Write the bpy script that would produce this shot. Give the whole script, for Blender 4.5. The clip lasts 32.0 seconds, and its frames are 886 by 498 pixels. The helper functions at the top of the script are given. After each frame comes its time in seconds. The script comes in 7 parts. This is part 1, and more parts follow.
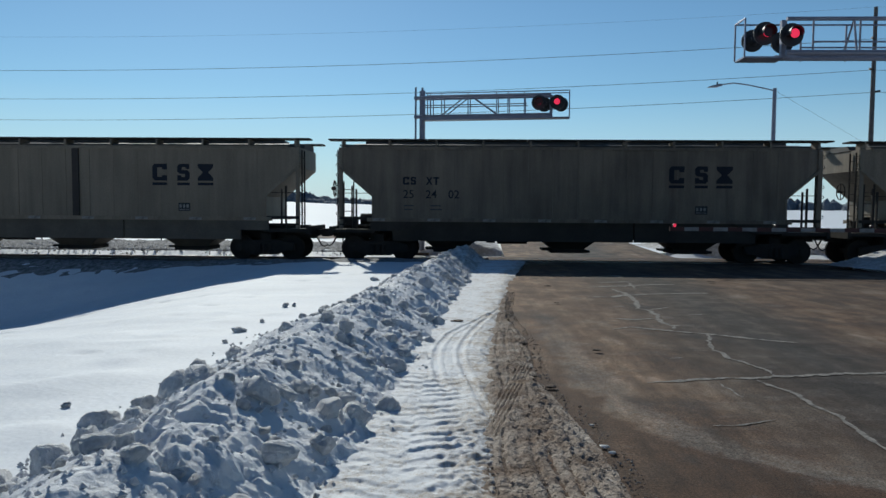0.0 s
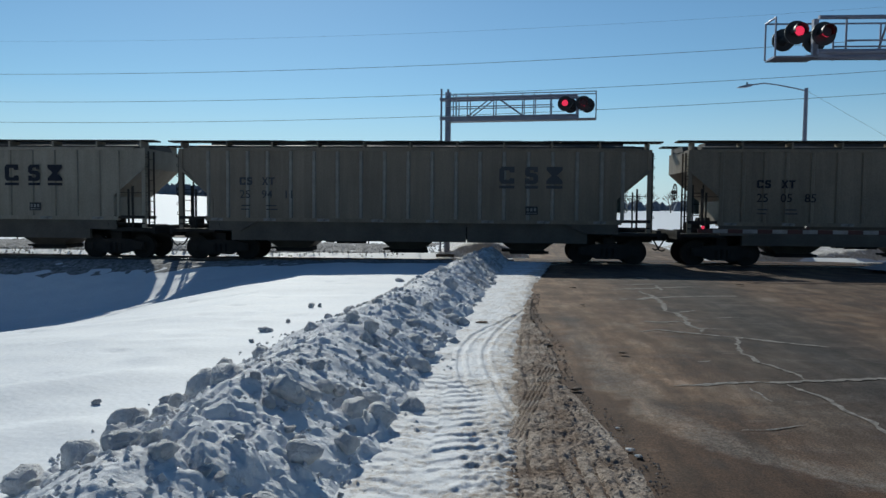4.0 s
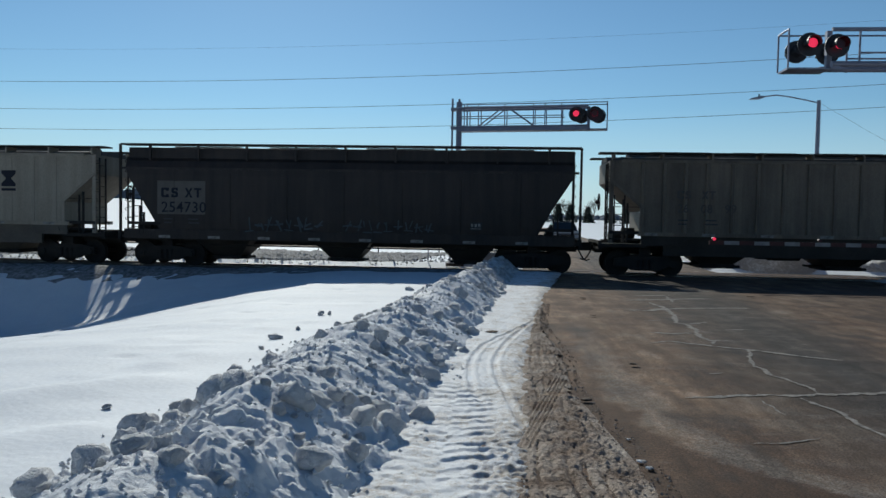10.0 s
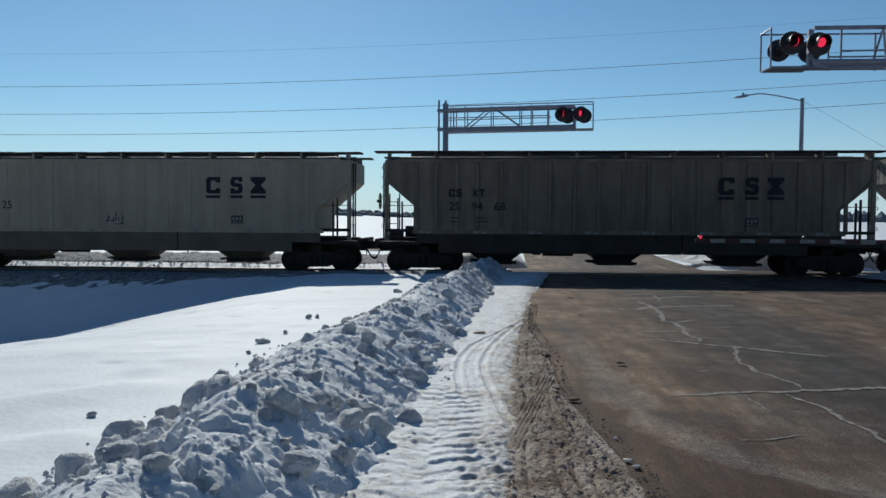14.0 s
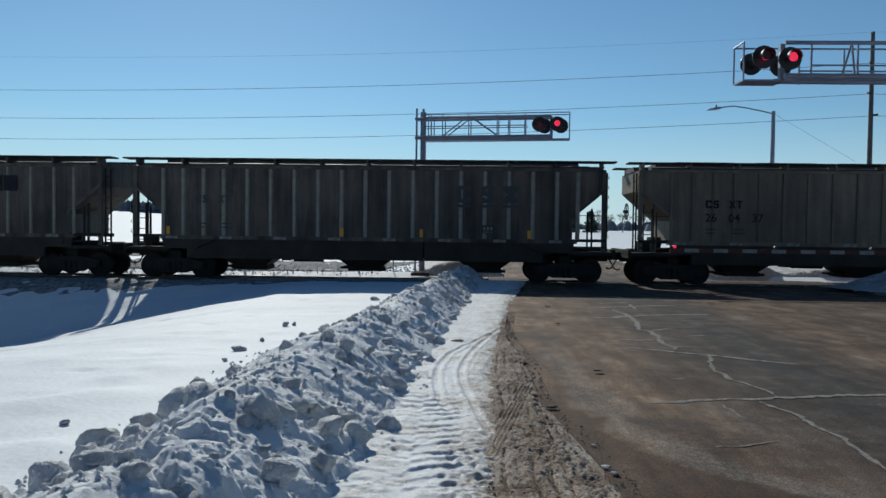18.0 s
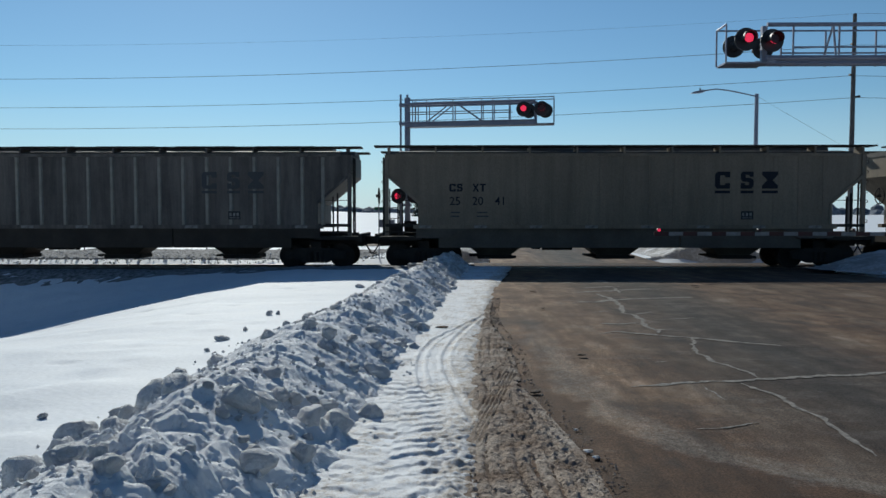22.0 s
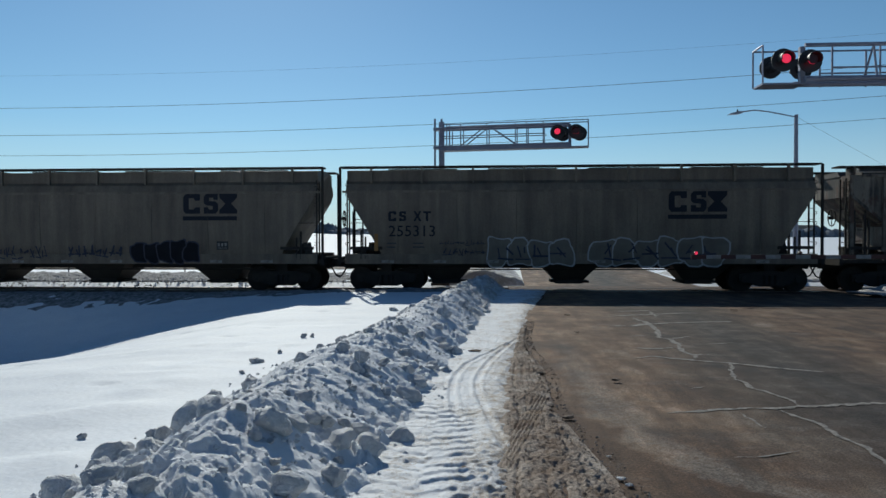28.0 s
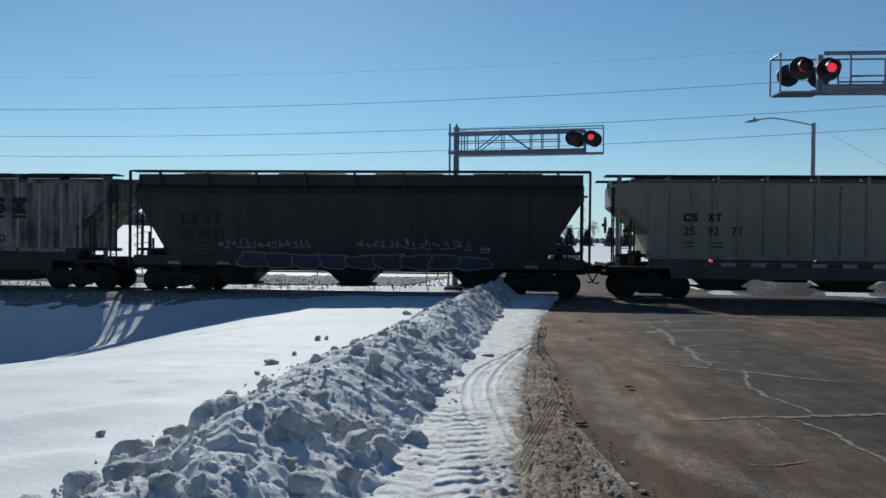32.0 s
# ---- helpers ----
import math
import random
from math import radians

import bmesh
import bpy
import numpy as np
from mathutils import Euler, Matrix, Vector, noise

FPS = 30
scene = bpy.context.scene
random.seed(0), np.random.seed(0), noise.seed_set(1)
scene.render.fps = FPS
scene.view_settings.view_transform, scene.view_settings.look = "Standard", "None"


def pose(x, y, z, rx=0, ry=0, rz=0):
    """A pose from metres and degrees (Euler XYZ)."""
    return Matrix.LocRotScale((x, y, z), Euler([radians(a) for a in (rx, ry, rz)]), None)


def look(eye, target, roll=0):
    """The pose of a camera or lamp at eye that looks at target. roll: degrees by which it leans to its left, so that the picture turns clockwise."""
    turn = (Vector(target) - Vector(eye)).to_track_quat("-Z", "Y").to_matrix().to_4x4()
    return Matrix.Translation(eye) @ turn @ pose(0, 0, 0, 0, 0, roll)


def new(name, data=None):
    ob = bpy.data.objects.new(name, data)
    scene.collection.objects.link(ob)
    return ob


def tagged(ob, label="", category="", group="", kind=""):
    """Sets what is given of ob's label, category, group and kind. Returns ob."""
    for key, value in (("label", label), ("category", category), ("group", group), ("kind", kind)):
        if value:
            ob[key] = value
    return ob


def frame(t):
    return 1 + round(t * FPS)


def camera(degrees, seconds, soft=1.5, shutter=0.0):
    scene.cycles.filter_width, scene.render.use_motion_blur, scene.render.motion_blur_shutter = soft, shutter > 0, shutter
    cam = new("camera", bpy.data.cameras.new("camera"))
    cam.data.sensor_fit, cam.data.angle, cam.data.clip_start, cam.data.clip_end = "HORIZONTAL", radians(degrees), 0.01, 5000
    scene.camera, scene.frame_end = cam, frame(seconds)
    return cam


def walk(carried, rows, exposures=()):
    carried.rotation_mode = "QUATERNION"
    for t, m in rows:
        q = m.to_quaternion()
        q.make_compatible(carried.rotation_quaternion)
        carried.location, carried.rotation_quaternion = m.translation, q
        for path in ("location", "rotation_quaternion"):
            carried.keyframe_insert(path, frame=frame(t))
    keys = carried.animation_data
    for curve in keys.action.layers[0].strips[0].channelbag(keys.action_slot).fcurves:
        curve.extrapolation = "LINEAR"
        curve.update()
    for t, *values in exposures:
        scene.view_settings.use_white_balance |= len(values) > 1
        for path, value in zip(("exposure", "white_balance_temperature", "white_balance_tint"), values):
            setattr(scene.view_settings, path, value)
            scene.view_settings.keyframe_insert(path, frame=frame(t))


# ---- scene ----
cam = camera(63.4, 32.0)
PATH = [
    (0, (-0.007, 0.006, 1.766), (-0.07, 2.002, 1.652), 0.4),
    (0.5, (-0.004, 0.011, 1.77), (-0.067, 2.007, 1.659), 0.3),
    (1, (-0.004, -0.002, 1.763), (-0.071, 1.993, 1.646), 0.5),
    (1.5, (-0.011, 0.01, 1.755), (-0.103, 2.005, 1.636), 0.6),
    (2, (-0.016, 0.009, 1.757), (-0.109, 2.003, 1.635), 0.8),
    (2.5, (-0.01, 0.018, 1.755), (-0.121, 2.012, 1.636), 0.9),
    (3, (-0.002, 0.027, 1.759), (-0.114, 2.02, 1.64), 0.7),
    (3.5, (-0.004, 0.014, 1.759), (-0.131, 2.006, 1.643), 0.5),
    (5.5, (0.002, 0.006, 1.755), (-0.136, 1.999, 1.665), 0.5),
    (6, (-0.003, 0.017, 1.756), (-0.136, 2.011, 1.669), 0.6),
    (6.5, (0.002, 0.015, 1.758), (-0.136, 2.008, 1.674), 0.7),
    (7, (-0.002, 0.012, 1.755), (-0.143, 2.006, 1.678), 0.9),
    (7.5, (-0.007, 0.004, 1.753), (-0.15, 1.997, 1.681), 0.8),
    (8, (-0.007, -0.004, 1.759), (-0.148, 1.99, 1.694), 0.6),
    (8.5, (-0.017, 0.004, 1.753), (-0.159, 1.998, 1.685), 0.7),
    (9, (-0.02, 0.008, 1.754), (-0.168, 2.001, 1.683), 0.8),
    (9.5, (-0.02, 0.004, 1.749), (-0.171, 1.996, 1.673), 1.0),
    (10, (-0.018, 0.013, 1.749), (-0.178, 2.005, 1.665), 1.0),
    (10.5, (-0.024, 0.011, 1.754), (-0.191, 2.003, 1.672), 1.1),
    (11, (-0.028, 0.011, 1.749), (-0.195, 2.003, 1.677), 1.0),
    (11.5, (-0.022, 0.005, 1.754), (-0.199, 1.995, 1.671), 1.0),
    (12, (-0.015, 0.017, 1.751), (-0.186, 2.008, 1.671), 0.8),
    (12.5, (-0.016, 0.024, 1.751), (-0.158, 2.017, 1.666), 1.0),
    (13, (-0.003, 0.022, 1.757), (-0.133, 2.016, 1.673), 0.7),
    (13.5, (0.008, 0.021, 1.76), (-0.12, 2.015, 1.681), 0.5),
    (14, (0.01, 0.017, 1.754), (-0.119, 2.012, 1.674), 0.3),
    (14.5, (0.014, 0.017, 1.756), (-0.128, 2.01, 1.669), 0.3),
    (16.5, (-0.005, 0.002, 1.752), (-0.132, 1.997, 1.686), 0.5),
    (17, (-0.011, 0.003, 1.755), (-0.117, 1.999, 1.694), 0.6),
    (17.5, (-0.019, 0.003, 1.752), (-0.098, 2.001, 1.694), 0.7),
    (18, (-0.022, -0.006, 1.746), (-0.085, 1.992, 1.69), 0.7),
    (18.5, (-0.027, -0.001, 1.752), (-0.037, 1.998, 1.71), 0.7),
    (19, (-0.024, -0.004, 1.743), (-0.037, 1.995, 1.68), 0.7),
    (19.5, (-0.021, 0.015, 1.741), (-0.023, 2.013, 1.672), 0.7),
    (20, (-0.01, 0.013, 1.743), (-0.009, 2.012, 1.664), 0.7),
    (20.5, (0.0, 0.013, 1.749), (-0.007, 2.012, 1.672), 0.4),
    (21, (0.011, 0.022, 1.746), (0.001, 2.021, 1.666), 0.4),
    (21.5, (0.013, 0.037, 1.751), (-0.004, 2.035, 1.662), 0.2),
    (22, (0.035, 0.042, 1.746), (0.008, 2.04, 1.652), 0.0),
    (22.5, (0.054, 0.041, 1.745), (0.013, 2.039, 1.655), -0.2),
    (23, (0.064, 0.037, 1.751), (0.008, 2.035, 1.669), -0.5),
    (23.5, (0.079, 0.036, 1.752), (0.006, 2.033, 1.678), -0.8),
    (24, (0.084, 0.037, 1.758), (0.01, 2.035, 1.696), -0.8),
    (24.5, (0.08, 0.033, 1.761), (-0.003, 2.031, 1.716), -0.8),
    (25, (0.077, 0.02, 1.754), (-0.015, 2.018, 1.714), -0.4),
    (25.5, (0.069, 0.016, 1.755), (-0.042, 2.012, 1.722), -0.2),
    (27.5, (0.061, 0.02, 1.759), (-0.058, 2.016, 1.736), -0.3),
    (28, (0.068, 0.022, 1.754), (-0.056, 2.017, 1.724), -0.1),
    (28.5, (0.063, 0.023, 1.756), (-0.071, 2.018, 1.713), 0.0),
    (29, (0.053, 0.029, 1.748), (-0.081, 2.024, 1.7), 0.1),
    (29.5, (0.061, 0.029, 1.753), (-0.082, 2.023, 1.702), 0.1),
    (30, (0.043, 0.032, 1.752), (-0.111, 2.025, 1.708), -0.0),
    (30.5, (0.047, 0.038, 1.755), (-0.116, 2.031, 1.715), 0.1),
    (31, (0.053, 0.022, 1.757), (-0.106, 2.015, 1.729), 0.2),
    (31.5, (0.031, -0.042, 1.743), (-0.127, 1.951, 1.722), 0.4),
    (32, (0.044, -0.027, 1.75), (-0.116, 1.967, 1.733), 0.6),
]
walk(cam, [(t, look(eye, target, roll)) for t, eye, target, roll in PATH], exposures=[(0.0, -0.2, 6250, 3), (32.0, -0.2, 6250, 3)])

# ---- train timing ----
SPEED = (687.19, -48.60, 102.08, -108.75, 40.09)     # metres run by the train, as a polynomial of t / 32
GAPS = [-13.33, 5.31, 24.16, 42.34, 60.43, 78.99, 97.58, 116.17, 134.69, 153.28, 171.81, 190.44, 209.01, 226.96, 245.41, 263.93, 282.43, 301.00, 319.54, 338.09,
        356.63, 375.09, 393.58, 412.05, 430.52, 449.04, 467.53, 486.07, 504.12, 522.46, 540.35, 558.69, 577.03, 595.01, 612.76, 631.42, 649.92, 668.49, 686.26]
TRACK_Y = 27.55


def run(t):
    return sum(c * (t / 32) ** (i + 1) for i, c in enumerate(SPEED))


# ---- world and sun ----
SUN_ELEV, SUN_AZ = 30.2, -18.0        # degrees; azimuth from straight ahead, to the right
world = bpy.data.worlds.new("world")
scene.world = world
world.use_nodes = True
wn = world.node_tree.nodes
sky = wn.new("ShaderNodeTexSky")
sky.sky_type = "NISHITA"
sky.sun_disc = False
sky.sun_elevation, sky.sun_rotation = radians(SUN_ELEV), radians(SUN_AZ)
sky.altitude, sky.air_density, sky.dust_density, sky.ozone_density = 200, 1.0, 0.1, 2.2
wn["Background"].inputs["Strength"].default_value = 0.085
wl = world.node_tree.links
hue = wn.new("ShaderNodeMixRGB")          # a slightly greener blue than the model's
hue.blend_type = "MULTIPLY"
hue.inputs["Fac"].default_value = 1.0
hue.inputs["Color2"].default_value = (0.79, 0.98, 1.08, 1)
wl.new(sky.outputs[0], hue.inputs["Color1"])
wco, wsep, wramp, haze = (wn.new("ShaderNode" + k) for k in ("TexCoord", "SeparateXYZ", "ValToRGB", "MixRGB"))
wl.new(wco.outputs["Generated"], wsep.inputs[0])
wl.new(wsep.outputs["Z"], wramp.inputs["Fac"])
wramp.color_ramp.elements[0].position, wramp.color_ramp.elements[1].position = 0.0, 0.15
wramp.color_ramp.elements[0].color, wramp.color_ramp.elements[1].color = (0.75, 0.75, 0.75, 1), (0, 0, 0, 1)
haze.inputs["Color2"].default_value = (6.6, 8.3, 10.2, 1)     # pale winter haze along the horizon
# the haze is denser looking towards the sun than away from it
toward, tramp, hmul = (wn.new("ShaderNode" + k) for k in ("VectorMath", "ValToRGB", "MixRGB"))
toward.operation = "DOT_PRODUCT"
toward.inputs[1].default_value = (math.sin(radians(SUN_AZ / 3)), math.cos(radians(SUN_AZ / 3)), 0.0)
wl.new(wco.outputs["Generated"], toward.inputs[0])
wl.new(toward.outputs["Value"], tramp.inputs["Fac"])
tramp.color_ramp.elements[0].position, tramp.color_ramp.elements[1].position = 0.0, 0.8
tramp.color_ramp.elements[0].color, tramp.color_ramp.elements[1].color = (0.3, 0.3, 0.3, 1), (1, 1, 1, 1)
hmul.blend_type = "MULTIPLY"
hmul.inputs["Fac"].default_value = 1.0
wl.new(wramp.outputs["Color"], hmul.inputs["Color1"])
wl.new(tramp.outputs["Color"], hmul.inputs["Color2"])
wl.new(hmul.outputs[0], haze.inputs["Fac"])
wl.new(hue.outputs[0], haze.inputs["Color1"])
# clear air is brightest around the sun and darkens overhead and behind
dramp, dmul = wn.new("ShaderNodeValToRGB"), wn.new("ShaderNodeMixRGB")
dramp.color_ramp.interpolation = "EASE"
dramp.color_ramp.elements[0].position, dramp.color_ramp.elements[1].position = 0.0, 0.9
dramp.color_ramp.elements[0].color, dramp.color_ramp.elements[1].color = (0.47, 0.52, 0.6, 1), (1, 1, 1, 1)
wl.new(toward.outputs["Value"], dramp.inputs["Fac"])
dmul.blend_type = "MULTIPLY"
dmul.inputs["Fac"].default_value = 1.0
wl.new(haze.outputs[0], dmul.inputs["Color1"])
wl.new(dramp.outputs["Color"], dmul.inputs["Color2"])
wl.new(dmul.outputs[0], wn["Background"].inputs["Color"])
sun = new("sun", bpy.data.lights.new("sun", "SUN"))
sun.data.energy, sun.data.angle, sun.data.color = 3.7, radians(0.55), (1.0, 0.95, 0.87)
sun.rotation_euler = (radians(90 - SUN_ELEV), 0, radians(180 - SUN_AZ))


# ---- materials ----
def material(name, base, rough=0.6, metal=0.0, spots=None, scale=4.0, amount=0.5, bump=0.0, bump_scale=40.0, fine=None, streak=0.0, emit=None, spec=0.5):
    """A node material: base colour with blotches of a second colour at one scale, grain at another, and relief."""
    m = bpy.data.materials.new(name)
    m.use_nodes = True
    nt = m.node_tree
    b = nt.nodes["Principled BSDF"]
    b.inputs["Roughness"].default_value, b.inputs["Metallic"].default_value = rough, metal
    b.inputs["Specular IOR Level"].default_value = spec
    b.inputs["Base Color"].default_value = (*base, 1)
    co = nt.nodes.new("ShaderNodeTexCoord")
    if spots:
        n = nt.nodes.new("ShaderNodeTexNoise")
        n.inputs["Scale"].default_value, n.inputs["Detail"].default_value, n.inputs["Roughness"].default_value = scale, 6, 0.62
        if streak:
            mp = nt.nodes.new("ShaderNodeMapping")
            mp.inputs["Scale"].default_value = (1, 1, streak)
            info = nt.nodes.new("ShaderNodeObjectInfo")
            ad = nt.nodes.new("ShaderNodeVectorMath")
            mul = nt.nodes.new("ShaderNodeMath")
            mul.operation = "MULTIPLY"
            mul.inputs[1].default_value = 37.0
            nt.links.new(info.outputs["Random"], mul.inputs[0])
            nt.links.new(co.outputs["Object"], ad.inputs[0])
            nt.links.new(mul.outputs[0], ad.inputs[1])
            nt.links.new(ad.outputs[0], mp.inputs["Vector"])
            nt.links.new(mp.outputs[0], n.inputs["Vector"])
        else:
            nt.links.new(co.outputs["Object"], n.inputs["Vector"])
        r = nt.nodes.new("ShaderNodeValToRGB")
        r.color_ramp.elements[0].position, r.color_ramp.elements[1].position = 0.5 - 0.22 * (1 - amount) - 0.05, 0.5 + 0.22
        r.color_ramp.elements[0].color, r.color_ramp.elements[1].color = (*base, 1), (*spots, 1)
        nt.links.new(n.outputs["Fac"], r.inputs["Fac"])
        out = r.outputs["Color"]
        if fine:
            n2 = nt.nodes.new("ShaderNodeTexNoise")
            n2.inputs["Scale"].default_value, n2.inputs["Detail"].default_value = scale * 14, 4
            nt.links.new(co.outputs["Object"], n2.inputs["Vector"])
            mx = nt.nodes.new("ShaderNodeMixRGB")
            mx.blend_type = "MULTIPLY"
            mx.inputs["Fac"].default_value = fine
            nt.links.new(out, mx.inputs["Color1"])
            r2 = nt.nodes.new("ShaderNodeValToRGB")
            r2.color_ramp.elements[0].position, r2.color_ramp.elements[1].position = 0.35, 0.65
            r2.color_ramp.elements[0].color = (0.25, 0.25, 0.25, 1)
            nt.links.new(n2.outputs["Fac"], r2.inputs["Fac"])
            nt.links.new(r2.outputs["Color"], mx.inputs["Color2"])
            out = mx.outputs["Color"]
        nt.links.new(out, b.inputs["Base Color"])
    if bump:
        n3 = nt.nodes.new("ShaderNodeTexNoise")
        n3.inputs["Scale"].default_value, n3.inputs["Detail"].default_value = bump_scale, 6
        nt.links.new(co.outputs["Object"], n3.inputs["Vector"])
        bp = nt.nodes.new("ShaderNodeBump")
        bp.inputs["Strength"].default_value, bp.inputs["Distance"].default_value = bump, 0.02
        nt.links.new(n3.outputs["Fac"], bp.inputs["Height"])
        nt.links.new(bp.outputs[0], b.inputs["Normal"])
    if emit:
        b.inputs["Emission Color"].default_value, b.inputs["Emission Strength"].default_value = (*emit[0], 1), emit[1]
    return m


def dirty_snow(name, base, dirt, scale, level, bump=0.4, bump_scale=40, far=None, side=None):
    """Snow with grey-brown road dirt ground into it: broad stains broken up by grit; more of it far along the bank or towards the road's edge."""
    m = bpy.data.materials.new(name)
    m.use_nodes = True
    nt = m.node_tree
    b = nt.nodes["Principled BSDF"]
    b.inputs["Roughness"].default_value, b.inputs["Specular IOR Level"].default_value = 0.75, 0.3
    co, sep = nt.nodes.new("ShaderNodeTexCoord"), nt.nodes.new("ShaderNodeSeparateXYZ")
    nt.links.new(co.outputs["Object"], sep.inputs[0])

    def cloud(sc, detail=6, rough=0.65):
        n = nt.nodes.new("ShaderNodeTexNoise")
        n.inputs["Scale"].default_value, n.inputs["Detail"].default_value, n.inputs["Roughness"].default_value = sc, detail, rough
        nt.links.new(co.outputs["Object"], n.inputs["Vector"])
        return n.outputs["Fac"]

    def maths(op, p, q):
        n = nt.nodes.new("ShaderNodeMath")
        n.operation = op
        for i, v in enumerate((p, q)):
            if isinstance(v, (int, float)):
                n.inputs[i].default_value = v
            else:
                nt.links.new(v, n.inputs[i])
        return n.outputs[0]

    def span_of(v, a, c):
        n = nt.nodes.new("ShaderNodeMapRange")
        n.inputs["From Min"].default_value, n.inputs["From Max"].default_value = a, c
        nt.links.new(v, n.inputs["Value"])
        return n.outputs["Result"]

    mask = maths("ADD", maths("MULTIPLY", cloud(scale), 0.5), maths("MULTIPLY", cloud(scale * 9, 5, 0.75), 0.5))
    if far:
        mask = maths("ADD", mask, maths("MULTIPLY", span_of(sep.outputs["Y"], far[0], far[1]), far[2]))
    if side:
        # the road's edge swings out with y
        y = sep.outputs["Y"]
        edge = maths("ADD", maths("ADD", 0.05, maths("MULTIPLY", y, side[0])), maths("MULTIPLY", maths("MULTIPLY", y, y), side[1]))
        mask = maths("ADD", mask, maths("MULTIPLY", span_of(maths("SUBTRACT", sep.outputs["X"], edge), -0.5, 0.1), 0.12))
    grit = maths("ADD", mask, maths("MULTIPLY", maths("SUBTRACT", cloud(95.0, 3, 0.5), 0.5), 0.22))
    r = nt.nodes.new("ShaderNodeValToRGB")
    r.color_ramp.elements[0].position, r.color_ramp.elements[1].position = level - 0.05, level + 0.13
    r.color_ramp.elements[0].color, r.color_ramp.elements[1].color = (*base, 1), (*dirt, 1)
    nt.links.new(grit, r.inputs["Fac"])
    nt.links.new(r.outputs["Color"], b.inputs["Base Color"])
    bp = nt.nodes.new("ShaderNodeBump")
    bp.inputs["Strength"].default_value, bp.inputs["Distance"].default_value = bump, 0.02
    nt.links.new(maths("ADD", cloud(bump_scale), maths("MULTIPLY", cloud(bump_scale * 3), 0.4)), bp.inputs["Height"])
    nt.links.new(bp.outputs[0], b.inputs["Normal"])
    return m


def road_surface():
    """Asphalt with brown salt dirt dragged along the lanes, at the edge and in a band farther across."""
    m = bpy.data.materials.new("asphalt")
    m.use_nodes = True
    nt = m.node_tree
    b = nt.nodes["Principled BSDF"]
    b.inputs["Roughness"].default_value = 0.85

    def node(kind, **values):
        n = nt.nodes.new(kind)
        for k, v in values.items():
            n.inputs[k].default_value = v
        return n

    def noise_at(scale, stretch, detail=6):
        mp = node("ShaderNodeMapping", Scale=stretch)
        n = node("ShaderNodeTexNoise", Scale=scale, Detail=detail, Roughness=0.66)
        nt.links.new(co.outputs["Object"], mp.inputs["Vector"])
        nt.links.new(mp.outputs[0], n.inputs["Vector"])
        return n.outputs["Fac"]

    def ramp(fac, stops):
        r = nt.nodes.new("ShaderNodeValToRGB")
        while len(r.color_ramp.elements) < len(stops):
            r.color_ramp.elements.new(0.5)
        for e, (pos, c) in zip(r.color_ramp.elements, stops):
            e.position, e.color = pos, (*(c if isinstance(c, tuple) else (c, c, c)), 1)
        nt.links.new(fac, r.inputs["Fac"])
        return r.outputs["Color"]

    def maths(op, p, q):
        n = nt.nodes.new("ShaderNodeMath")
        n.operation = op
        for i, v in enumerate((p, q)):
            if isinstance(v, (int, float)):
                n.inputs[i].default_value = v
            else:
                nt.links.new(v, n.inputs[i])
        return n.outputs[0]
    co = nt.nodes.new("ShaderNodeTexCoord")
    sep = nt.nodes.new("ShaderNodeSeparateXYZ")
    nt.links.new(co.outputs["Object"], sep.inputs[0])
    b.inputs["Specular IOR Level"].default_value = 0.25
    x, y = sep.outputs["X"], sep.outputs["Y"]

    def blend(fac, first, second):
        n = nt.nodes.new("ShaderNodeMixRGB")
        for i, v in enumerate((fac, first, second)):
            if isinstance(v, tuple):
                n.inputs[i].default_value = (*v, 1)
            else:
                nt.links.new(v, n.inputs[i])
        return n.outputs[0]
    drag, mottle, speck = noise_at(1.3, (1.0, 0.5, 1.0), 8), noise_at(2.2, (1.0, 0.9, 1.0), 8), noise_at(17, (1, 1, 1), 4)
    across = maths("DIVIDE", maths("SUBTRACT", x, maths("MULTIPLY", y, 0.055)), 12.0)
    across = maths("ADD", across, maths("MULTIPLY", maths("SUBTRACT", mottle, 0.5), 0.06))
    # grey asphalt under a brown film that is thick at the edge and in a band where the lanes part
    film = ramp(across, [(0.0, 1.0), (0.08, 0.95), (0.13, 0.85), (0.19, 0.42), (0.3, 0.08), (0.36, 0.25), (0.44, 0.8), (0.56, 0.55)])
    grey = ramp(mottle, [(0.36, (0.022, 0.021, 0.021)), (0.5, (0.038, 0.035, 0.033)), (0.66, (0.078, 0.068, 0.06))])
    brown = ramp(drag, [(0.34, (0.1, 0.052, 0.029)), (0.46, (0.17, 0.094, 0.052)), (0.56, (0.21, 0.132, 0.08)), (0.66, (0.28, 0.205, 0.15))])
    col = blend(maths("MULTIPLY", film, ramp(drag, [(0.25, 0.45), (0.6, 1.0)])), grey, brown)
    # where wheels cut the corner: an arc of dried pale slush with wet brown dirt inside it
    bend = maths("ADD", 1.08, maths("MULTIPLY", 1.3, maths("POWER", 2.718, maths("MULTIPLY", maths("SUBTRACT", y, 4.7), -1.2))))
    off = maths("ADD", maths("SUBTRACT", x, bend), maths("MULTIPLY", maths("SUBTRACT", mottle, 0.5), 0.9))
    near = ramp(maths("DIVIDE", y, 20.0), [(0.36, 1.0), (0.46, 0.0)])
    wet = maths("MULTIPLY", near, ramp(maths("ADD", off, 0.5), [(0.38, 0.85), (0.56, 0.0)]))
    col = blend(wet, col, (0.075, 0.042, 0.025))
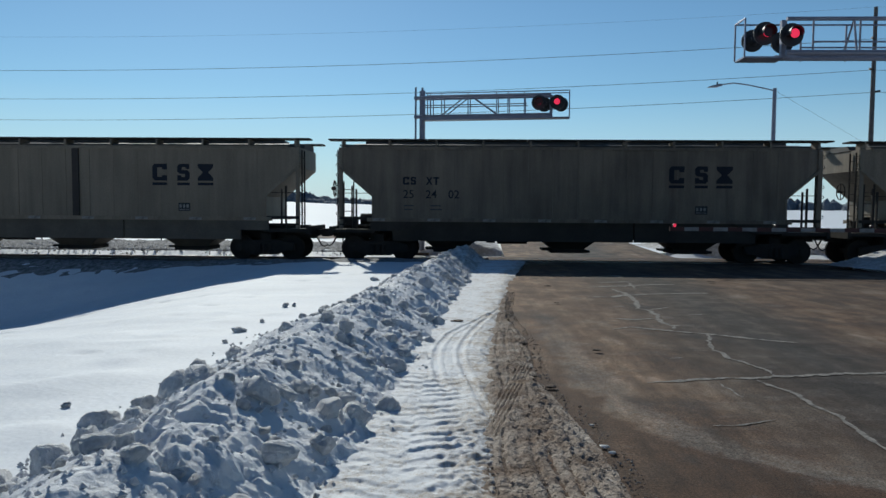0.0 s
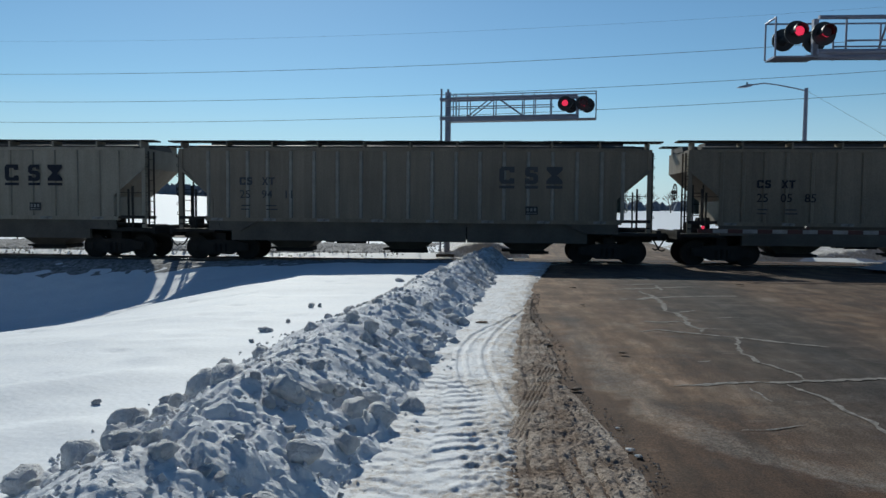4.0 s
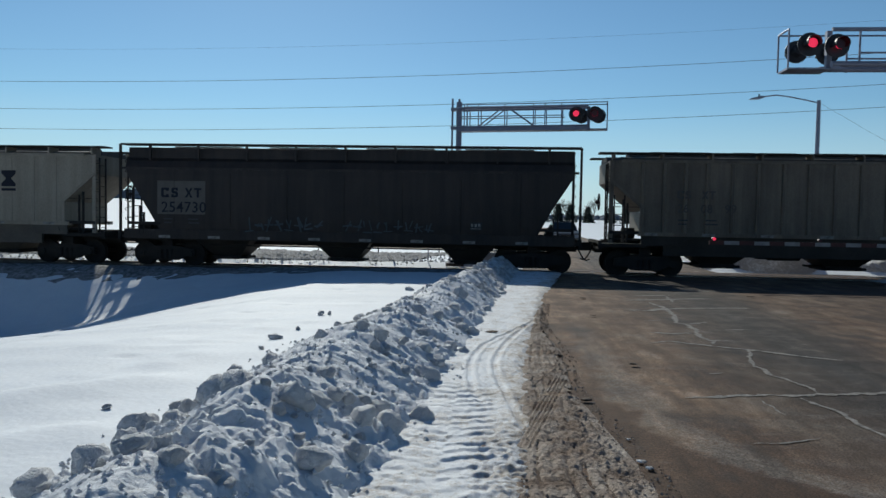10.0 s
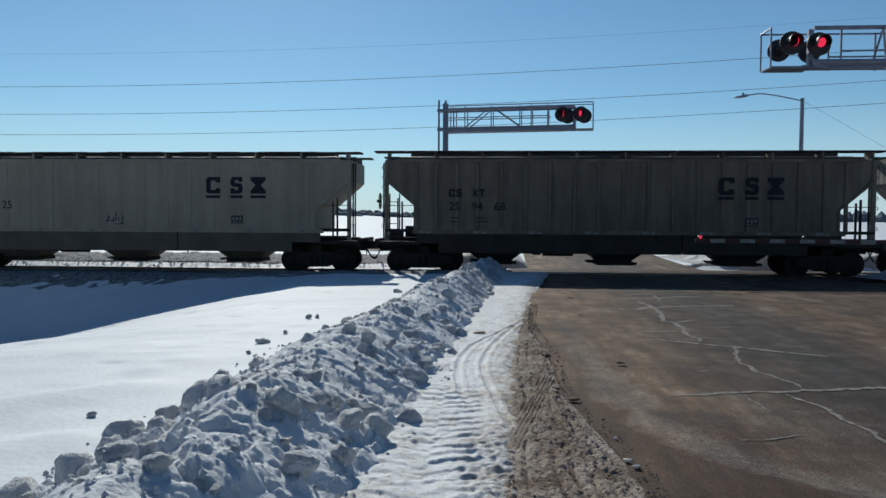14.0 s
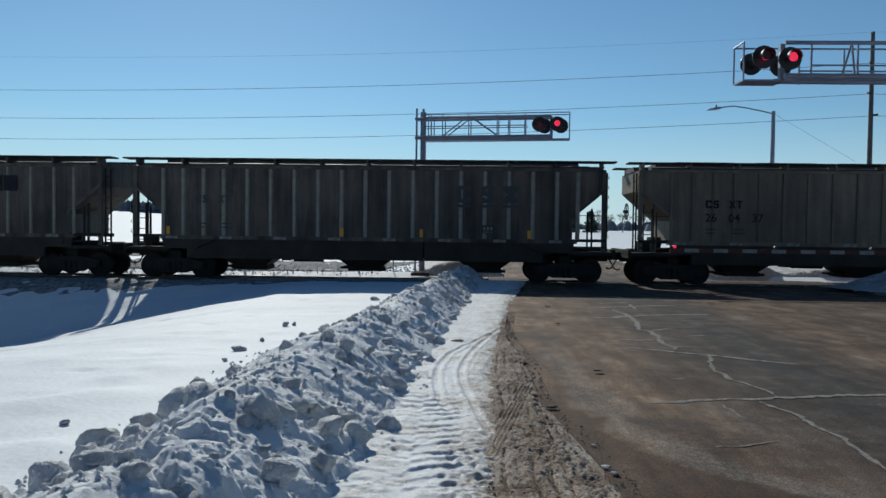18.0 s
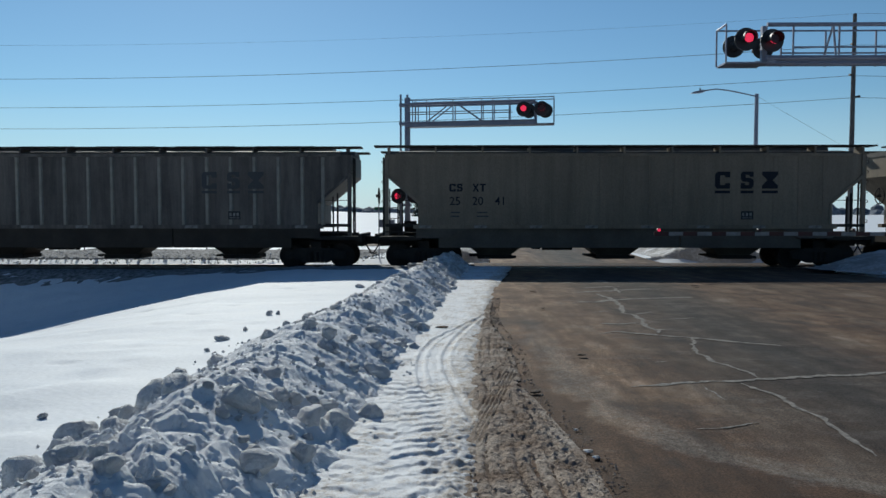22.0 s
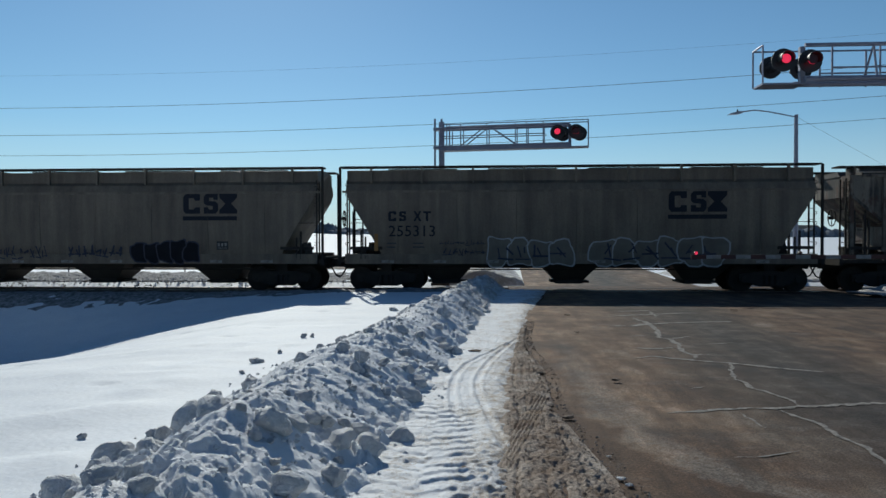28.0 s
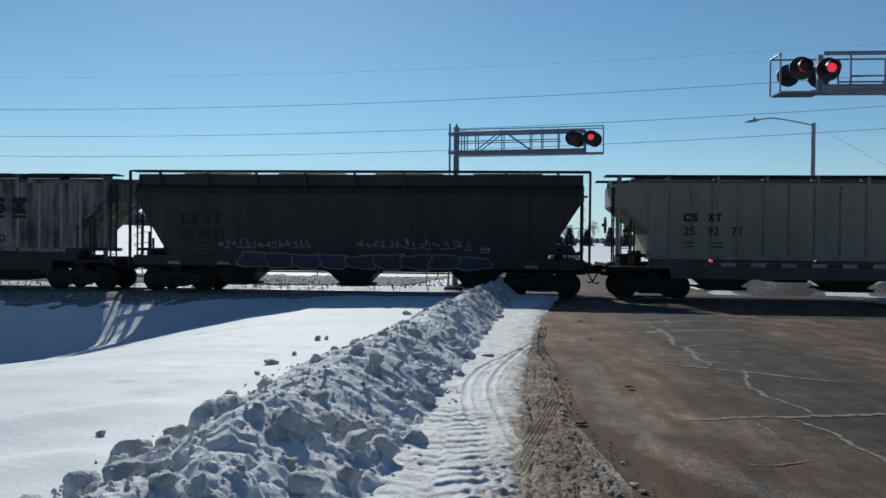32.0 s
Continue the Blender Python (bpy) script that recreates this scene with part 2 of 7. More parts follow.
    arc = maths("MULTIPLY", ramp(maths("ADD", off, 0.5), [(0.45, 0.0), (0.62, 0.65), (0.85, 0.5), (1.0, 0.0)]), ramp(speck, [(0.35, 0.25), (0.6, 1.0)]))
    col = blend(maths("MULTIPLY", arc, ramp(maths("DIVIDE", y, 20.0), [(0.42, 1.0), (0.6, 0.25), (0.7, 0.0)])), col, (0.23, 0.2, 0.17))
    # thin salt bloom and darker tarred places
    pale = maths("MULTIPLY", ramp(noise_at(2.0, (0.5, 1.5, 1.0)), [(0.54, 0.0), (0.66, 0.55)]), ramp(speck, [(0.4, 0.1), (0.62, 1.0)]))
    col = blend(pale, col, (0.16, 0.145, 0.13))
    col = blend(ramp(noise_at(0.8, (1.0, 0.6, 1.0)), [(0.55, 0.0), (0.66, 0.6)]), col, (0.034, 0.031, 0.03))
    # streaks worn along the lanes, and blotches between them
    for fac in (ramp(noise_at(1.1, (3.2, 0.28, 1.0), 8), [(0.34, 0.66), (0.66, 1.3)]), ramp(noise_at(3.1, (1.0, 0.8, 1.0), 8), [(0.36, 0.74), (0.64, 1.22)])):
        wear = nt.nodes.new("ShaderNodeMixRGB")
        wear.blend_type = "MULTIPLY"
        wear.inputs["Fac"].default_value = 0.9
        nt.links.new(col, wear.inputs["Color1"])
        nt.links.new(fac, wear.inputs["Color2"])
        col = wear.outputs[0]
    mx = nt.nodes.new("ShaderNodeMixRGB")
    mx.blend_type = "MULTIPLY"
    mx.inputs["Fac"].default_value = 0.8
    nt.links.new(col, mx.inputs["Color1"])
    nt.links.new(ramp(noise_at(60, (1, 1, 1), 4), [(0.38, 0.5), (0.62, 1.65)]), mx.inputs["Color2"])
    nt.links.new(mx.outputs[0], b.inputs["Base Color"])
    bp = node("ShaderNodeBump", Strength=0.6, Distance=0.01)
    nt.links.new(noise_at(70, (1, 1, 1), 4), bp.inputs["Height"])
    nt.links.new(bp.outputs[0], b.inputs["Normal"])
    return m


def car_paint(name, base, soot, cover=0.5, hard=0.12, rust=None, bays=0.25, lines=0.72):
    """Weathered car paint: soot run down in streaks, panels of uneven age, fine dirt lines, and rust where there is some."""
    m = bpy.data.materials.new(name)
    m.use_nodes = True
    nt = m.node_tree
    b = nt.nodes["Principled BSDF"]
    b.inputs["Roughness"].default_value, b.inputs["Specular IOR Level"].default_value = 0.6, 0.4

    def link(p, q):
        nt.links.new(p, q)

    def maths(op, p, q):
        n = nt.nodes.new("ShaderNodeMath")
        n.operation = op
        for i, v in enumerate((p, q)):
            if isinstance(v, (int, float)):
                n.inputs[i].default_value = v
            else:
                link(v, n.inputs[i])
        return n.outputs[0]
    co, info = nt.nodes.new("ShaderNodeTexCoord"), nt.nodes.new("ShaderNodeObjectInfo")
    shift = nt.nodes.new("ShaderNodeVectorMath")
    link(co.outputs["Object"], shift.inputs[0])
    link(maths("MULTIPLY", info.outputs["Random"], 53.0), shift.inputs[1])

    def cloud(scale, squash, detail=6, rough=0.6):
        mp = nt.nodes.new("ShaderNodeMapping")
        mp.inputs["Scale"].default_value = (1, 1, squash)
        n = nt.nodes.new("ShaderNodeTexNoise")
        n.inputs["Scale"].default_value, n.inputs["Detail"].default_value, n.inputs["Roughness"].default_value = scale, detail, rough
        link(shift.outputs[0], mp.inputs["Vector"])
        link(mp.outputs[0], n.inputs["Vector"])
        return n.outputs["Fac"]

    def ramp(fac, lo, hi, a, c):
        r = nt.nodes.new("ShaderNodeValToRGB")
        r.color_ramp.elements[0].position, r.color_ramp.elements[1].position = max(0.0, lo), min(1.0, hi)
        for e, v in zip(r.color_ramp.elements, (a, c)):
            e.color = (*(v if isinstance(v, tuple) else (v, v, v)), 1)
        link(fac, r.inputs["Fac"])
        return r.outputs["Color"]

    def mix(kind, fac, p, q):
        n = nt.nodes.new("ShaderNodeMixRGB")
        n.blend_type = kind
        for i, v in enumerate((fac, p, q)):
            if isinstance(v, (int, float)):
                n.inputs[i].default_value = v
            elif isinstance(v, tuple):
                n.inputs[i].default_value = (*v, 1)
            else:
                link(v, n.inputs[i])
        return n.outputs[0]
    runs = maths("ADD", maths("MULTIPLY", cloud(2.6, 0.09), 0.6), maths("MULTIPLY", cloud(0.75, 0.8), 0.4))
    mid = 0.5 + 0.22 * (0.5 - cover)
    col = mix("MIX", ramp(runs, mid - hard, mid + hard, 0.0, 1.0), base, soot)
    if rust:
        spots = maths("ADD", maths("MULTIPLY", cloud(1.5, 0.45), 0.75), maths("MULTIPLY", cloud(7.0, 0.6), 0.25))
        col = mix("MIX", ramp(spots, 0.5, 0.57, 0.0, 0.85), col, rust)
    sep = nt.nodes.new("ShaderNodeSeparateXYZ")
    link(shift.outputs[0], sep.inputs[0])
    bay = nt.nodes.new("ShaderNodeTexWhiteNoise")
    bay.noise_dimensions = "1D"
    link(maths("FLOOR", maths("DIVIDE", sep.outputs["X"], 0.86), 0.0), bay.inputs["W"])
    col = mix("MULTIPLY", 1.0, col, ramp(bay.outputs["Value"], 0.0, 1.0, 1.0 - bays, 1.0))
    col = mix("MULTIPLY", 0.5, col, ramp(cloud(7.0, 0.07, 4), 0.35, 0.62, lines, 1.05))
    col = mix("MULTIPLY", 0.5, col, ramp(cloud(26.0, 0.7, 3), 0.35, 0.6, 0.7, 1.05))
    link(col, b.inputs["Base Color"])
    bp = nt.nodes.new("ShaderNodeBump")
    bp.inputs["Strength"].default_value, bp.inputs["Distance"].default_value = 0.25, 0.02
    link(cloud(1.2, 0.5, 3), bp.inputs["Height"])
    link(bp.outputs[0], b.inputs["Normal"])
    return m


SNOW = material("snow", (0.86, 0.88, 0.9), 0.75, spots=(0.8, 0.83, 0.87), scale=1.3, bump=0.35, bump_scale=16, fine=0.07)
BANK = dirty_snow("plowed_snow", (0.86, 0.865, 0.875), (0.42, 0.395, 0.37), 1.0, 0.575, bump=0.7, bump_scale=46, far=(11.0, 22.0, 0.17))
PACKED = dirty_snow("packed_snow", (0.83, 0.835, 0.84), (0.4, 0.325, 0.25), 2.2, 0.545, bump=0.45, bump_scale=26, side=(0.004, 0.0031, 1.1))
ASPHALT = road_surface()
SALT = material("salt_line", (0.37, 0.335, 0.295), 0.9, spots=(0.08, 0.072, 0.065), scale=14, amount=0.6, fine=0.4)
GRAVEL = material("muddy_gravel", (0.26, 0.185, 0.135), 0.9, spots=(0.66, 0.57, 0.48), scale=2.6, amount=0.65, bump=1.0, bump_scale=60, fine=0.55, spec=0.2)
PATCH = material("repainted_patch", (0.13, 0.115, 0.1), 0.6, spots=(0.08, 0.07, 0.06), scale=2)
MUD = material("mud", (0.1, 0.06, 0.037), 0.85, spots=(0.24, 0.17, 0.12), scale=1.2, bump=0.6, bump_scale=40, fine=0.3)
BALLAST = material("ballast", (0.1, 0.092, 0.085), 0.9, spots=(0.62, 0.63, 0.65), scale=6.0, amount=0.35, bump=1.0, bump_scale=22, fine=0.5)
# dark stone, with the near side's shade worked into its colour
BALLASTDARK = material("shade_darkened_ballast", (0.04, 0.035, 0.031), 0.9, spots=(0.16, 0.16, 0.165), scale=7.0, amount=0.2, bump=1.0, bump_scale=22, fine=0.5)
STUBBLE = material("stubble_ground", (0.075, 0.066, 0.056), 0.9, spots=(0.5, 0.5, 0.51), scale=8.0, amount=0.25, bump=1.0, bump_scale=8, fine=0.5)
RAIL = material("rail_steel", (0.22, 0.19, 0.17), 0.45, 0.7, spots=(0.12, 0.08, 0.06), scale=3)
TIE = material("tie_wood", (0.07, 0.055, 0.045), 0.9, spots=(0.12, 0.1, 0.08), scale=4)
ALU = material("galvanised_steel", (0.3, 0.32, 0.4), 0.55, 0.3, spots=(0.23, 0.245, 0.31), scale=3, bump=0.15, bump_scale=30)
POLEWOOD = material("pole_wood", (0.07, 0.07, 0.072), 0.85, spots=(0.11, 0.108, 0.108), scale=5)
BLACK = material("black_paint", (0.02, 0.02, 0.022), 0.5)
DARKRED = material("unlit_red_lens", (0.05, 0.006, 0.008), 0.35)
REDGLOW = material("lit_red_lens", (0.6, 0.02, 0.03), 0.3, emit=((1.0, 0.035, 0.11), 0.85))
WIRE = material("wire", (0.12, 0.13, 0.15), 0.5)
WHITE = material("white_paint", (0.75, 0.75, 0.74), 0.5)
SIGNRED = material("sign_red", (0.5, 0.03, 0.04), 0.45)
# barrier arm white and red, dulled to include the shade on its near side
GATEWHITE = material("shade_dulled_white_sheeting", (0.3, 0.3, 0.3), 0.6, spots=(0.18, 0.17, 0.17), scale=5)
GATERED = material("shade_dulled_red_sheeting", (0.09, 0.022, 0.02), 0.6, spots=(0.05, 0.02, 0.018), scale=5)
ORANGE = material("faded_orange_tape", (0.34, 0.15, 0.02), 0.5, spots=(0.16, 0.09, 0.03), scale=5)
SIGNGREEN = material("sign_green", (0.02, 0.14, 0.09), 0.5)
CONIFER = material("conifer_needles", (0.085, 0.11, 0.095), 0.85, spots=(0.055, 0.075, 0.065), scale=1)
BARK = material("bark", (0.2, 0.185, 0.17), 0.9, spots=(0.13, 0.12, 0.11), scale=3)
# the pale blue-grey puts aerial haze into the woods' base colour
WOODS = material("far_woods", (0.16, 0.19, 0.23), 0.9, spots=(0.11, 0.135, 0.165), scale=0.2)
LETTER = material("navy_lettering", (0.024, 0.026, 0.035), 0.75, spec=0.15)
GREYLETTER = material("faded_lettering", (0.05, 0.05, 0.055), 0.6)
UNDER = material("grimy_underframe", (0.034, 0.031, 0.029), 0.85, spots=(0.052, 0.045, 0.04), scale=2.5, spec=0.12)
WHEEL = material("wheel_steel", (0.034, 0.031, 0.029), 0.8, 0.1, spots=(0.05, 0.041, 0.035), scale=5, spec=0.15)
TAPEW = material("dirty_reflective_tape", (0.32, 0.31, 0.29), 0.5, spots=(0.12, 0.1, 0.09), scale=6)
CHUNK = material("frozen_snow_lump", (0.82, 0.825, 0.84), 0.8, spots=(0.55, 0.54, 0.53), scale=1.3, amount=0.15, bump=1.0, bump_scale=7, fine=0.18)
DIM = material("weathered_lettering", (0.085, 0.075, 0.066), 0.6)
# hopper and bolster colours, darker than most of the body paints
SKIRTPALE = material("brown_hopper_paint", (0.13, 0.11, 0.086), 0.65, spots=(0.08, 0.066, 0.055), scale=1.2, amount=0.5, fine=0.2)
SKIRT = material("dark_hopper_steel", (0.065, 0.054, 0.046), 0.65, spots=(0.04, 0.034, 0.029), scale=1.2, amount=0.5, fine=0.15, spec=0.2)
YELLOW = material("yellow_tape", (0.75, 0.36, 0.02), 0.5)
STENCIL = material("stencil_panel", (0.02, 0.02, 0.02), 0.6)
PAINTS = {
    "tan": car_paint("tan_car_paint", (0.275, 0.222, 0.162), (0.175, 0.137, 0.098), 0.45, 0.17, bays=0.08, lines=0.9),
    "drab": car_paint("drab_car_paint", (0.24, 0.192, 0.142), (0.13, 0.102, 0.077), 0.5, 0.14, bays=0.14, lines=0.82),
    "cream": car_paint("cream_car_paint", (0.365, 0.315, 0.245), (0.24, 0.2, 0.15), 0.35, 0.17, bays=0.06, lines=0.9),
    "grey": car_paint("grey_car_paint", (0.25, 0.225, 0.195), (0.09, 0.078, 0.067), 0.5, 0.1, bays=0.3),
    "stained": car_paint("soot_stained_car_paint", (0.27, 0.25, 0.215), (0.035, 0.03, 0.027), 0.5, 0.06, bays=0.35),
    "grime": car_paint("grimy_brown_car_paint", (0.165, 0.134, 0.11), (0.06, 0.049, 0.042), 0.5, 0.09, bays=0.4),
    "brown": car_paint("brown_car_paint", (0.055, 0.04, 0.033), (0.026, 0.021, 0.019), 0.5, 0.14, bays=0.2),
    "rust": car_paint("rusty_car_paint", (0.24, 0.2, 0.155), (0.035, 0.026, 0.021), 0.42, 0.06, (0.085, 0.03, 0.016), bays=0.3),
    "blue": car_paint("dusty_brown_car_paint", (0.19, 0.162, 0.142), (0.085, 0.072, 0.064), 0.5, 0.1, bays=0.3),
}
# grimy roof paint, darkened to add the shade behind the running boards
ROOFPAINT = material("shade_darkened_roof_grime", (0.1, 0.09, 0.08), 0.7, spots=(0.055, 0.05, 0.045), scale=2)
RIBLIGHT = material("worn_rib_paint", (0.3, 0.275, 0.235), 0.6, spots=(0.2, 0.18, 0.15), scale=3, amount=0.4)


# ---- mesh helpers ----
def mesh_of(bm, name, mat, smooth=False):
    me = bpy.data.meshes.new(name)
    bm.to_mesh(me)
    bm.free()
    for mm in (mat if isinstance(mat, (list, tuple)) else [mat]):
        me.materials.append(mm)
    if smooth:
        for p in me.polygons:
            p.use_smooth = True
    return me


def part(name, bm, mat, parent, label="", smooth=False):
    ob = new(name, mesh_of(bm, name, mat, smooth))
    ob.parent = parent
    if label:
        ob["label"] = label
    return ob


def box(bm, x0, x1, y0, y1, z0, z1):
    v = [bm.verts.new(p) for p in ((x0, y0, z0), (x1, y0, z0), (x1, y1, z0), (x0, y1, z0), (x0, y0, z1), (x1, y0, z1), (x1, y1, z1), (x0, y1, z1))]
    for f in ((3, 2, 1, 0), (4, 5, 6, 7), (0, 1, 5, 4), (1, 2, 6, 5), (2, 3, 7, 6), (3, 0, 4, 7)):
        bm.faces.new([v[i] for i in f])
    return bm


def frustum(bm, top, low):
    """A funnel with flat sides between two level rectangles (x0, x1, y0, y1, z)."""
    v = [bm.verts.new((x, y, r[4])) for r in (low, top) for x, y in ((r[0], r[2]), (r[1], r[2]), (r[1], r[3]), (r[0], r[3]))]
    for f in ((3, 2, 1, 0), (4, 5, 6, 7), (0, 1, 5, 4), (1, 2, 6, 5), (2, 3, 7, 6), (3, 0, 4, 7)):
        bm.faces.new([v[i] for i in f])
    return bm


def prism(bm, poly, a, b, axis="y"):
    """A polygon of (u, w) pairs pushed from a to b along an axis; counter-clockwise or not does not matter."""
    def at(u, w, s):
        return (u, s, w) if axis == "y" else (s, u, w) if axis == "x" else (u, w, s)
    p = [bm.verts.new(at(u, w, a)) for u, w in poly]
    q = [bm.verts.new(at(u, w, b)) for u, w in poly]
    fs = [bm.faces.new(p), bm.faces.new(q[::-1])]
    for i in range(len(p)):
        j = (i + 1) % len(p)
        fs.append(bm.faces.new((p[j], p[i], q[i], q[j])))
    bmesh.ops.recalc_face_normals(bm, faces=fs)
    return bm


def tube(bm, p, q, r, n=6, r2=None):
    p, q = Vector(p), Vector(q)
    r2 = r if r2 is None else r2
    d = (q - p).normalized()
    u = d.cross(Vector((0, 0, 1)) if abs(d.z) < 0.9 else Vector((1, 0, 0))).normalized()
    w = d.cross(u)
    a, b = [], []
    for i in range(n):
        c = 2 * math.pi * i / n
        e = u * math.cos(c) + w * math.sin(c)
        a.append(bm.verts.new(p + e * r))
        b.append(bm.verts.new(q + e * r2))
    for i in range(n):
        j = (i + 1) % n
        bm.faces.new((a[j], a[i], b[i], b[j]))
    bm.faces.new(a)
    bm.faces.new(b[::-1])
    return bm


def path_tube(bm, pts, r, n=5):
    """One bent tube through the points."""
    pts = [Vector(p) for p in pts]
    rings = []
    for i, p in enumerate(pts):
        d = (pts[min(i + 1, len(pts) - 1)] - pts[max(i - 1, 0)]).normalized()
        u = d.cross(Vector((0, 1, 0)) if abs(d.y) < 0.9 else Vector((0, 0, 1))).normalized()
        w = d.cross(u)
        rings.append([bm.verts.new(p + r * (u * math.cos(6.2832 * k / n) + w * math.sin(6.2832 * k / n))) for k in range(n)])
    for a, b in zip(rings, rings[1:]):
        for k in range(n):
            j = (k + 1) % n
            bm.faces.new((a[j], a[k], b[k], b[j]))
    bm.faces.new(rings[0])
    bm.faces.new(rings[-1][::-1])
    return bm


CACHE = {}


def shared(key, name, make, mat, parent, loc=(0, 0, 0), label="", turn=0.0, smooth=False):
    """An object on a mesh that is built once for each key and material."""
    k = (key, mat.name)
    if k not in CACHE:
        bm = bmesh.new()
        make(bm)
        CACHE[k] = mesh_of(bm, name, mat, smooth)
    ob = new(name, CACHE[k])
    ob.parent = parent
    ob.location = loc
    ob.rotation_euler = (0, 0, radians(turn))
    if label:
        ob["label"] = label
    return ob


def empty(name, label, category, loc=(0, 0, 0), turn=0.0, group=""):
    ob = new(name)
    ob.location = loc
    ob.rotation_euler = (0, 0, radians(turn))
    return tagged(ob, label, category, group)


def writing(text, size, mat, parent, loc, name="lettering", rot=(90, 0, 0), bold=0.0, label="", wide=1.0, space=1.0):
    """Letters in the built-in font, turned into a mesh that stands just proud of its surface."""
    k = ("text", text, size, bold, mat.name, space)
    if k not in CACHE:
        cu = bpy.data.curves.new("text", "FONT")
        cu.body, cu.size, cu.offset, cu.space_character = text, size, bold, space
        cu.extrude, cu.resolution_u = 0.002, 3
        ob = bpy.data.objects.new("text", cu)
        scene.collection.objects.link(ob)
        bpy.context.view_layer.update()
        me = bpy.data.meshes.new_from_object(ob.evaluated_get(bpy.context.evaluated_depsgraph_get()))
        me.name = name
        me.materials.clear()
        me.materials.append(mat)
        bpy.data.objects.remove(ob)
        CACHE[k] = me
    ob = new(name, CACHE[k])
    ob.parent = parent
    ob.location = loc
    ob.rotation_euler = [radians(a) for a in rot]
    ob.scale = (wide, 1, 1)
    if label:
        ob["label"] = label
    return ob


def smooth01(a, b, v):
    v = min(1.0, max(0.0, (v - a) / (b - a)))
    return v * v * (3 - 2 * v)


# ---- the ground: snow field with a ditch along the track, rising far off ----
def road_left(y):
    return 0.05 + 0.004 * y + 0.0031 * y * y if y < 24 else 1.95 if y < 29 else 1.6 + 0.03 * (y - 30)


def road_right(y):
    return 15.5 - 2.5 * smooth01(16.5, 20.5, y) if y < 29 else 8.8 + 0.03 * (y - 30)


DRIFTS = ((-5.6, 5.6, -3.9, 7.3, 0.06), (-4.2, 8.1, -3.9, 8.9, 0.035), (-4.3, 9.7, -3.85, 11.5, 0.04), (-4.0, 5.2, -3.3, 5.7, 0.04), (-5.6, 9.2, -4.9, 10.2, 0.03))


def height(x, y):
    left = min(1.9, 0.175 * max(0.0, -x - 5.0) ** 1.08)
    z = -left * smooth01(5.0, 17.0, y) * (1 - smooth01(20.0, 25.2, y)) - 0.05 * smooth01(-2, -6, x)
    right = smooth01(16, 21, x)
    z -= 0.5 * right * smooth01(8, 17, y) * (1 - smooth01(21, 25, y))
    z -= 0.1 * smooth01(24.0, 25.0, y) + 0.65 * smooth01(24.7, 25.3, y) * (1 - smooth01(30.2, 31.0, y))
    if y > 30:
        z -= 0.35 * smooth01(30, 36, y)
        z += 5.2 * smooth01(60, 420, y) * (0.55 + 0.45 * smooth01(60, -200, x))
        z += 9 * smooth01(-60, -320, x) * smooth01(200, 520, y)
    on_road = smooth01(road_left(y) - 0.6, road_left(y) + 0.2, x) * (1 - smooth01(road_right(y) - 0.3, road_right(y) + 0.5, x))
    z = z * (1 - on_road) - (0.08 + 0.26 * smooth01(17, 24, y) if y < 45 else 0.0) * on_road + (z * on_road if y >= 45 else 0.0)
    n = noise.noise(Vector((x * 0.35, y * 0.7, 0))) * 0.05 + noise.noise(Vector((x * 0.8, y * 2.4, 5))) * 0.012
    n += 0.008 * max(0.0, noise.noise(Vector((x * 0.5 + y * 0.3, y * 3.2, 8)))) if y < 24 else 0.0
    if y < 24 and x < 0:
        # wind ripples, and dents where clods rolled
        w = noise.noise(Vector((x * 0.9 + 20, y * 0.9, 3)))
        n += 0.016 * max(0.0, 1 - abs(noise.noise(Vector((x * 0.6 + 0.55 * y, 0.5 * x - 1.5 * y, 14)))) * 5) * smooth01(0.0, 0.35, w)
        n -= 0.05 * max(0.0, noise.noise(Vector((x * 2.2, y * 3.0, 21))) - 0.42) / 0.3
        # low drifts with a steep lee edge towards the road
        for xa, ya, xb, yb, rise in DRIFTS:
            f = ((x - xa) * (xb - xa) + (y - ya) * (yb - ya)) / ((xb - xa) ** 2 + (yb - ya) ** 2)
            if -0.3 < f < 1.3:
                off = ((x - xa) * (yb - ya) - (y - ya) * (xb - xa)) / math.hypot(xb - xa, yb - ya) + 0.06 * noise.noise(Vector((f * 4, ya, 2)))
                if -0.15 < off < 0.8:
                    n += rise * smooth01(-0.3, 0.1, f) * (1 - smooth01(0.8, 1.3, f)) * smooth01(-0.12, 0.03, off) * (1 - smooth01(0.05, 0.8, off))
    return z + n * (1 - on_road) * (0.4 + 0.6 * smooth01(0, 3, abs(x + 1)))


def build_ground():
    def steps(a, b, fine0, fine1, fine):
        out, v = [], fine0
        while v < fine1:
            out.append(v)
            v += fine
        s, v = fine, fine1
        while v < b:
            out.append(v)
            s *= 1.22
            v += s
        out.append(b)
        s, v = fine, fine0
        lo = []
        while v > a:
            s *= 1.22
            v -= s
            lo.append(max(v, a))
        return sorted(set(lo + out))
    xs, ys = steps(-1800, 1800, -16, 16, 0.12), steps(-600, 2600, 2, 26, 0.1)
    verts = [(x, y, height(x, y)) for y in ys for x in xs]
    w = len(xs)
    faces = [(j * w + i, j * w + i + 1, (j + 1) * w + i + 1, (j + 1) * w + i) for j in range(len(ys) - 1) for i in range(w - 1)]
    me = bpy.data.meshes.new("ground")
    me.from_pydata(verts, [], faces)
    me.materials.append(SNOW)
    for p in me.polygons:
        p.use_smooth = True
    tagged(new("ground", me), "white wind-packed snow field with a ditch along the track", "snow", kind="structure")


build_ground()


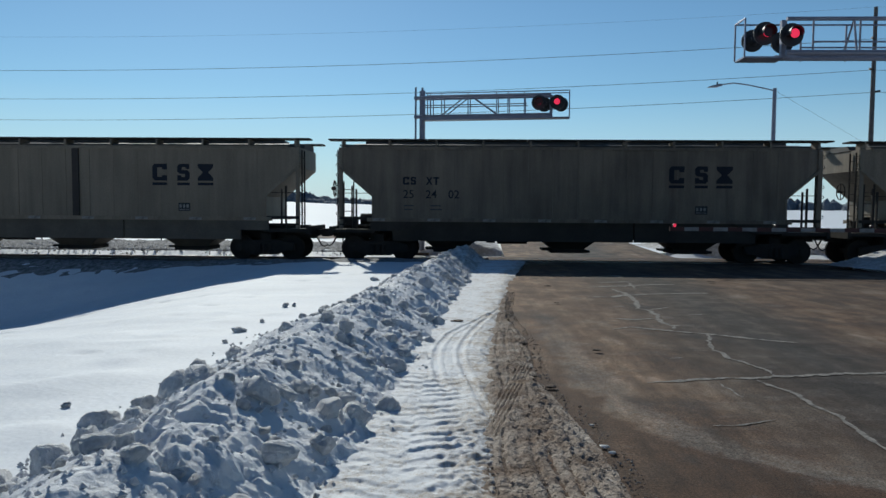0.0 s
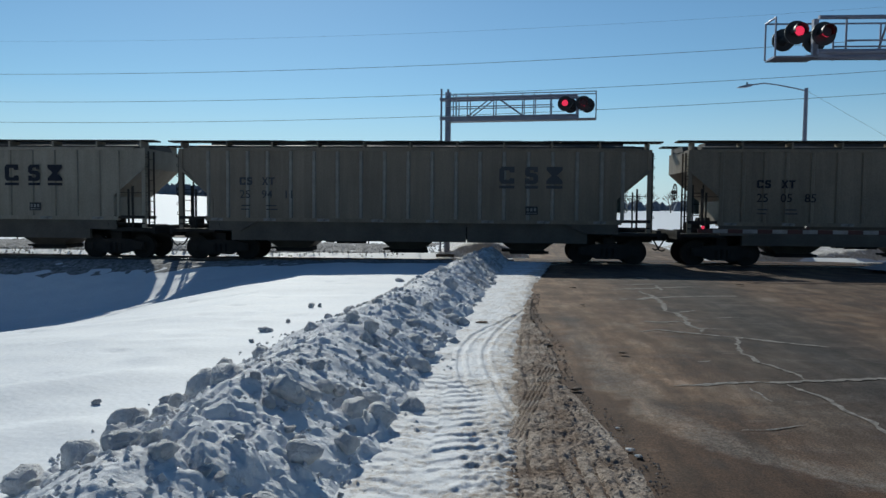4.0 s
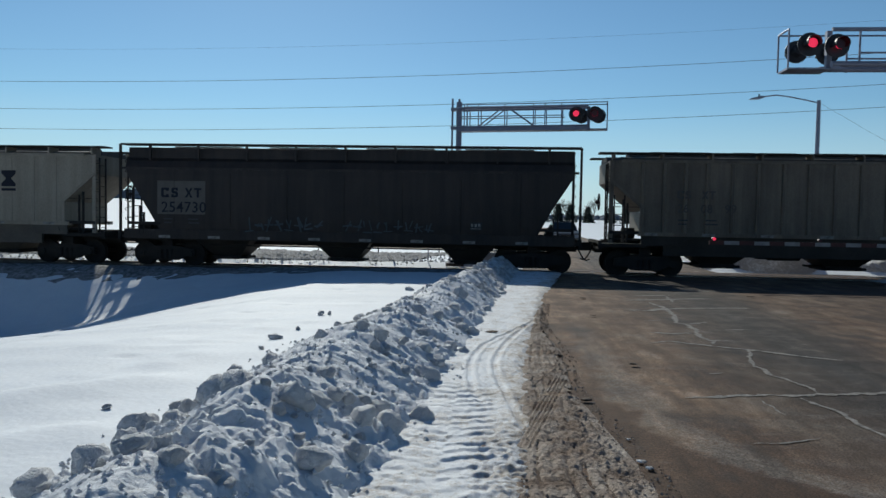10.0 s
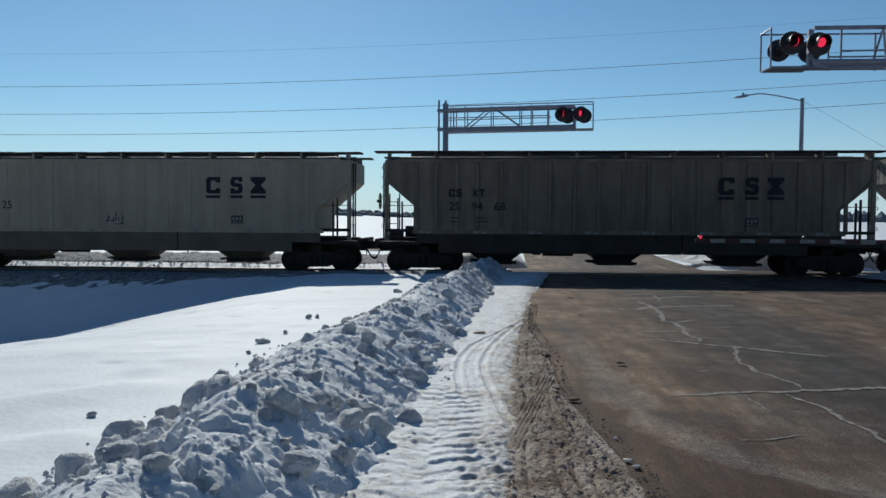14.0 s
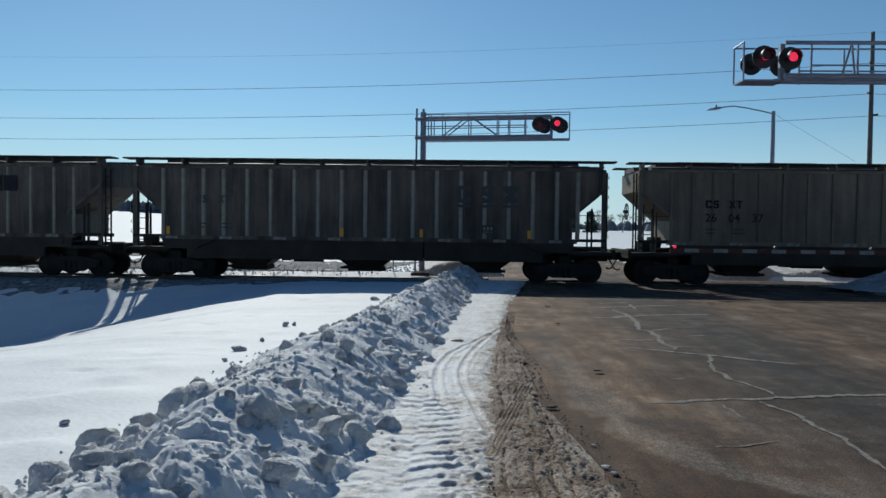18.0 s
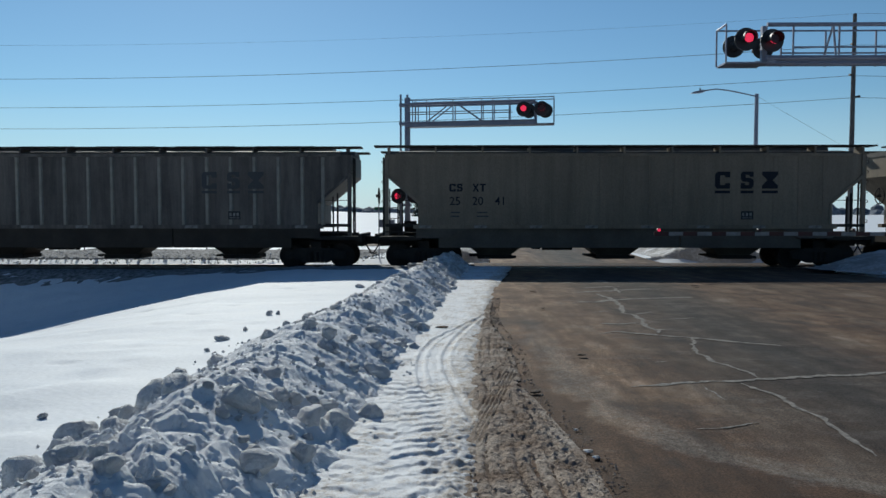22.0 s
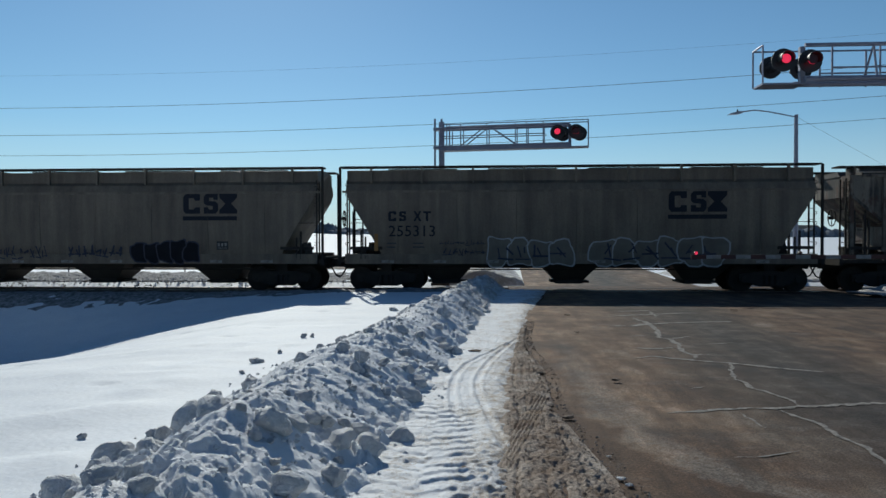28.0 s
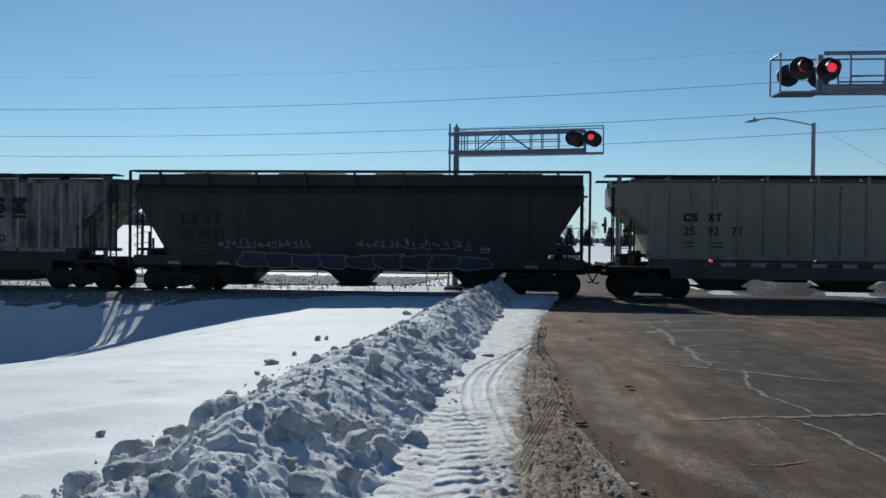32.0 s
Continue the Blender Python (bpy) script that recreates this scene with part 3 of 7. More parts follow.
def sheet(name, mat, label, category, x_of, ys, cols, z_of, thick=0.0):
    """A strip of ground: x_of(y) gives its two edges; z_of(x, y) its height."""
    verts, faces = [], []
    for y in ys:
        a, b = x_of(y)
        for i in range(cols + 1):
            x = a + (b - a) * i / cols
            verts.append((x, y, z_of(x, y)))
    w = cols + 1
    for j in range(len(ys) - 1):
        for i in range(cols):
            faces.append((j * w + i, j * w + i + 1, (j + 1) * w + i + 1, (j + 1) * w + i))
    me = bpy.data.meshes.new(name)
    me.from_pydata(verts, [], faces)
    me.materials.append(mat)
    for p in me.polygons:
        p.use_smooth = True
    return tagged(new(name, me), label, category, kind="structure")


def span(a, b, n):
    return [a + (b - a) * i / n for i in range(n + 1)]


def road_height(x, y):
    return 0.012 * noise.noise(Vector((x * 0.4, y * 0.4, 3))) - 0.2 * smooth01(17, 25, y)


sheet("road", ASPHALT, "worn grey asphalt road stained with brown road salt", "road", lambda y: (road_left(y), road_right(y)), span(-12, 25.66, 60), 24, road_height)
sheet("road_beyond", ASPHALT, "worn grey asphalt road leading on past the crossing", "road", lambda y: (1.6 + 0.03 * (y - 30), 8.7 + 0.03 * (y - 30)),
      span(29.44, 160, 60), 8, lambda x, y: road_height(x, y) - 0.02 + 0.2 * smooth01(31, 45, y) if y < 45 else height(x, y) + 0.45 * (1 - smooth01(45, 60, y)) + 0.04)
sheet("side_road", GRAVEL, "grey gravel lane between the snow fields", "road", lambda y: (-300, -4), span(52, 57, 4), 60, lambda x, y: height(x, y) + 0.05)


# ---- the track ----
def build_track():
    tr = empty("railway_track", "steel rails on timber ties with snowy ballast", "track", (0, TRACK_Y, -0.2))
    tr["kind"] = "structure"
    for y in (-0.75, 0.75):
        bm = bmesh.new()
        prism(bm, [(y - 0.037, 0.0), (y + 0.037, 0.0), (y + 0.037, -0.035), (y + 0.009, -0.05), (y + 0.009, -0.14), (y + 0.07, -0.165), (y - 0.07, -0.165), (y - 0.009, -0.14), (y - 0.009, -0.05), (y - 0.037, -0.035)], -400, 400, "x")
        part("rail", bm, RAIL, tr)
    x = -34.0
    while x < 34:
        if not 0.8 < x < 14.5:
            shared("tie", "tie", lambda bm: box(bm, -0.11, 0.11, -1.3, 1.3, -0.19, -0.155), TIE, tr, (x, 0, 0))
        x += 0.55
    for y0, y1 in ((-1.9, -0.86), (-0.64, 0.64), (0.86, 1.9)):
        bm = bmesh.new()
        box(bm, 0.9, 14.3, y0, y1, -0.12, -0.006)
        part("crossing_panel", bm, ASPHALT, tr, "asphalt crossing panel between the rails")


build_track()
sheet("ballast", BALLAST, "stone ballast half buried in snow", "ballast", lambda y: (-200, 1.2), span(24.6, 30.6, 24), 500,
      lambda x, y: -0.37 - 0.3 * smooth01(1.9, 3.0, abs(y - TRACK_Y)) + 0.06 * noise.noise(Vector((x * 2.5, y * 2.5, 0))) * smooth01(1.3, 1.9, abs(y - TRACK_Y)))
sheet("ballast_beyond_road", BALLAST, "stone ballast half buried in snow", "ballast", lambda y: (14.0, 120), span(24.6, 30.6, 24), 250,
      lambda x, y: -0.37 - 0.3 * smooth01(1.9, 3.0, abs(y - TRACK_Y)) + 0.06 * noise.noise(Vector((x * 2.5, y * 2.5, 0))) * smooth01(1.3, 1.9, abs(y - TRACK_Y)))
# strip of darker ballast that deepens the shade below the near rail
sheet("ballast_shoulder", BALLASTDARK, "dark bare stones on the near shoulder of the track, darkened for shade", "ballast", lambda y: (-160, 0.7), span(24.1, 26.6, 16), 520,
      lambda x, y: -0.35 - 0.1 * smooth01(25.4, 24.1, y) - 0.2 * smooth01(24.4, 24.1, y) + 0.05 * noise.noise(Vector((x * 3.5, y * 3.5, 3))))
sheet("embankment", STUBBLE, "weedy frozen embankment below the track with thin snow", "ground", lambda y: (-120, -0.6), span(22.3, 25.2, 14), 420,
      lambda x, y: height(x, y) + 0.05 + 0.08 * noise.noise(Vector((x * 2.1, y * 2.6, 0))) + 0.05 * noise.noise(Vector((x * 6, y * 6, 0))) - 0.16 * (1 - smooth01(22.3, 24.2, y)))
sheet("stubble_strip", STUBBLE, "rough grey stubble poking through thin snow", "ground", lambda y: (-48, -5.5 + 0.2 * (y - 33)), span(33, 47, 90), 400,
      lambda x, y: height(x, y) + 0.03 + 0.1 * noise.noise(Vector((x * 1.6, y * 1.6, 0))) + 0.1 * noise.noise(Vector((x * 4.3, y * 3.1, 2))) + 0.06 * noise.noise(Vector((x * 11, y * 7, 4))) - 0.25 * (1 - smooth01(33, 34.5, y) * (1 - smooth01(45.5, 47, y))))


# ---- rail cars ----
def axle_wheel(bm):
    tube(bm, (0, -0.07, 0), (0, 0.07, 0), 0.45, 24)
    tube(bm, (0, -0.09, 0), (0, -0.06, 0), 0.3, 16)
    tube(bm, (0, -0.13, 0), (0, -0.05, 0), 0.1, 10)
    tube(bm, (0, 0.05, 0), (0, 0.1, 0), 0.475, 24)


def truck_frame(bm):
    for y in (-1.05, 1.05):
        prism(bm, [(-1.12, 0.62), (-1.12, 0.36), (-0.8, 0.34), (-0.45, 0.2), (0.45, 0.2), (0.8, 0.34), (1.12, 0.36), (1.12, 0.62), (0.5, 0.74), (-0.5, 0.74)], y - 0.08, y + 0.08)
        for x in (-0.95, 0.95):
            tube(bm, (x, y - 0.14, 0.45), (x, y + 0.1, 0.45), 0.12, 10)
        for x in (-0.2, 0, 0.2):
            tube(bm, (x, y - 0.1, 0.27), (x, y - 0.1, 0.6), 0.075, 8)
    box(bm, -0.2, 0.2, -1.0, 1.0, 0.5, 1.0)


def truck(car, x):
    t = shared("truck", "truck", truck_frame, UNDER, car, (x, 0, -0.2), "cast steel truck with coil springs")
    for wx in (-0.95, 0.95):
        for wy, turn in ((-0.75, 0), (0.75, 180)):
            shared("wheel", "wheel", axle_wheel, WHEEL, t, (wx, wy, 0.45), turn=turn)
        shared("axle", "axle", lambda bm: tube(bm, (0, -0.8, 0), (0, 0.8, 0), 0.08, 8), WHEEL, t, (wx, 0, 0.45))


def coupler(car, x, side):
    def make(bm):
        box(bm, -0.35, 0.28, -0.09, 0.09, 0.7, 0.92)
        prism(bm, [(0.2, -0.2), (0.48, -0.2), (0.52, -0.05), (0.36, 0.0), (0.5, 0.16), (0.3, 0.2), (0.2, 0.12)], 0.66, 0.96, "z")
        box(bm, -0.02, 0.04, -0.35, 0.35, 0.66, 0.72)
    shared("coupler", "coupler", make, UNDER, car, (x, 0, 0), "grimy knuckle coupler", turn=0 if side > 0 else 180)

    def hose(bm):
        pts = [(0.0, -0.3, 0.72), (0.12, -0.3, 0.5), (0.22, -0.3, 0.33), (0.33, -0.3, 0.28), (0.44, -0.3, 0.34)]
        path_tube(bm, pts, 0.028, 6)
    shared("hose", "brake_hose", hose, BLACK, car, (x, 0, 0), turn=0 if side > 0 else 180)


def post_maker(z0, z1, w=0.05):
    return lambda bm: box(bm, -w / 2, w / 2, -0.04, 0.04, z0, z1)


def ladder_maker(z0, z1, w=0.42):
    def make(bm):
        for x in (-w / 2, w / 2):
            box(bm, x - 0.022, x + 0.022, -0.025, 0.025, z0, z1)
        z = z0 + 0.2
        while z < z1:
            tube(bm, (-w / 2, 0, z), (w / 2, 0, z), 0.014, 5)
            z += 0.4
    return make


BRACKET = [(0.08, 0), (0.54, 0), (0.54, 0.2), (0.38, 0.2), (0.34, 0.13), (0.18, 0.14), (0.18, 0.48), (0.34, 0.49), (0.38, 0.41), (0.54, 0.41), (0.54, 0.62), (0.08, 0.62), (0.0, 0.52), (0.0, 0.1)]
SLOTTED = [(0.0, 0), (0.38, 0), (0.46, 0.09), (0.46, 0.3), (0.38, 0.38), (0.17, 0.4), (0.17, 0.5), (0.3, 0.5), (0.32, 0.43), (0.45, 0.43), (0.45, 0.62), (0.08, 0.62), (0.0, 0.53), (0.0, 0.34), (0.08, 0.26), (0.29, 0.24), (0.29, 0.13), (0.16, 0.13), (0.14, 0.2), (0.0, 0.2)]
HOURGLASS = [(0, 0), (0.57, 0), (0.57, 0.11), (0.38, 0.31), (0.57, 0.5), (0.57, 0.62), (0.0, 0.62), (0.0, 0.5), (0.19, 0.31), (0, 0.11)]
TEE = [(0.17, 0), (0.33, 0), (0.33, 0.49), (0.5, 0.49), (0.5, 0.62), (0.0, 0.62), (0.0, 0.49), (0.17, 0.49)]


CROSSED = [(0, 0), (0.15, 0), (0.27, 0.21), (0.39, 0), (0.54, 0), (0.35, 0.31), (0.54, 0.62), (0.39, 0.62), (0.27, 0.41), (0.15, 0.62), (0, 0.62), (0.19, 0.31)]


def plate(poly, sx, sz):
    return lambda bm: prism(bm, [(x * sx, z * sz) for x, z in poly], -0.004, 0.0)


def emblem(car, x, y, z, ink, joined):
    """Dark block shapes: apart and underlined one by one, or set close over one long bar."""
    k = 1.18 if joined else 1.0
    for name, poly, at, w in (("bracket", BRACKET, 0.0, 0.54), ("slotted", SLOTTED, 0.66 if joined else 0.92, 0.46), ("hourglass", HOURGLASS, 1.16 if joined else 1.68, 0.57)):
        shared(("emblem", name, joined), "emblem_shape", plate(poly, k, k), ink, car, (x + at * k, y, z), "dark painted block shape")
        if not joined:
            shared(("underline", name), "emblem_bar", lambda bm, w=w: box(bm, 0, w, -0.004, 0, 0, 0.1), ink, car, (x + at, y, z - 0.17))
    if joined:
        shared("longbar", "emblem_bar", lambda bm: box(bm, 0, 2.05, -0.004, 0, 0, 0.15), ink, car, (x - 0.02, y, z - 0.25), "long dark painted bar")


def marks(car, x, y, z, ink, size, steps):
    """Reporting marks, as four small plain shapes."""
    for name, poly, at in (("bracket", BRACKET, steps[0]), ("slotted", SLOTTED, steps[1]), ("crossed", CROSSED, steps[2]), ("tee", TEE, steps[3])):
        shared(("mark", name, size), "mark_shape", plate(poly, size * 0.95, size), ink, car, (x + at, y, z))


def data_lines(bm):
    for i, (w1, w2) in enumerate(((0.34, 0.38), (0.3, 0.42))):
        for x, w in ((0, w1), (0.95, w2)):
            box(bm, x, x + w, -0.003, 0, -0.14 * i, -0.14 * i + 0.045)


def stencil_box(bm):
    box(bm, 0, 0.44, -0.004, 0, 0, 0.3)


def stencil_marks(bm):
    for i in range(3):
        box(bm, 0.04 + 0.13 * i, 0.12 + 0.13 * i, -0.007, -0.004, 0.12, 0.24)
    box(bm, 0.04, 0.4, -0.007, -0.004, 0.04, 0.07)


def scrawl(seed, w, h, n, thick):
    """Spray-painted loops and strokes with no words in them."""
    def make(bm):
        rnd = random.Random(seed)
        for i in range(n):
            cx = w * (i + 0.5) / n
            pts = []
            a0, turns = rnd.random() * 6.3, rnd.choice((0.6, 0.9, 1.2))
            for k in range(13):
                a = a0 + turns * 6.28 * k / 12
                pts.append((cx + (w / n) * 0.55 * math.cos(a) + rnd.uniform(-0.03, 0.03), h / 2 + h * 0.46 * math.sin(a * 0.9) + rnd.uniform(-0.03, 0.03)))
            for (xa, za), (xb, zb) in zip(pts, pts[1:]):
                d = Vector((xb - xa, 0, zb - za))
                if d.length < 1e-4:
                    continue
                nrm = Vector((-d.z, 0, d.x)).normalized() * thick
                f = [bm.verts.new((xa + s * nrm.x, -0.003 - 0.0002 * i, za + s * nrm.z)) for s in (-1, 1)]
                g = [bm.verts.new((xb + s * nrm.x, -0.003 - 0.0002 * i, zb + s * nrm.z)) for s in (-1, 1)]
                bm.faces.new((f[0], g[0], g[1], f[1]))
    return make


def blob(seed, w, h):
    """A filled, bulging patch of spray paint."""
    def make(bm):
        rnd = random.Random(seed)
        n = 26
        ph = [rnd.random() * 6.28 for _ in range(4)]
        pts = []
        for i in range(n):
            a = 6.283 * i / n
            r = 1 + 0.1 * math.sin(5 * a + ph[0]) + 0.07 * math.sin(9 * a + ph[1])
            ca, sa = math.cos(a), math.sin(a)
            pts.append((w / 2 * (1 + r * math.copysign(abs(ca) ** 0.6, ca) * 0.9), h / 2 * (1 + r * math.copysign(abs(sa) ** 0.6, sa) * 0.85)))
        vs = [bm.verts.new((x, -0.002, z)) for x, z in pts]
        bm.faces.new(vs)
    return make


def swell(cx, w, h, rnd, grow):
    """One bulging upright shape of a graffiti row, its outline grown by a width."""
    n = 22
    ph, ph2, lean = rnd.random() * 6.28, rnd.random() * 6.28, rnd.uniform(-0.12, 0.12)
    pts = []
    for i in range(n):
        a = 6.283 * i / n
        ca, sa = math.cos(a), math.sin(a)
        r = 1 + 0.12 * math.sin(3 * a + ph) + 0.07 * math.sin(5 * a + ph2)
        z = (h / 2 + grow) * r * math.copysign(abs(sa) ** 0.55, sa)
        pts.append((cx + (w / 2 + grow) * r * math.copysign(abs(ca) ** 0.6, ca) + lean * z, h / 2 + z))
    return pts


def bubble(seed, i, w, h, n, grow, layer):
    """One of a row of swollen, overlapping shapes with no word in them."""
    def make(bm):
        rnd = random.Random(seed * 31 + i)
        pts = swell(w * (i + 0.5) / n, w / n * 1.12, h * rnd.uniform(0.82, 1.0), rnd, grow)
        bm.faces.new([bm.verts.new((x, -0.002 - 0.0015 * layer - 0.003 * i, z)) for x, z in pts])
    return make


def strokes(seed, w, h, n, thick):
    """Short straight and bent strokes, set side by side like hurried handwriting."""
    def make(bm):
        rnd = random.Random(seed)
        for i in range(n):
            cx, s = w * (i + 0.5) / n, w / n
            for k in range(3):
                za, zb = sorted((rnd.uniform(0, 0.45) * h, rnd.uniform(0.5, 1.0) * h))
                xa, xb = cx + rnd.uniform(-0.45, 0.45) * s, cx + rnd.uniform(-0.45, 0.45) * s
                if k == 2:
                    zb = za + rnd.uniform(-0.12, 0.12) * h
                    xa, xb = cx - 0.45 * s, cx + 0.45 * s
                d = Vector((xb - xa, 0, zb - za))
                nrm = Vector((-d.z, 0, d.x)).normalized() * thick * rnd.uniform(0.7, 1.2)
                y = -0.003 - 0.0004 * k
                bm.faces.new([bm.verts.new(v) for v in ((xa - nrm.x, y, za - nrm.z), (xb - nrm.x, y, zb - nrm.z), (xb + nrm.x, y, zb + nrm.z), (xa + nrm.x, y, za + nrm.z))])
    return make


SPRAY = {k: material(k + "_spray_paint", c, 0.8, spots=tuple(v * 0.7 for v in c), scale=2, spec=0.1) for k, c in
         {"black": (0.02, 0.02, 0.025), "white": (0.42, 0.43, 0.44), "chalk": (0.66, 0.66, 0.69), "ink": (0.03, 0.03, 0.045), "paleblue": (0.19, 0.26, 0.3), "green": (0.12, 0.3, 0.16), "pink": (0.3, 0.2, 0.29), "purple": (0.2, 0.15, 0.3), "teal": (0.06, 0.25, 0.28), "slate": (0.07, 0.07, 0.095), "fog": (0.2, 0.2, 0.2), "lilac": (0.2, 0.16, 0.24), "mist": (0.105, 0.12, 0.13), "tanfill": (0.2, 0.175, 0.145)}.items()}


def graffiti(car, kind, L):
    """What is sprayed on this car: (what, x from the end that trails, z, ...)."""
    for g in kind:
        what, x, z = g[0], g[1] - L / 2, g[2]
        y = g[-1] if what != "word" else -1.53
        if what == "scrawl":
            _, _, _, seed, w, h, n, th, col, y = g
            shared(("scrawl", seed, w, h, n, th), "graffiti", scrawl(seed, w, h, n, th), SPRAY[col], car, (x, y, z), col + " spray-painted scrawl")["kind"] = "stuff"
        elif what == "strokes":
            _, _, _, seed, w, h, n, th, col, y = g
            shared(("strokes", seed, w, h, n, th), "graffiti", strokes(seed, w, h, n, th), SPRAY[col], car, (x, y, z), col + " spray-painted tag")["kind"] = "stuff"
        elif what == "bubbles":
            _, _, _, seed, w, h, n, cols, y = g
            for k, (grow, col) in enumerate(zip((0.05, 0.0, -0.12), cols)):
                for i in range(n):
                    shared(("bubble", seed, i, w, h, n, k), "graffiti_letter", bubble(seed, i, w, h, n, grow, k), SPRAY[col], car, (x, y, z), col + " swollen graffiti shape")
        elif what == "blob":
            _, _, _, seed, w, h, col, y = g
            shared(("blob", seed, w, h), "graffiti", blob(seed, w, h), SPRAY[col], car, (x, y, z), col + " spray-painted patch")


def ends(car, L, slope_top, slope_bot, inset, paint, zc):
    """Platforms, posts, ladders, rails, brake wheel, couplers at both ends; (zc) floor of the platform."""
    for side in (-1, 1):
        e = side * L / 2
        shared("end_sill", "end_sill", lambda bm: (box(bm, -1.7, 0.0, -1.45, 1.45, 0.86, 0.98), box(bm, -2.6, -0.05, -0.3, 0.3, 0.6, 1.0), box(bm, -0.12, 0.0, -1.5, 1.5, 0.78, 1.08)), UNDER, car, (e, 0, 0), turn=0 if side > 0 else 180)

        def top(d):
            return min(slope_top, slope_bot + (slope_top - slope_bot) * max(0.0, inset - d) / inset) + 0.05
        for d, w in ((0.86, 0.055), (1.02, 0.045)) if side > 0 else ((0.84, 0.045), (1.0, 0.055)):
            z1 = top(d) - 0.12
            shared(("post", round(z1, 2), w), "post", post_maker(1.0, z1, w), UNDER, car, (e - side * d, -1.46, 0))
        if side < 0:
            shared("ladder", "ladder", ladder_maker(1.05, 2.75, 0.36), UNDER, car, (e + 0.72, -1.44, 0))
        shared("end_ladder", "end_ladder", ladder_maker(1.0, 3.9, 0.42), UNDER, car, (e - side * 0.3, -1.1, 0), turn=90)
        for k in range(7):
            shared("rung", "grab_iron", lambda bm: path_tube(bm, [(0, 0, 0), (0.09, 0, 0.01), (0.11, 0, 0.05), (0.09, 0, 0.1), (0, 0, 0.11)], 0.012, 5), UNDER, car, (e - side * 0.36, -1.42, 1.5 + 0.36 * k), turn=0 if side > 0 else 180)
        for z in (1.4, 1.16, 2.32):
            shared(("rail", z), "grab_rail", lambda bm, h=0.055 if z == 1.4 else 0.025 if z < 1.2 else 0.012: box(bm, 0, 1.24, -h / 2, h / 2, -h, h), UNDER, car, (e - 1.62 if side > 0 else e + 0.38, -1.46, z))
        coupler(car, e, side)
    def wheel_ring(bm):
        n = 16
        ring = [(0.3 * math.cos(6.283 * i / n), 0, 0.3 * math.sin(6.283 * i / n)) for i in range(n + 1)]
        path_tube(bm, ring, 0.02, 5)
        for i in range(0, n, 4):
            tube(bm, (0, 0, 0), ring[i], 0.016, 4)
        tube(bm, (0, -0.05, 0), (0, 0.12, 0), 0.06, 8)
    shared("brake_wheel", "brake_wheel", wheel_ring, UNDER, car, (-L / 2 + 0.08, -0.75, 2.5), "round spoked hand brake wheel", turn=90)
    shared("brake_gear", "brake_cylinder", lambda bm: (tube(bm, (0, -0.7, 1.25), (0.5, -0.7, 1.25), 0.16, 10), tube(bm, (0.55, -0.3, 1.35), (1.0, -0.3, 1.35), 0.22, 10)), UNDER, car, (-L / 2 + 0.45, 0, 0))


def tapes(car, L, z, y):
    for i in range(8):
        x = -L / 2 + 1.6 + i * (L - 3.2) / 7.4
        shared("tapew", "reflective_tape", lambda bm: box(bm, 0, 0.45, -0.004, 0, 0, 0.1), TAPEW, car, (x, y, z))


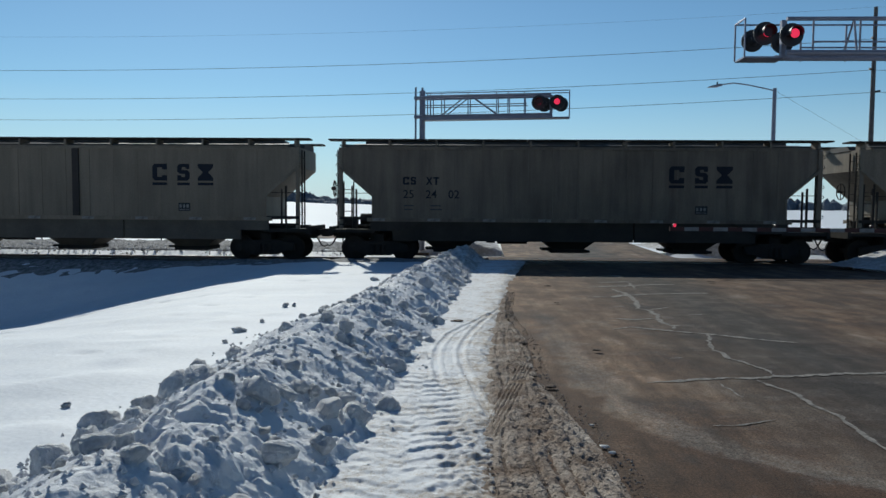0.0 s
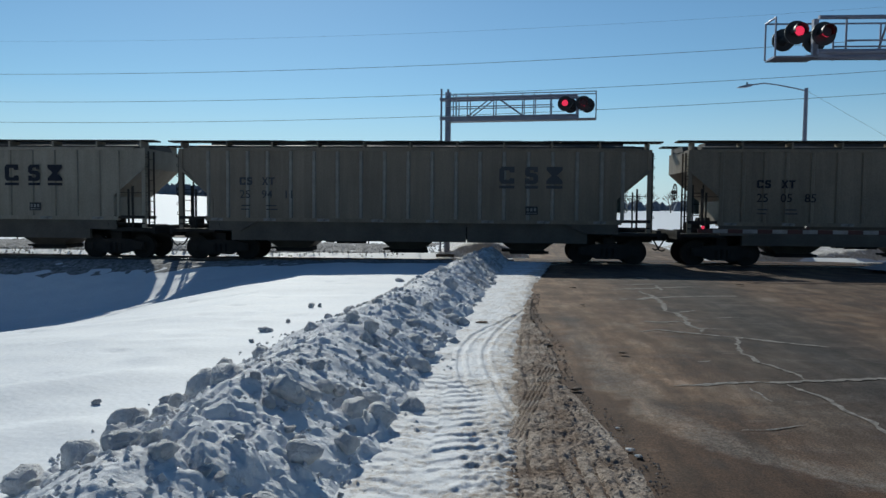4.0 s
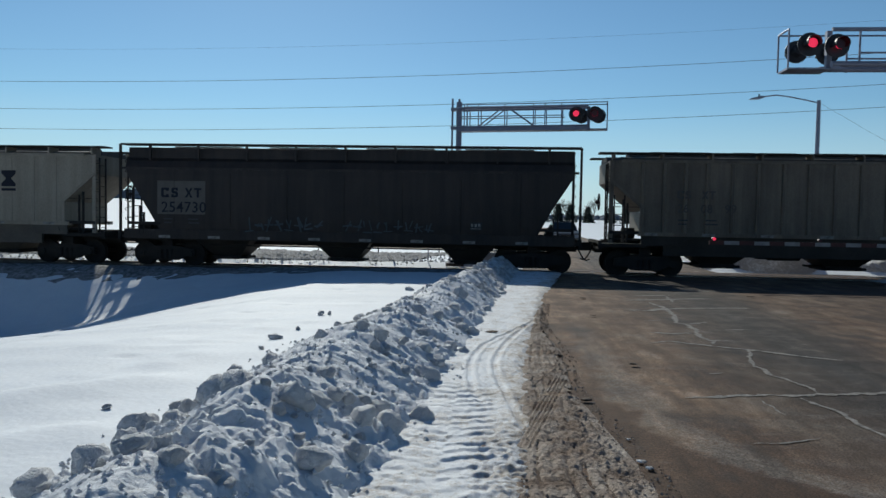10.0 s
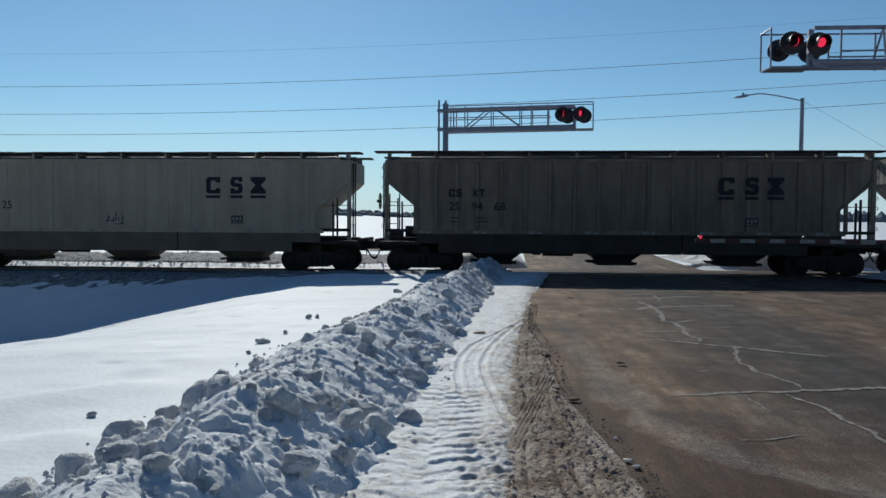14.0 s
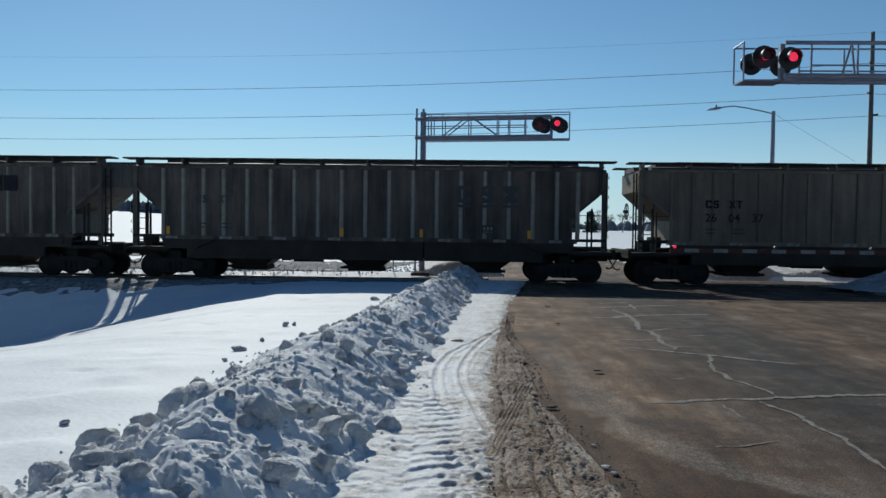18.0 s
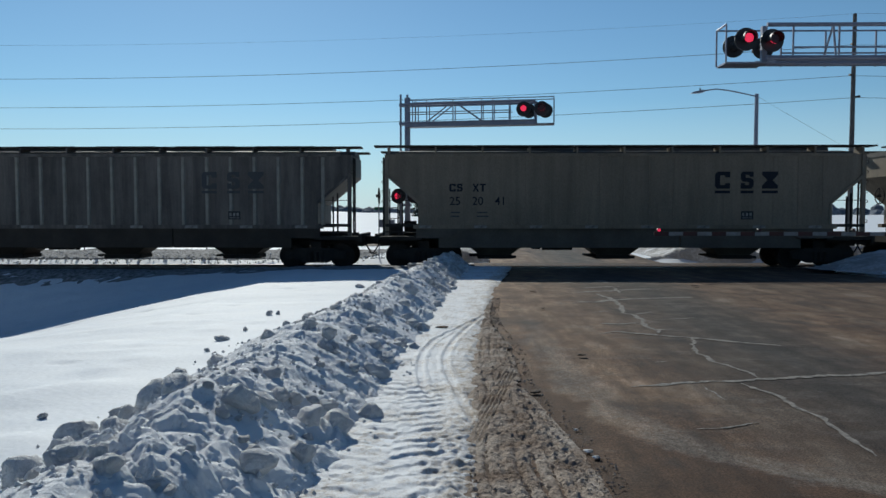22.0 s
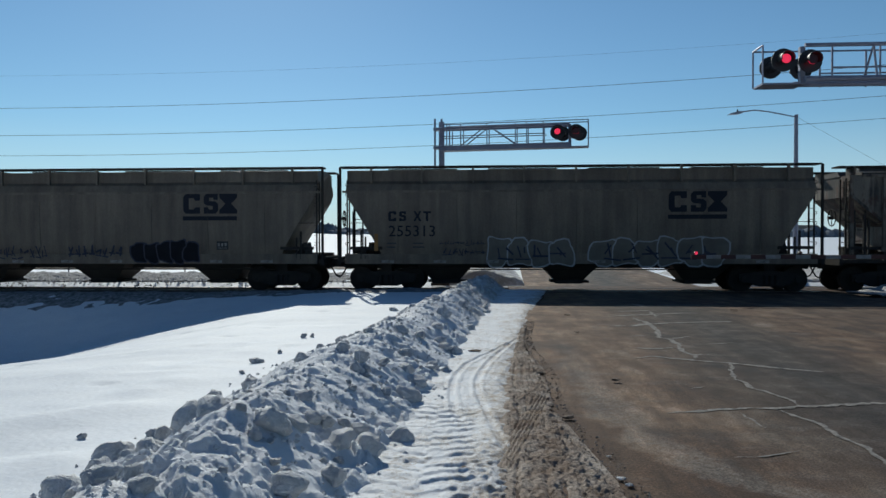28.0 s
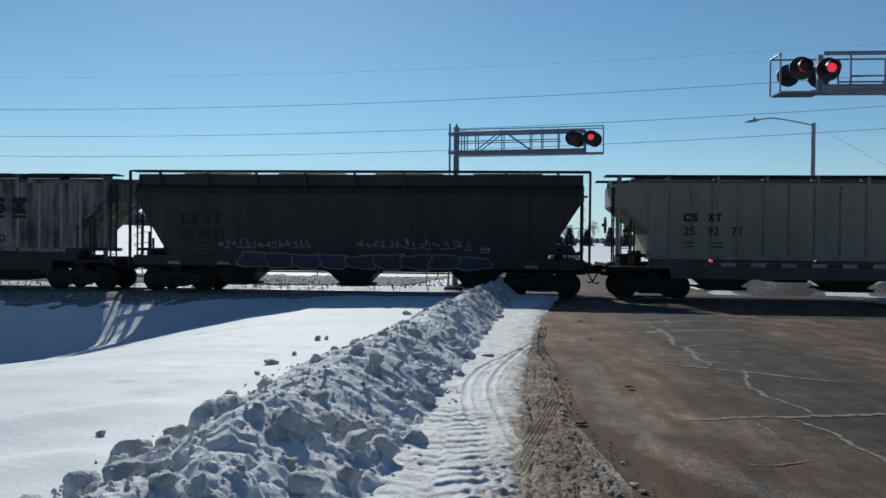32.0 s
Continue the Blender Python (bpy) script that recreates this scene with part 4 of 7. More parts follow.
def ribbed_car(n, L, paint, number, opts, label):
    """A flat-sided covered hopper with outside posts and three hoppers."""
    car = empty("hopper_car", label, "rail car", group="cars of the grain train")
    pm = PAINTS[paint]
    h = L / 2

    def body(bm):
        # flat sides whose end bays bend inward, over slanted end sheets
        pts = [(-h + 0.36, 4.0), (-h + 0.85, 4.0), (h - 0.85, 4.0), (h - 0.36, 4.0), (h - 0.36, 3.24), (h - 0.85, 2.82), (h - 1.6, 2.17), (h - 1.6, 1.37),
               (-h + 1.6, 1.37), (-h + 1.6, 2.17), (-h + 0.85, 2.82), (-h + 0.36, 3.24)]
        rows = [[bm.verts.new((x, s * (1.5 if abs(x) < h - 0.5 else 1.4), z)) for x, z in pts] for s in (-1, 1)]
        for r in rows:
            for f in ((1, 2, 5, 6, 7, 8, 9, 10), (2, 3, 4, 5), (0, 1, 10, 11)):
                bm.faces.new([r[i] for i in f])
        for i in range(12):
            j = (i + 1) % 12
            bm.faces.new((rows[0][i], rows[0][j], rows[1][j], rows[1][i]))
        bmesh.ops.recalc_face_normals(bm, faces=bm.faces)
    shared(("body", L), "body", body, pm, car)
    for side in (-1, 1):
        # corner post down to the sill, and the flange along the slanted edge
        shared("corner_post", "corner_post", lambda bm: box(bm, -0.07, 0.07, -1.47, -1.36, 1.0, 3.98), pm, car, (side * (h - 0.43), 0, 0))
        shared(("flange", side), "slope_flange", lambda bm: prism(bm, [(-side * 0.36, 3.24), (-side * 1.6, 2.17), (-side * 1.6, 2.29), (-side * 0.42, 3.31)], -1.53, -1.43), pm, car, (side * h, 0, 0))
        shared(("jamb", side), "slope_jamb", lambda bm: box(bm, -0.05, 0.05, -1.53, -1.43, 1.37, 2.2), pm, car, (side * (h - 1.62), 0, 0))

    def roof(bm):
        prism(bm, [(-1.5, 4.0), (-1.35, 4.1), (-0.6, 4.2), (0.6, 4.2), (1.35, 4.1), (1.5, 4.0)], -h + 0.86, h - 0.86, "x")
        prism(bm, [(-0.8, 4.0), (-0.6, 4.18), (0.6, 4.18), (0.8, 4.0)], -h + 0.33, h - 0.33, "x")
        prism(bm, [(-0.42, 4.2), (-0.42, 4.34), (0.42, 4.34), (0.42, 4.2)], -h + 1.2, h - 1.2, "x")
    shared(("roof", L), "roof", roof, ROOFPAINT, car)
    shared(("eave", L), "eave", lambda bm: (box(bm, -h + 0.75, h - 0.75, -1.56, -1.49, 3.93, 4.03), box(bm, -h + 0.75, h - 0.75, 1.49, 1.56, 3.93, 4.03)), pm, car)
    seg = (2 * h + 0.06) / 5
    for y in (-1.22, 1.22):
        for i in range(5):
            dz = 0.02 * ((n * 7 + i * 3) % 3 - 1)
            shared(("board", round(seg, 3)), "running_board", lambda bm: box(bm, 0.01, seg - 0.02, -0.3, 0.3, 4.26, 4.31), UNDER, car, (-h - 0.03 + i * seg, y, dz))
    for i in range(11):
        for y in (-1.22, 1.22):
            shared("bracket", "bracket", lambda bm: box(bm, -0.03, 0.03, -0.3, 0.3, 4.02, 4.27), pm, car, (-h + 0.5 + i * (L - 1) / 10, y, 0))
    for i in range(5):
        shared("hatch", "hatch", lambda bm: (box(bm, -1.1, 1.1, -0.5, 0.5, 4.34, 4.4),), ROOFPAINT, car, (-h + 3 + i * (L - 6) / 4, 0, 0))
    shared(("sill", L), "side_sill", lambda bm: (box(bm, -h + 1.4, h - 1.4, -1.56, -1.3, 1.28, 1.42), box(bm, -h + 1.4, h - 1.4, 1.3, 1.56, 1.28, 1.42)), pm, car)
    for i, cx in enumerate((-0.255 * L, -0.01 * L, 0.24 * L)):
        def hopper(bm, i=i):
            a, b = (-2.1, 2.23) if i == 0 else (-2.23, 2.23) if i == 1 else (-2.23, 2.1)
            prism(bm, [(a, 1.3), (b, 1.3), (b, 0.57), (a, 0.57)], -1.36, -1.22)
            prism(bm, [(a, 1.3), (b, 1.3), (b, 0.57), (a, 0.57)], 1.22, 1.36)
            frustum(bm, (-1.9, 1.9, -1.22, 1.22, 1.28), (-0.55, 0.55, -0.55, 0.55, 0.24))
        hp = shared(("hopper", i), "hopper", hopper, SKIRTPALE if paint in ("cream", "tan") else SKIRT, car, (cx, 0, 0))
        shared("outlet", "outlet_gate", lambda bm: (box(bm, -0.64, 0.64, -0.66, 0.66, 0.12, 0.27), box(bm, -0.95, -0.6, -0.5, 0.5, 0.2, 0.27), box(bm, 0.6, 0.78, -0.72, -0.5, 0.14, 0.24), tube(bm, (-0.5, -0.85, 0.2), (-0.5, 0.85, 0.2), 0.03, 6)), UNDER, hp)
    for side in (-1, 1):
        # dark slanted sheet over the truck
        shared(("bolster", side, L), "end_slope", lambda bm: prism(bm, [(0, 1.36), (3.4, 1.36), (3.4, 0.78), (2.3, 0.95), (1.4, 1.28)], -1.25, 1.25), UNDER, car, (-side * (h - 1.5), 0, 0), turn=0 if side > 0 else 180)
        def bolster(bm):
            prism(bm, [(0.0, 1.4), (2.1, 1.4), (1.2, 0.93), (0.0, 0.93)], -1.5, -1.42)
            tube(bm, (0.35, -1.53, 1.12), (0.35, -1.5, 1.12), 0.07, 10)
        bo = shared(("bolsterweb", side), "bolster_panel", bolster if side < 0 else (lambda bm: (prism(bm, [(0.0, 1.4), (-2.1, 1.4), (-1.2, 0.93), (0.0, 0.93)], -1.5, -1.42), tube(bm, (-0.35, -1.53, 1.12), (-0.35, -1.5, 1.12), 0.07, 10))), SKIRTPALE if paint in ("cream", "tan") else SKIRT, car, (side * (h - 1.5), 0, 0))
        truck(car, side * (h - 1.75))
    shared(("centre_sill", L), "centre_sill", lambda bm: box(bm, -h + 0.3, h - 0.3, -0.25, 0.25, 0.62, 1.1), UNDER, car)
    shared("tank", "air_reservoir", lambda bm: (tube(bm, (-0.5, 0, 0.62), (0.6, 0, 0.62), 0.17, 10), box(bm, -0.9, -0.6, -0.2, 0.2, 0.5, 0.8)), UNDER, car, (-0.13 * L, -0.7, 0))
    ribmat = RIBLIGHT if opts.get("bright") else pm
    if not opts.get("smooth"):
        x = -h + 1.5
        for i in range(19):
            w = 0.74 if i in (0, 1, 2, 17, 18) else 0.86
            shared(("rib", opts.get("ribw", 0.07)), "side_post", lambda bm: prism(bm, [(-opts.get("ribw", 0.07), -1.5), (-opts.get("ribw", 0.07) * 0.6, -1.56), (opts.get("ribw", 0.07) * 0.6, -1.56), (opts.get("ribw", 0.07), -1.5)], 1.42, 3.9, "z"), ribmat, car, (x, 0, 0))
            x += w * (L - 3.0) / (5 * 0.74 + 13 * 0.86)
    else:
        x = -h + 1.9
        for i in range(17):
            shared("seam", "panel_seam", lambda bm: box(bm, -0.012, 0.012, -1.512, -1.5, 1.42, 3.92), pm, car, (x, 0, 0))
            x += (L - 3.8) / 16
    ends(car, L, 3.3, 2.2, 1.45, pm, 1.0)
    tapes(car, L, 1.3, -1.562)
    ink = GREYLETTER if opts.get("faint") else LETTER
    face = -1.562 if not opts.get("smooth") else -1.515
    if opts.get("emblem", True):
        emblem(car, -h + opts.get("ex", 12.25), face, 2.74, ink, False)
    ink2 = DIM if opts.get("dim") else ink
    marks(car, -h + 2.7, face, 2.64, ink2, 0.46, (0.0, 0.28, 0.84, 1.1))
    for i, s in enumerate(number.split()):
        writing(s, 0.42, ink2, car, (-h + 2.7 + (0.0, 0.82, 1.64)[i], face, 2.15), bold=0.002)
    shared("data", "data_stencil", data_lines, GREYLETTER, car, (-h + 2.75, face, 1.85))["kind"] = "stuff"
    shared("stencil", "stencil_panel", stencil_box, STENCIL, car, (-h + 13.2, face, 1.62))
    shared("stencil_marks", "stencil_marking", stencil_marks, TAPEW, car, (-h + 13.2, face, 1.62))["kind"] = "stuff"
    if opts.get("band"):
        shared("band", "repair_panel", lambda bm: box(bm, -0.12, 0.12, -1.57, -1.5, 1.42, 3.92), PAINTS["brown"], car, (-h + opts["band"], 0, 0), "dark replacement side post")
    for x in opts.get("yellow", ()):
        tall = opts.get("ylong") and abs(x - h) > 6.5
        shared(("ytape", bool(tall), bool(opts.get("ylong"))), "reflective_tape", lambda bm: box(bm, -0.06, 0.06, -0.004, 0, 0, 1.0 if tall else 0.5 if opts.get("ylong") else 0.3), YELLOW, car, (-h + x, face - 0.004, 1.45), "yellow reflective tape")
    if opts.get("scroll"):
        rail_logo(car, -h, face)
    graffiti(car, opts.get("art", ()), L)
    for ob in car.children:
        if not ob.name.startswith("truck"):
            ob.scale.z *= 0.986
            ob.location.z *= 0.986
    return car


def rail_logo(car, x0, y):
    """Dark stepped stripes of a former railway's mark and two rows of bars for its name."""
    def make(bm):
        for z, a in ((3.05, 0.0), (2.3, 0.0)):
            prism(bm, [(8.1, z + 0.55), (9.9, z + 0.55), (9.9, z + 0.05), (8.5, z + 0.05), (7.6, z - 0.72), (6.3, z - 0.72), (6.3, z - 0.22), (7.3, z - 0.22)], y - 0.004, y)
    shared("railmark", "emblem", make, LETTER, car, (x0, 0, 0), "dark stepped stripes")

    def rows(bm):
        for z, ws in ((3.0, (0.5,) * 8), (2.25, (0.5,) * 6)):
            for i, w in enumerate(ws):
                x = 10.2 + i * 0.55
                box(bm, x, x + w - 0.03, y - 0.004, y, z, z + 0.58)
    shared("railname", "name_bar", rows, LETTER, car, (x0, 0, 0), "two rows of dark bars")["kind"] = "stuff"


def barrel_car(n, L, paint, number, opts, label):
    """A smooth, bulging covered hopper with a deep side sill and three pointed hoppers."""
    car = empty("hopper_car", label, "rail car", group="cars of the grain train")
    pm = PAINTS[paint]
    h = L / 2

    def body(bm):
        # cross-section, from sill to roof; the ends are cut back in a curve
        prof = [(-1.42, 1.1), (-1.47, 1.5), (-1.5, 2.1), (-1.5, 3.2), (-1.475, 3.5), (-1.37, 3.74), (-1.2, 3.86), (-1.18, 4.26), (-0.7, 4.31), (0, 4.34)]
        prof += [(-y, z) for y, z in prof[-2::-1]]

        def cut(z):
            return 0.28 if z > 3.3 else 0.28 + 1.35 * ((3.3 - z) / 2.2) ** 0.85
        rows = []
        for y, z in prof:
            c = cut(z)
            rows.append([bm.verts.new((x, y, z)) for x in (-h + c, -h + c + 0.02, h - c - 0.02, h - c)])
        for a, b in zip(rows, rows[1:]):
            for i in range(3):
                bm.faces.new((a[i], a[i + 1], b[i + 1], b[i]))
        bm.faces.new([r[0] for r in rows])
        bm.faces.new([r[-1] for r in rows][::-1])
        bm.faces.new([rows[0][0], rows[-1][0], rows[-1][-1], rows[0][-1]])
        bmesh.ops.recalc_face_normals(bm, faces=bm.faces)
    shared(("barrel", L), "body", body, pm, car)
    for i in range(7):
        x = -h + 2.2 + i * (L - 4.4) / 6
        shared("weld", "weld_seam", lambda bm: path_tube(bm, [(0, -1.44, 1.25), (0, -1.49, 1.6), (0, -1.51, 2.1), (0, -1.51, 3.0), (0, -1.47, 3.45)], 0.012, 4), pm, car, (x, 0, 0))
    shared(("band", L), "eave_band", lambda bm: box(bm, -h + 0.15, h - 0.15, -1.5, -1.44, 3.42, 3.5), pm, car)
    for y in (-1.12, 1.12):
        shared(("runboard", L), "running_board", lambda bm: box(bm, -h + 0.05, h - 0.05, -0.28, 0.28, 4.35, 4.4), UNDER, car, (0, y, 0))
    for i in range(9):
        for y in (-1.35, 1.35):
            shared("bracket2", "bracket", lambda bm: box(bm, -0.04, 0.04, -0.05, 0.05, 3.78, 4.35), pm, car, (-h + 1.2 + i * (L - 2.4) / 8, y, 0))
    for i in range(4):
        shared("hatch2", "hatch", lambda bm: box(bm, -1.3, 1.3, -0.35, 0.35, 4.3, 4.39), ROOFPAINT, car, (-h + 3 + i * (L - 6) / 3, 0, 0))
    for y in (-1.5, 1.44):
        shared(("sill2", L), "side_sill", lambda bm: box(bm, -h + 0.25, h - 0.25, 0, 0.06, 0.82, 1.18), pm, car, (0, y, 0))
    for cx in (-0.275 * L, -0.01 * L, 0.262 * L):
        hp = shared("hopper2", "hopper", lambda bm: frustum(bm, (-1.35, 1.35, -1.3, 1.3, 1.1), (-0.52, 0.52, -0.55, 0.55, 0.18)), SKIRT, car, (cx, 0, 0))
        shared("outlet2", "outlet_gate", lambda bm: (box(bm, -0.5, 0.5, -0.66, 0.66, 0.06, 0.2), box(bm, -0.66, -0.48, -0.5, 0.5, 0.1, 0.17), box(bm, 0.48, 0.75, -0.5, 0.5, 0.08, 0.16)), UNDER, hp)
    for side in (-1, 1):
        truck(car, side * (h - 1.7))
        e = side * h
        shared("shearplate", "end_frame", lambda bm: (prism(bm, [(-0.05, 1.1), (-1.3, 1.1), (-1.0, 1.6), (-0.9, 1.1)], -0.6, 0.6), box(bm, -0.1, -0.02, -1.45, -1.37, 1.0, 4.36), box(bm, -0.1, -0.02, 1.37, 1.45, 1.0, 4.36)), UNDER, car, (e, 0, 0), turn=0 if side > 0 else 180)
    shared(("centre_sill", L), "centre_sill", lambda bm: box(bm, -h + 0.3, h - 0.3, -0.25, 0.25, 0.62, 1.1), UNDER, car)
    shared("pipe", "brake_pipe", lambda bm: tube(bm, (-h + 2, -0.9, 0.6), (h - 2, -0.9, 0.6), 0.025, 5), UNDER, car)
    ends(car, L, 3.3, 1.6, 1.2, pm, 1.0)
    tapes(car, L, 0.86, -1.503)
    ink = GREYLETTER if opts.get("faint") else LETTER
    if opts.get("emblem", True):
        emblem(car, -h + opts.get("ex", 12.0), -1.515, opts.get("ez", 2.68), ink, True)
    if opts.get("patch"):
        shared("patch", "number_patch", lambda bm: box(bm, 0, 1.85, -0.005, 0, 0, 1.25), PATCH, car, (-h + 1.55, -1.508, 1.75), "paler repainted number patch")
    nx = -h + 1.7 + opts.get("nx", 0.0)
    if paint != "brown":
        shared("orange_tape", "reflective_tape", lambda bm: box(bm, -0.07, 0.07, -0.004, 0, 0, 0.62), ORANGE, car, (nx - 0.45, -1.5, 1.3), "faded orange reflective tape")
    marks(car, nx, -1.518, 2.38, ink, 0.58, (0.0, 0.4, 0.92, 1.28))
    writing(number, 0.56, ink, car, (nx, -1.518, 1.83), bold=0.003, space=1.05)
    shared("data", "data_stencil", data_lines, GREYLETTER, car, (-h + 1.8, -1.506, 1.55))["kind"] = "stuff"
    shared("stencil", "stencil_panel", stencil_box, STENCIL, car, (-h + 13.3, -1.49, 1.35))
    shared("stencil_marks", "stencil_marking", stencil_marks, TAPEW, car, (-h + 13.3, -1.49, 1.35))["kind"] = "stuff"
    graffiti(car, opts.get("art", ()), L)
    return car


RIB, BAR = ribbed_car, barrel_car
TANL = "tan covered grain hopper car with vertical side posts"
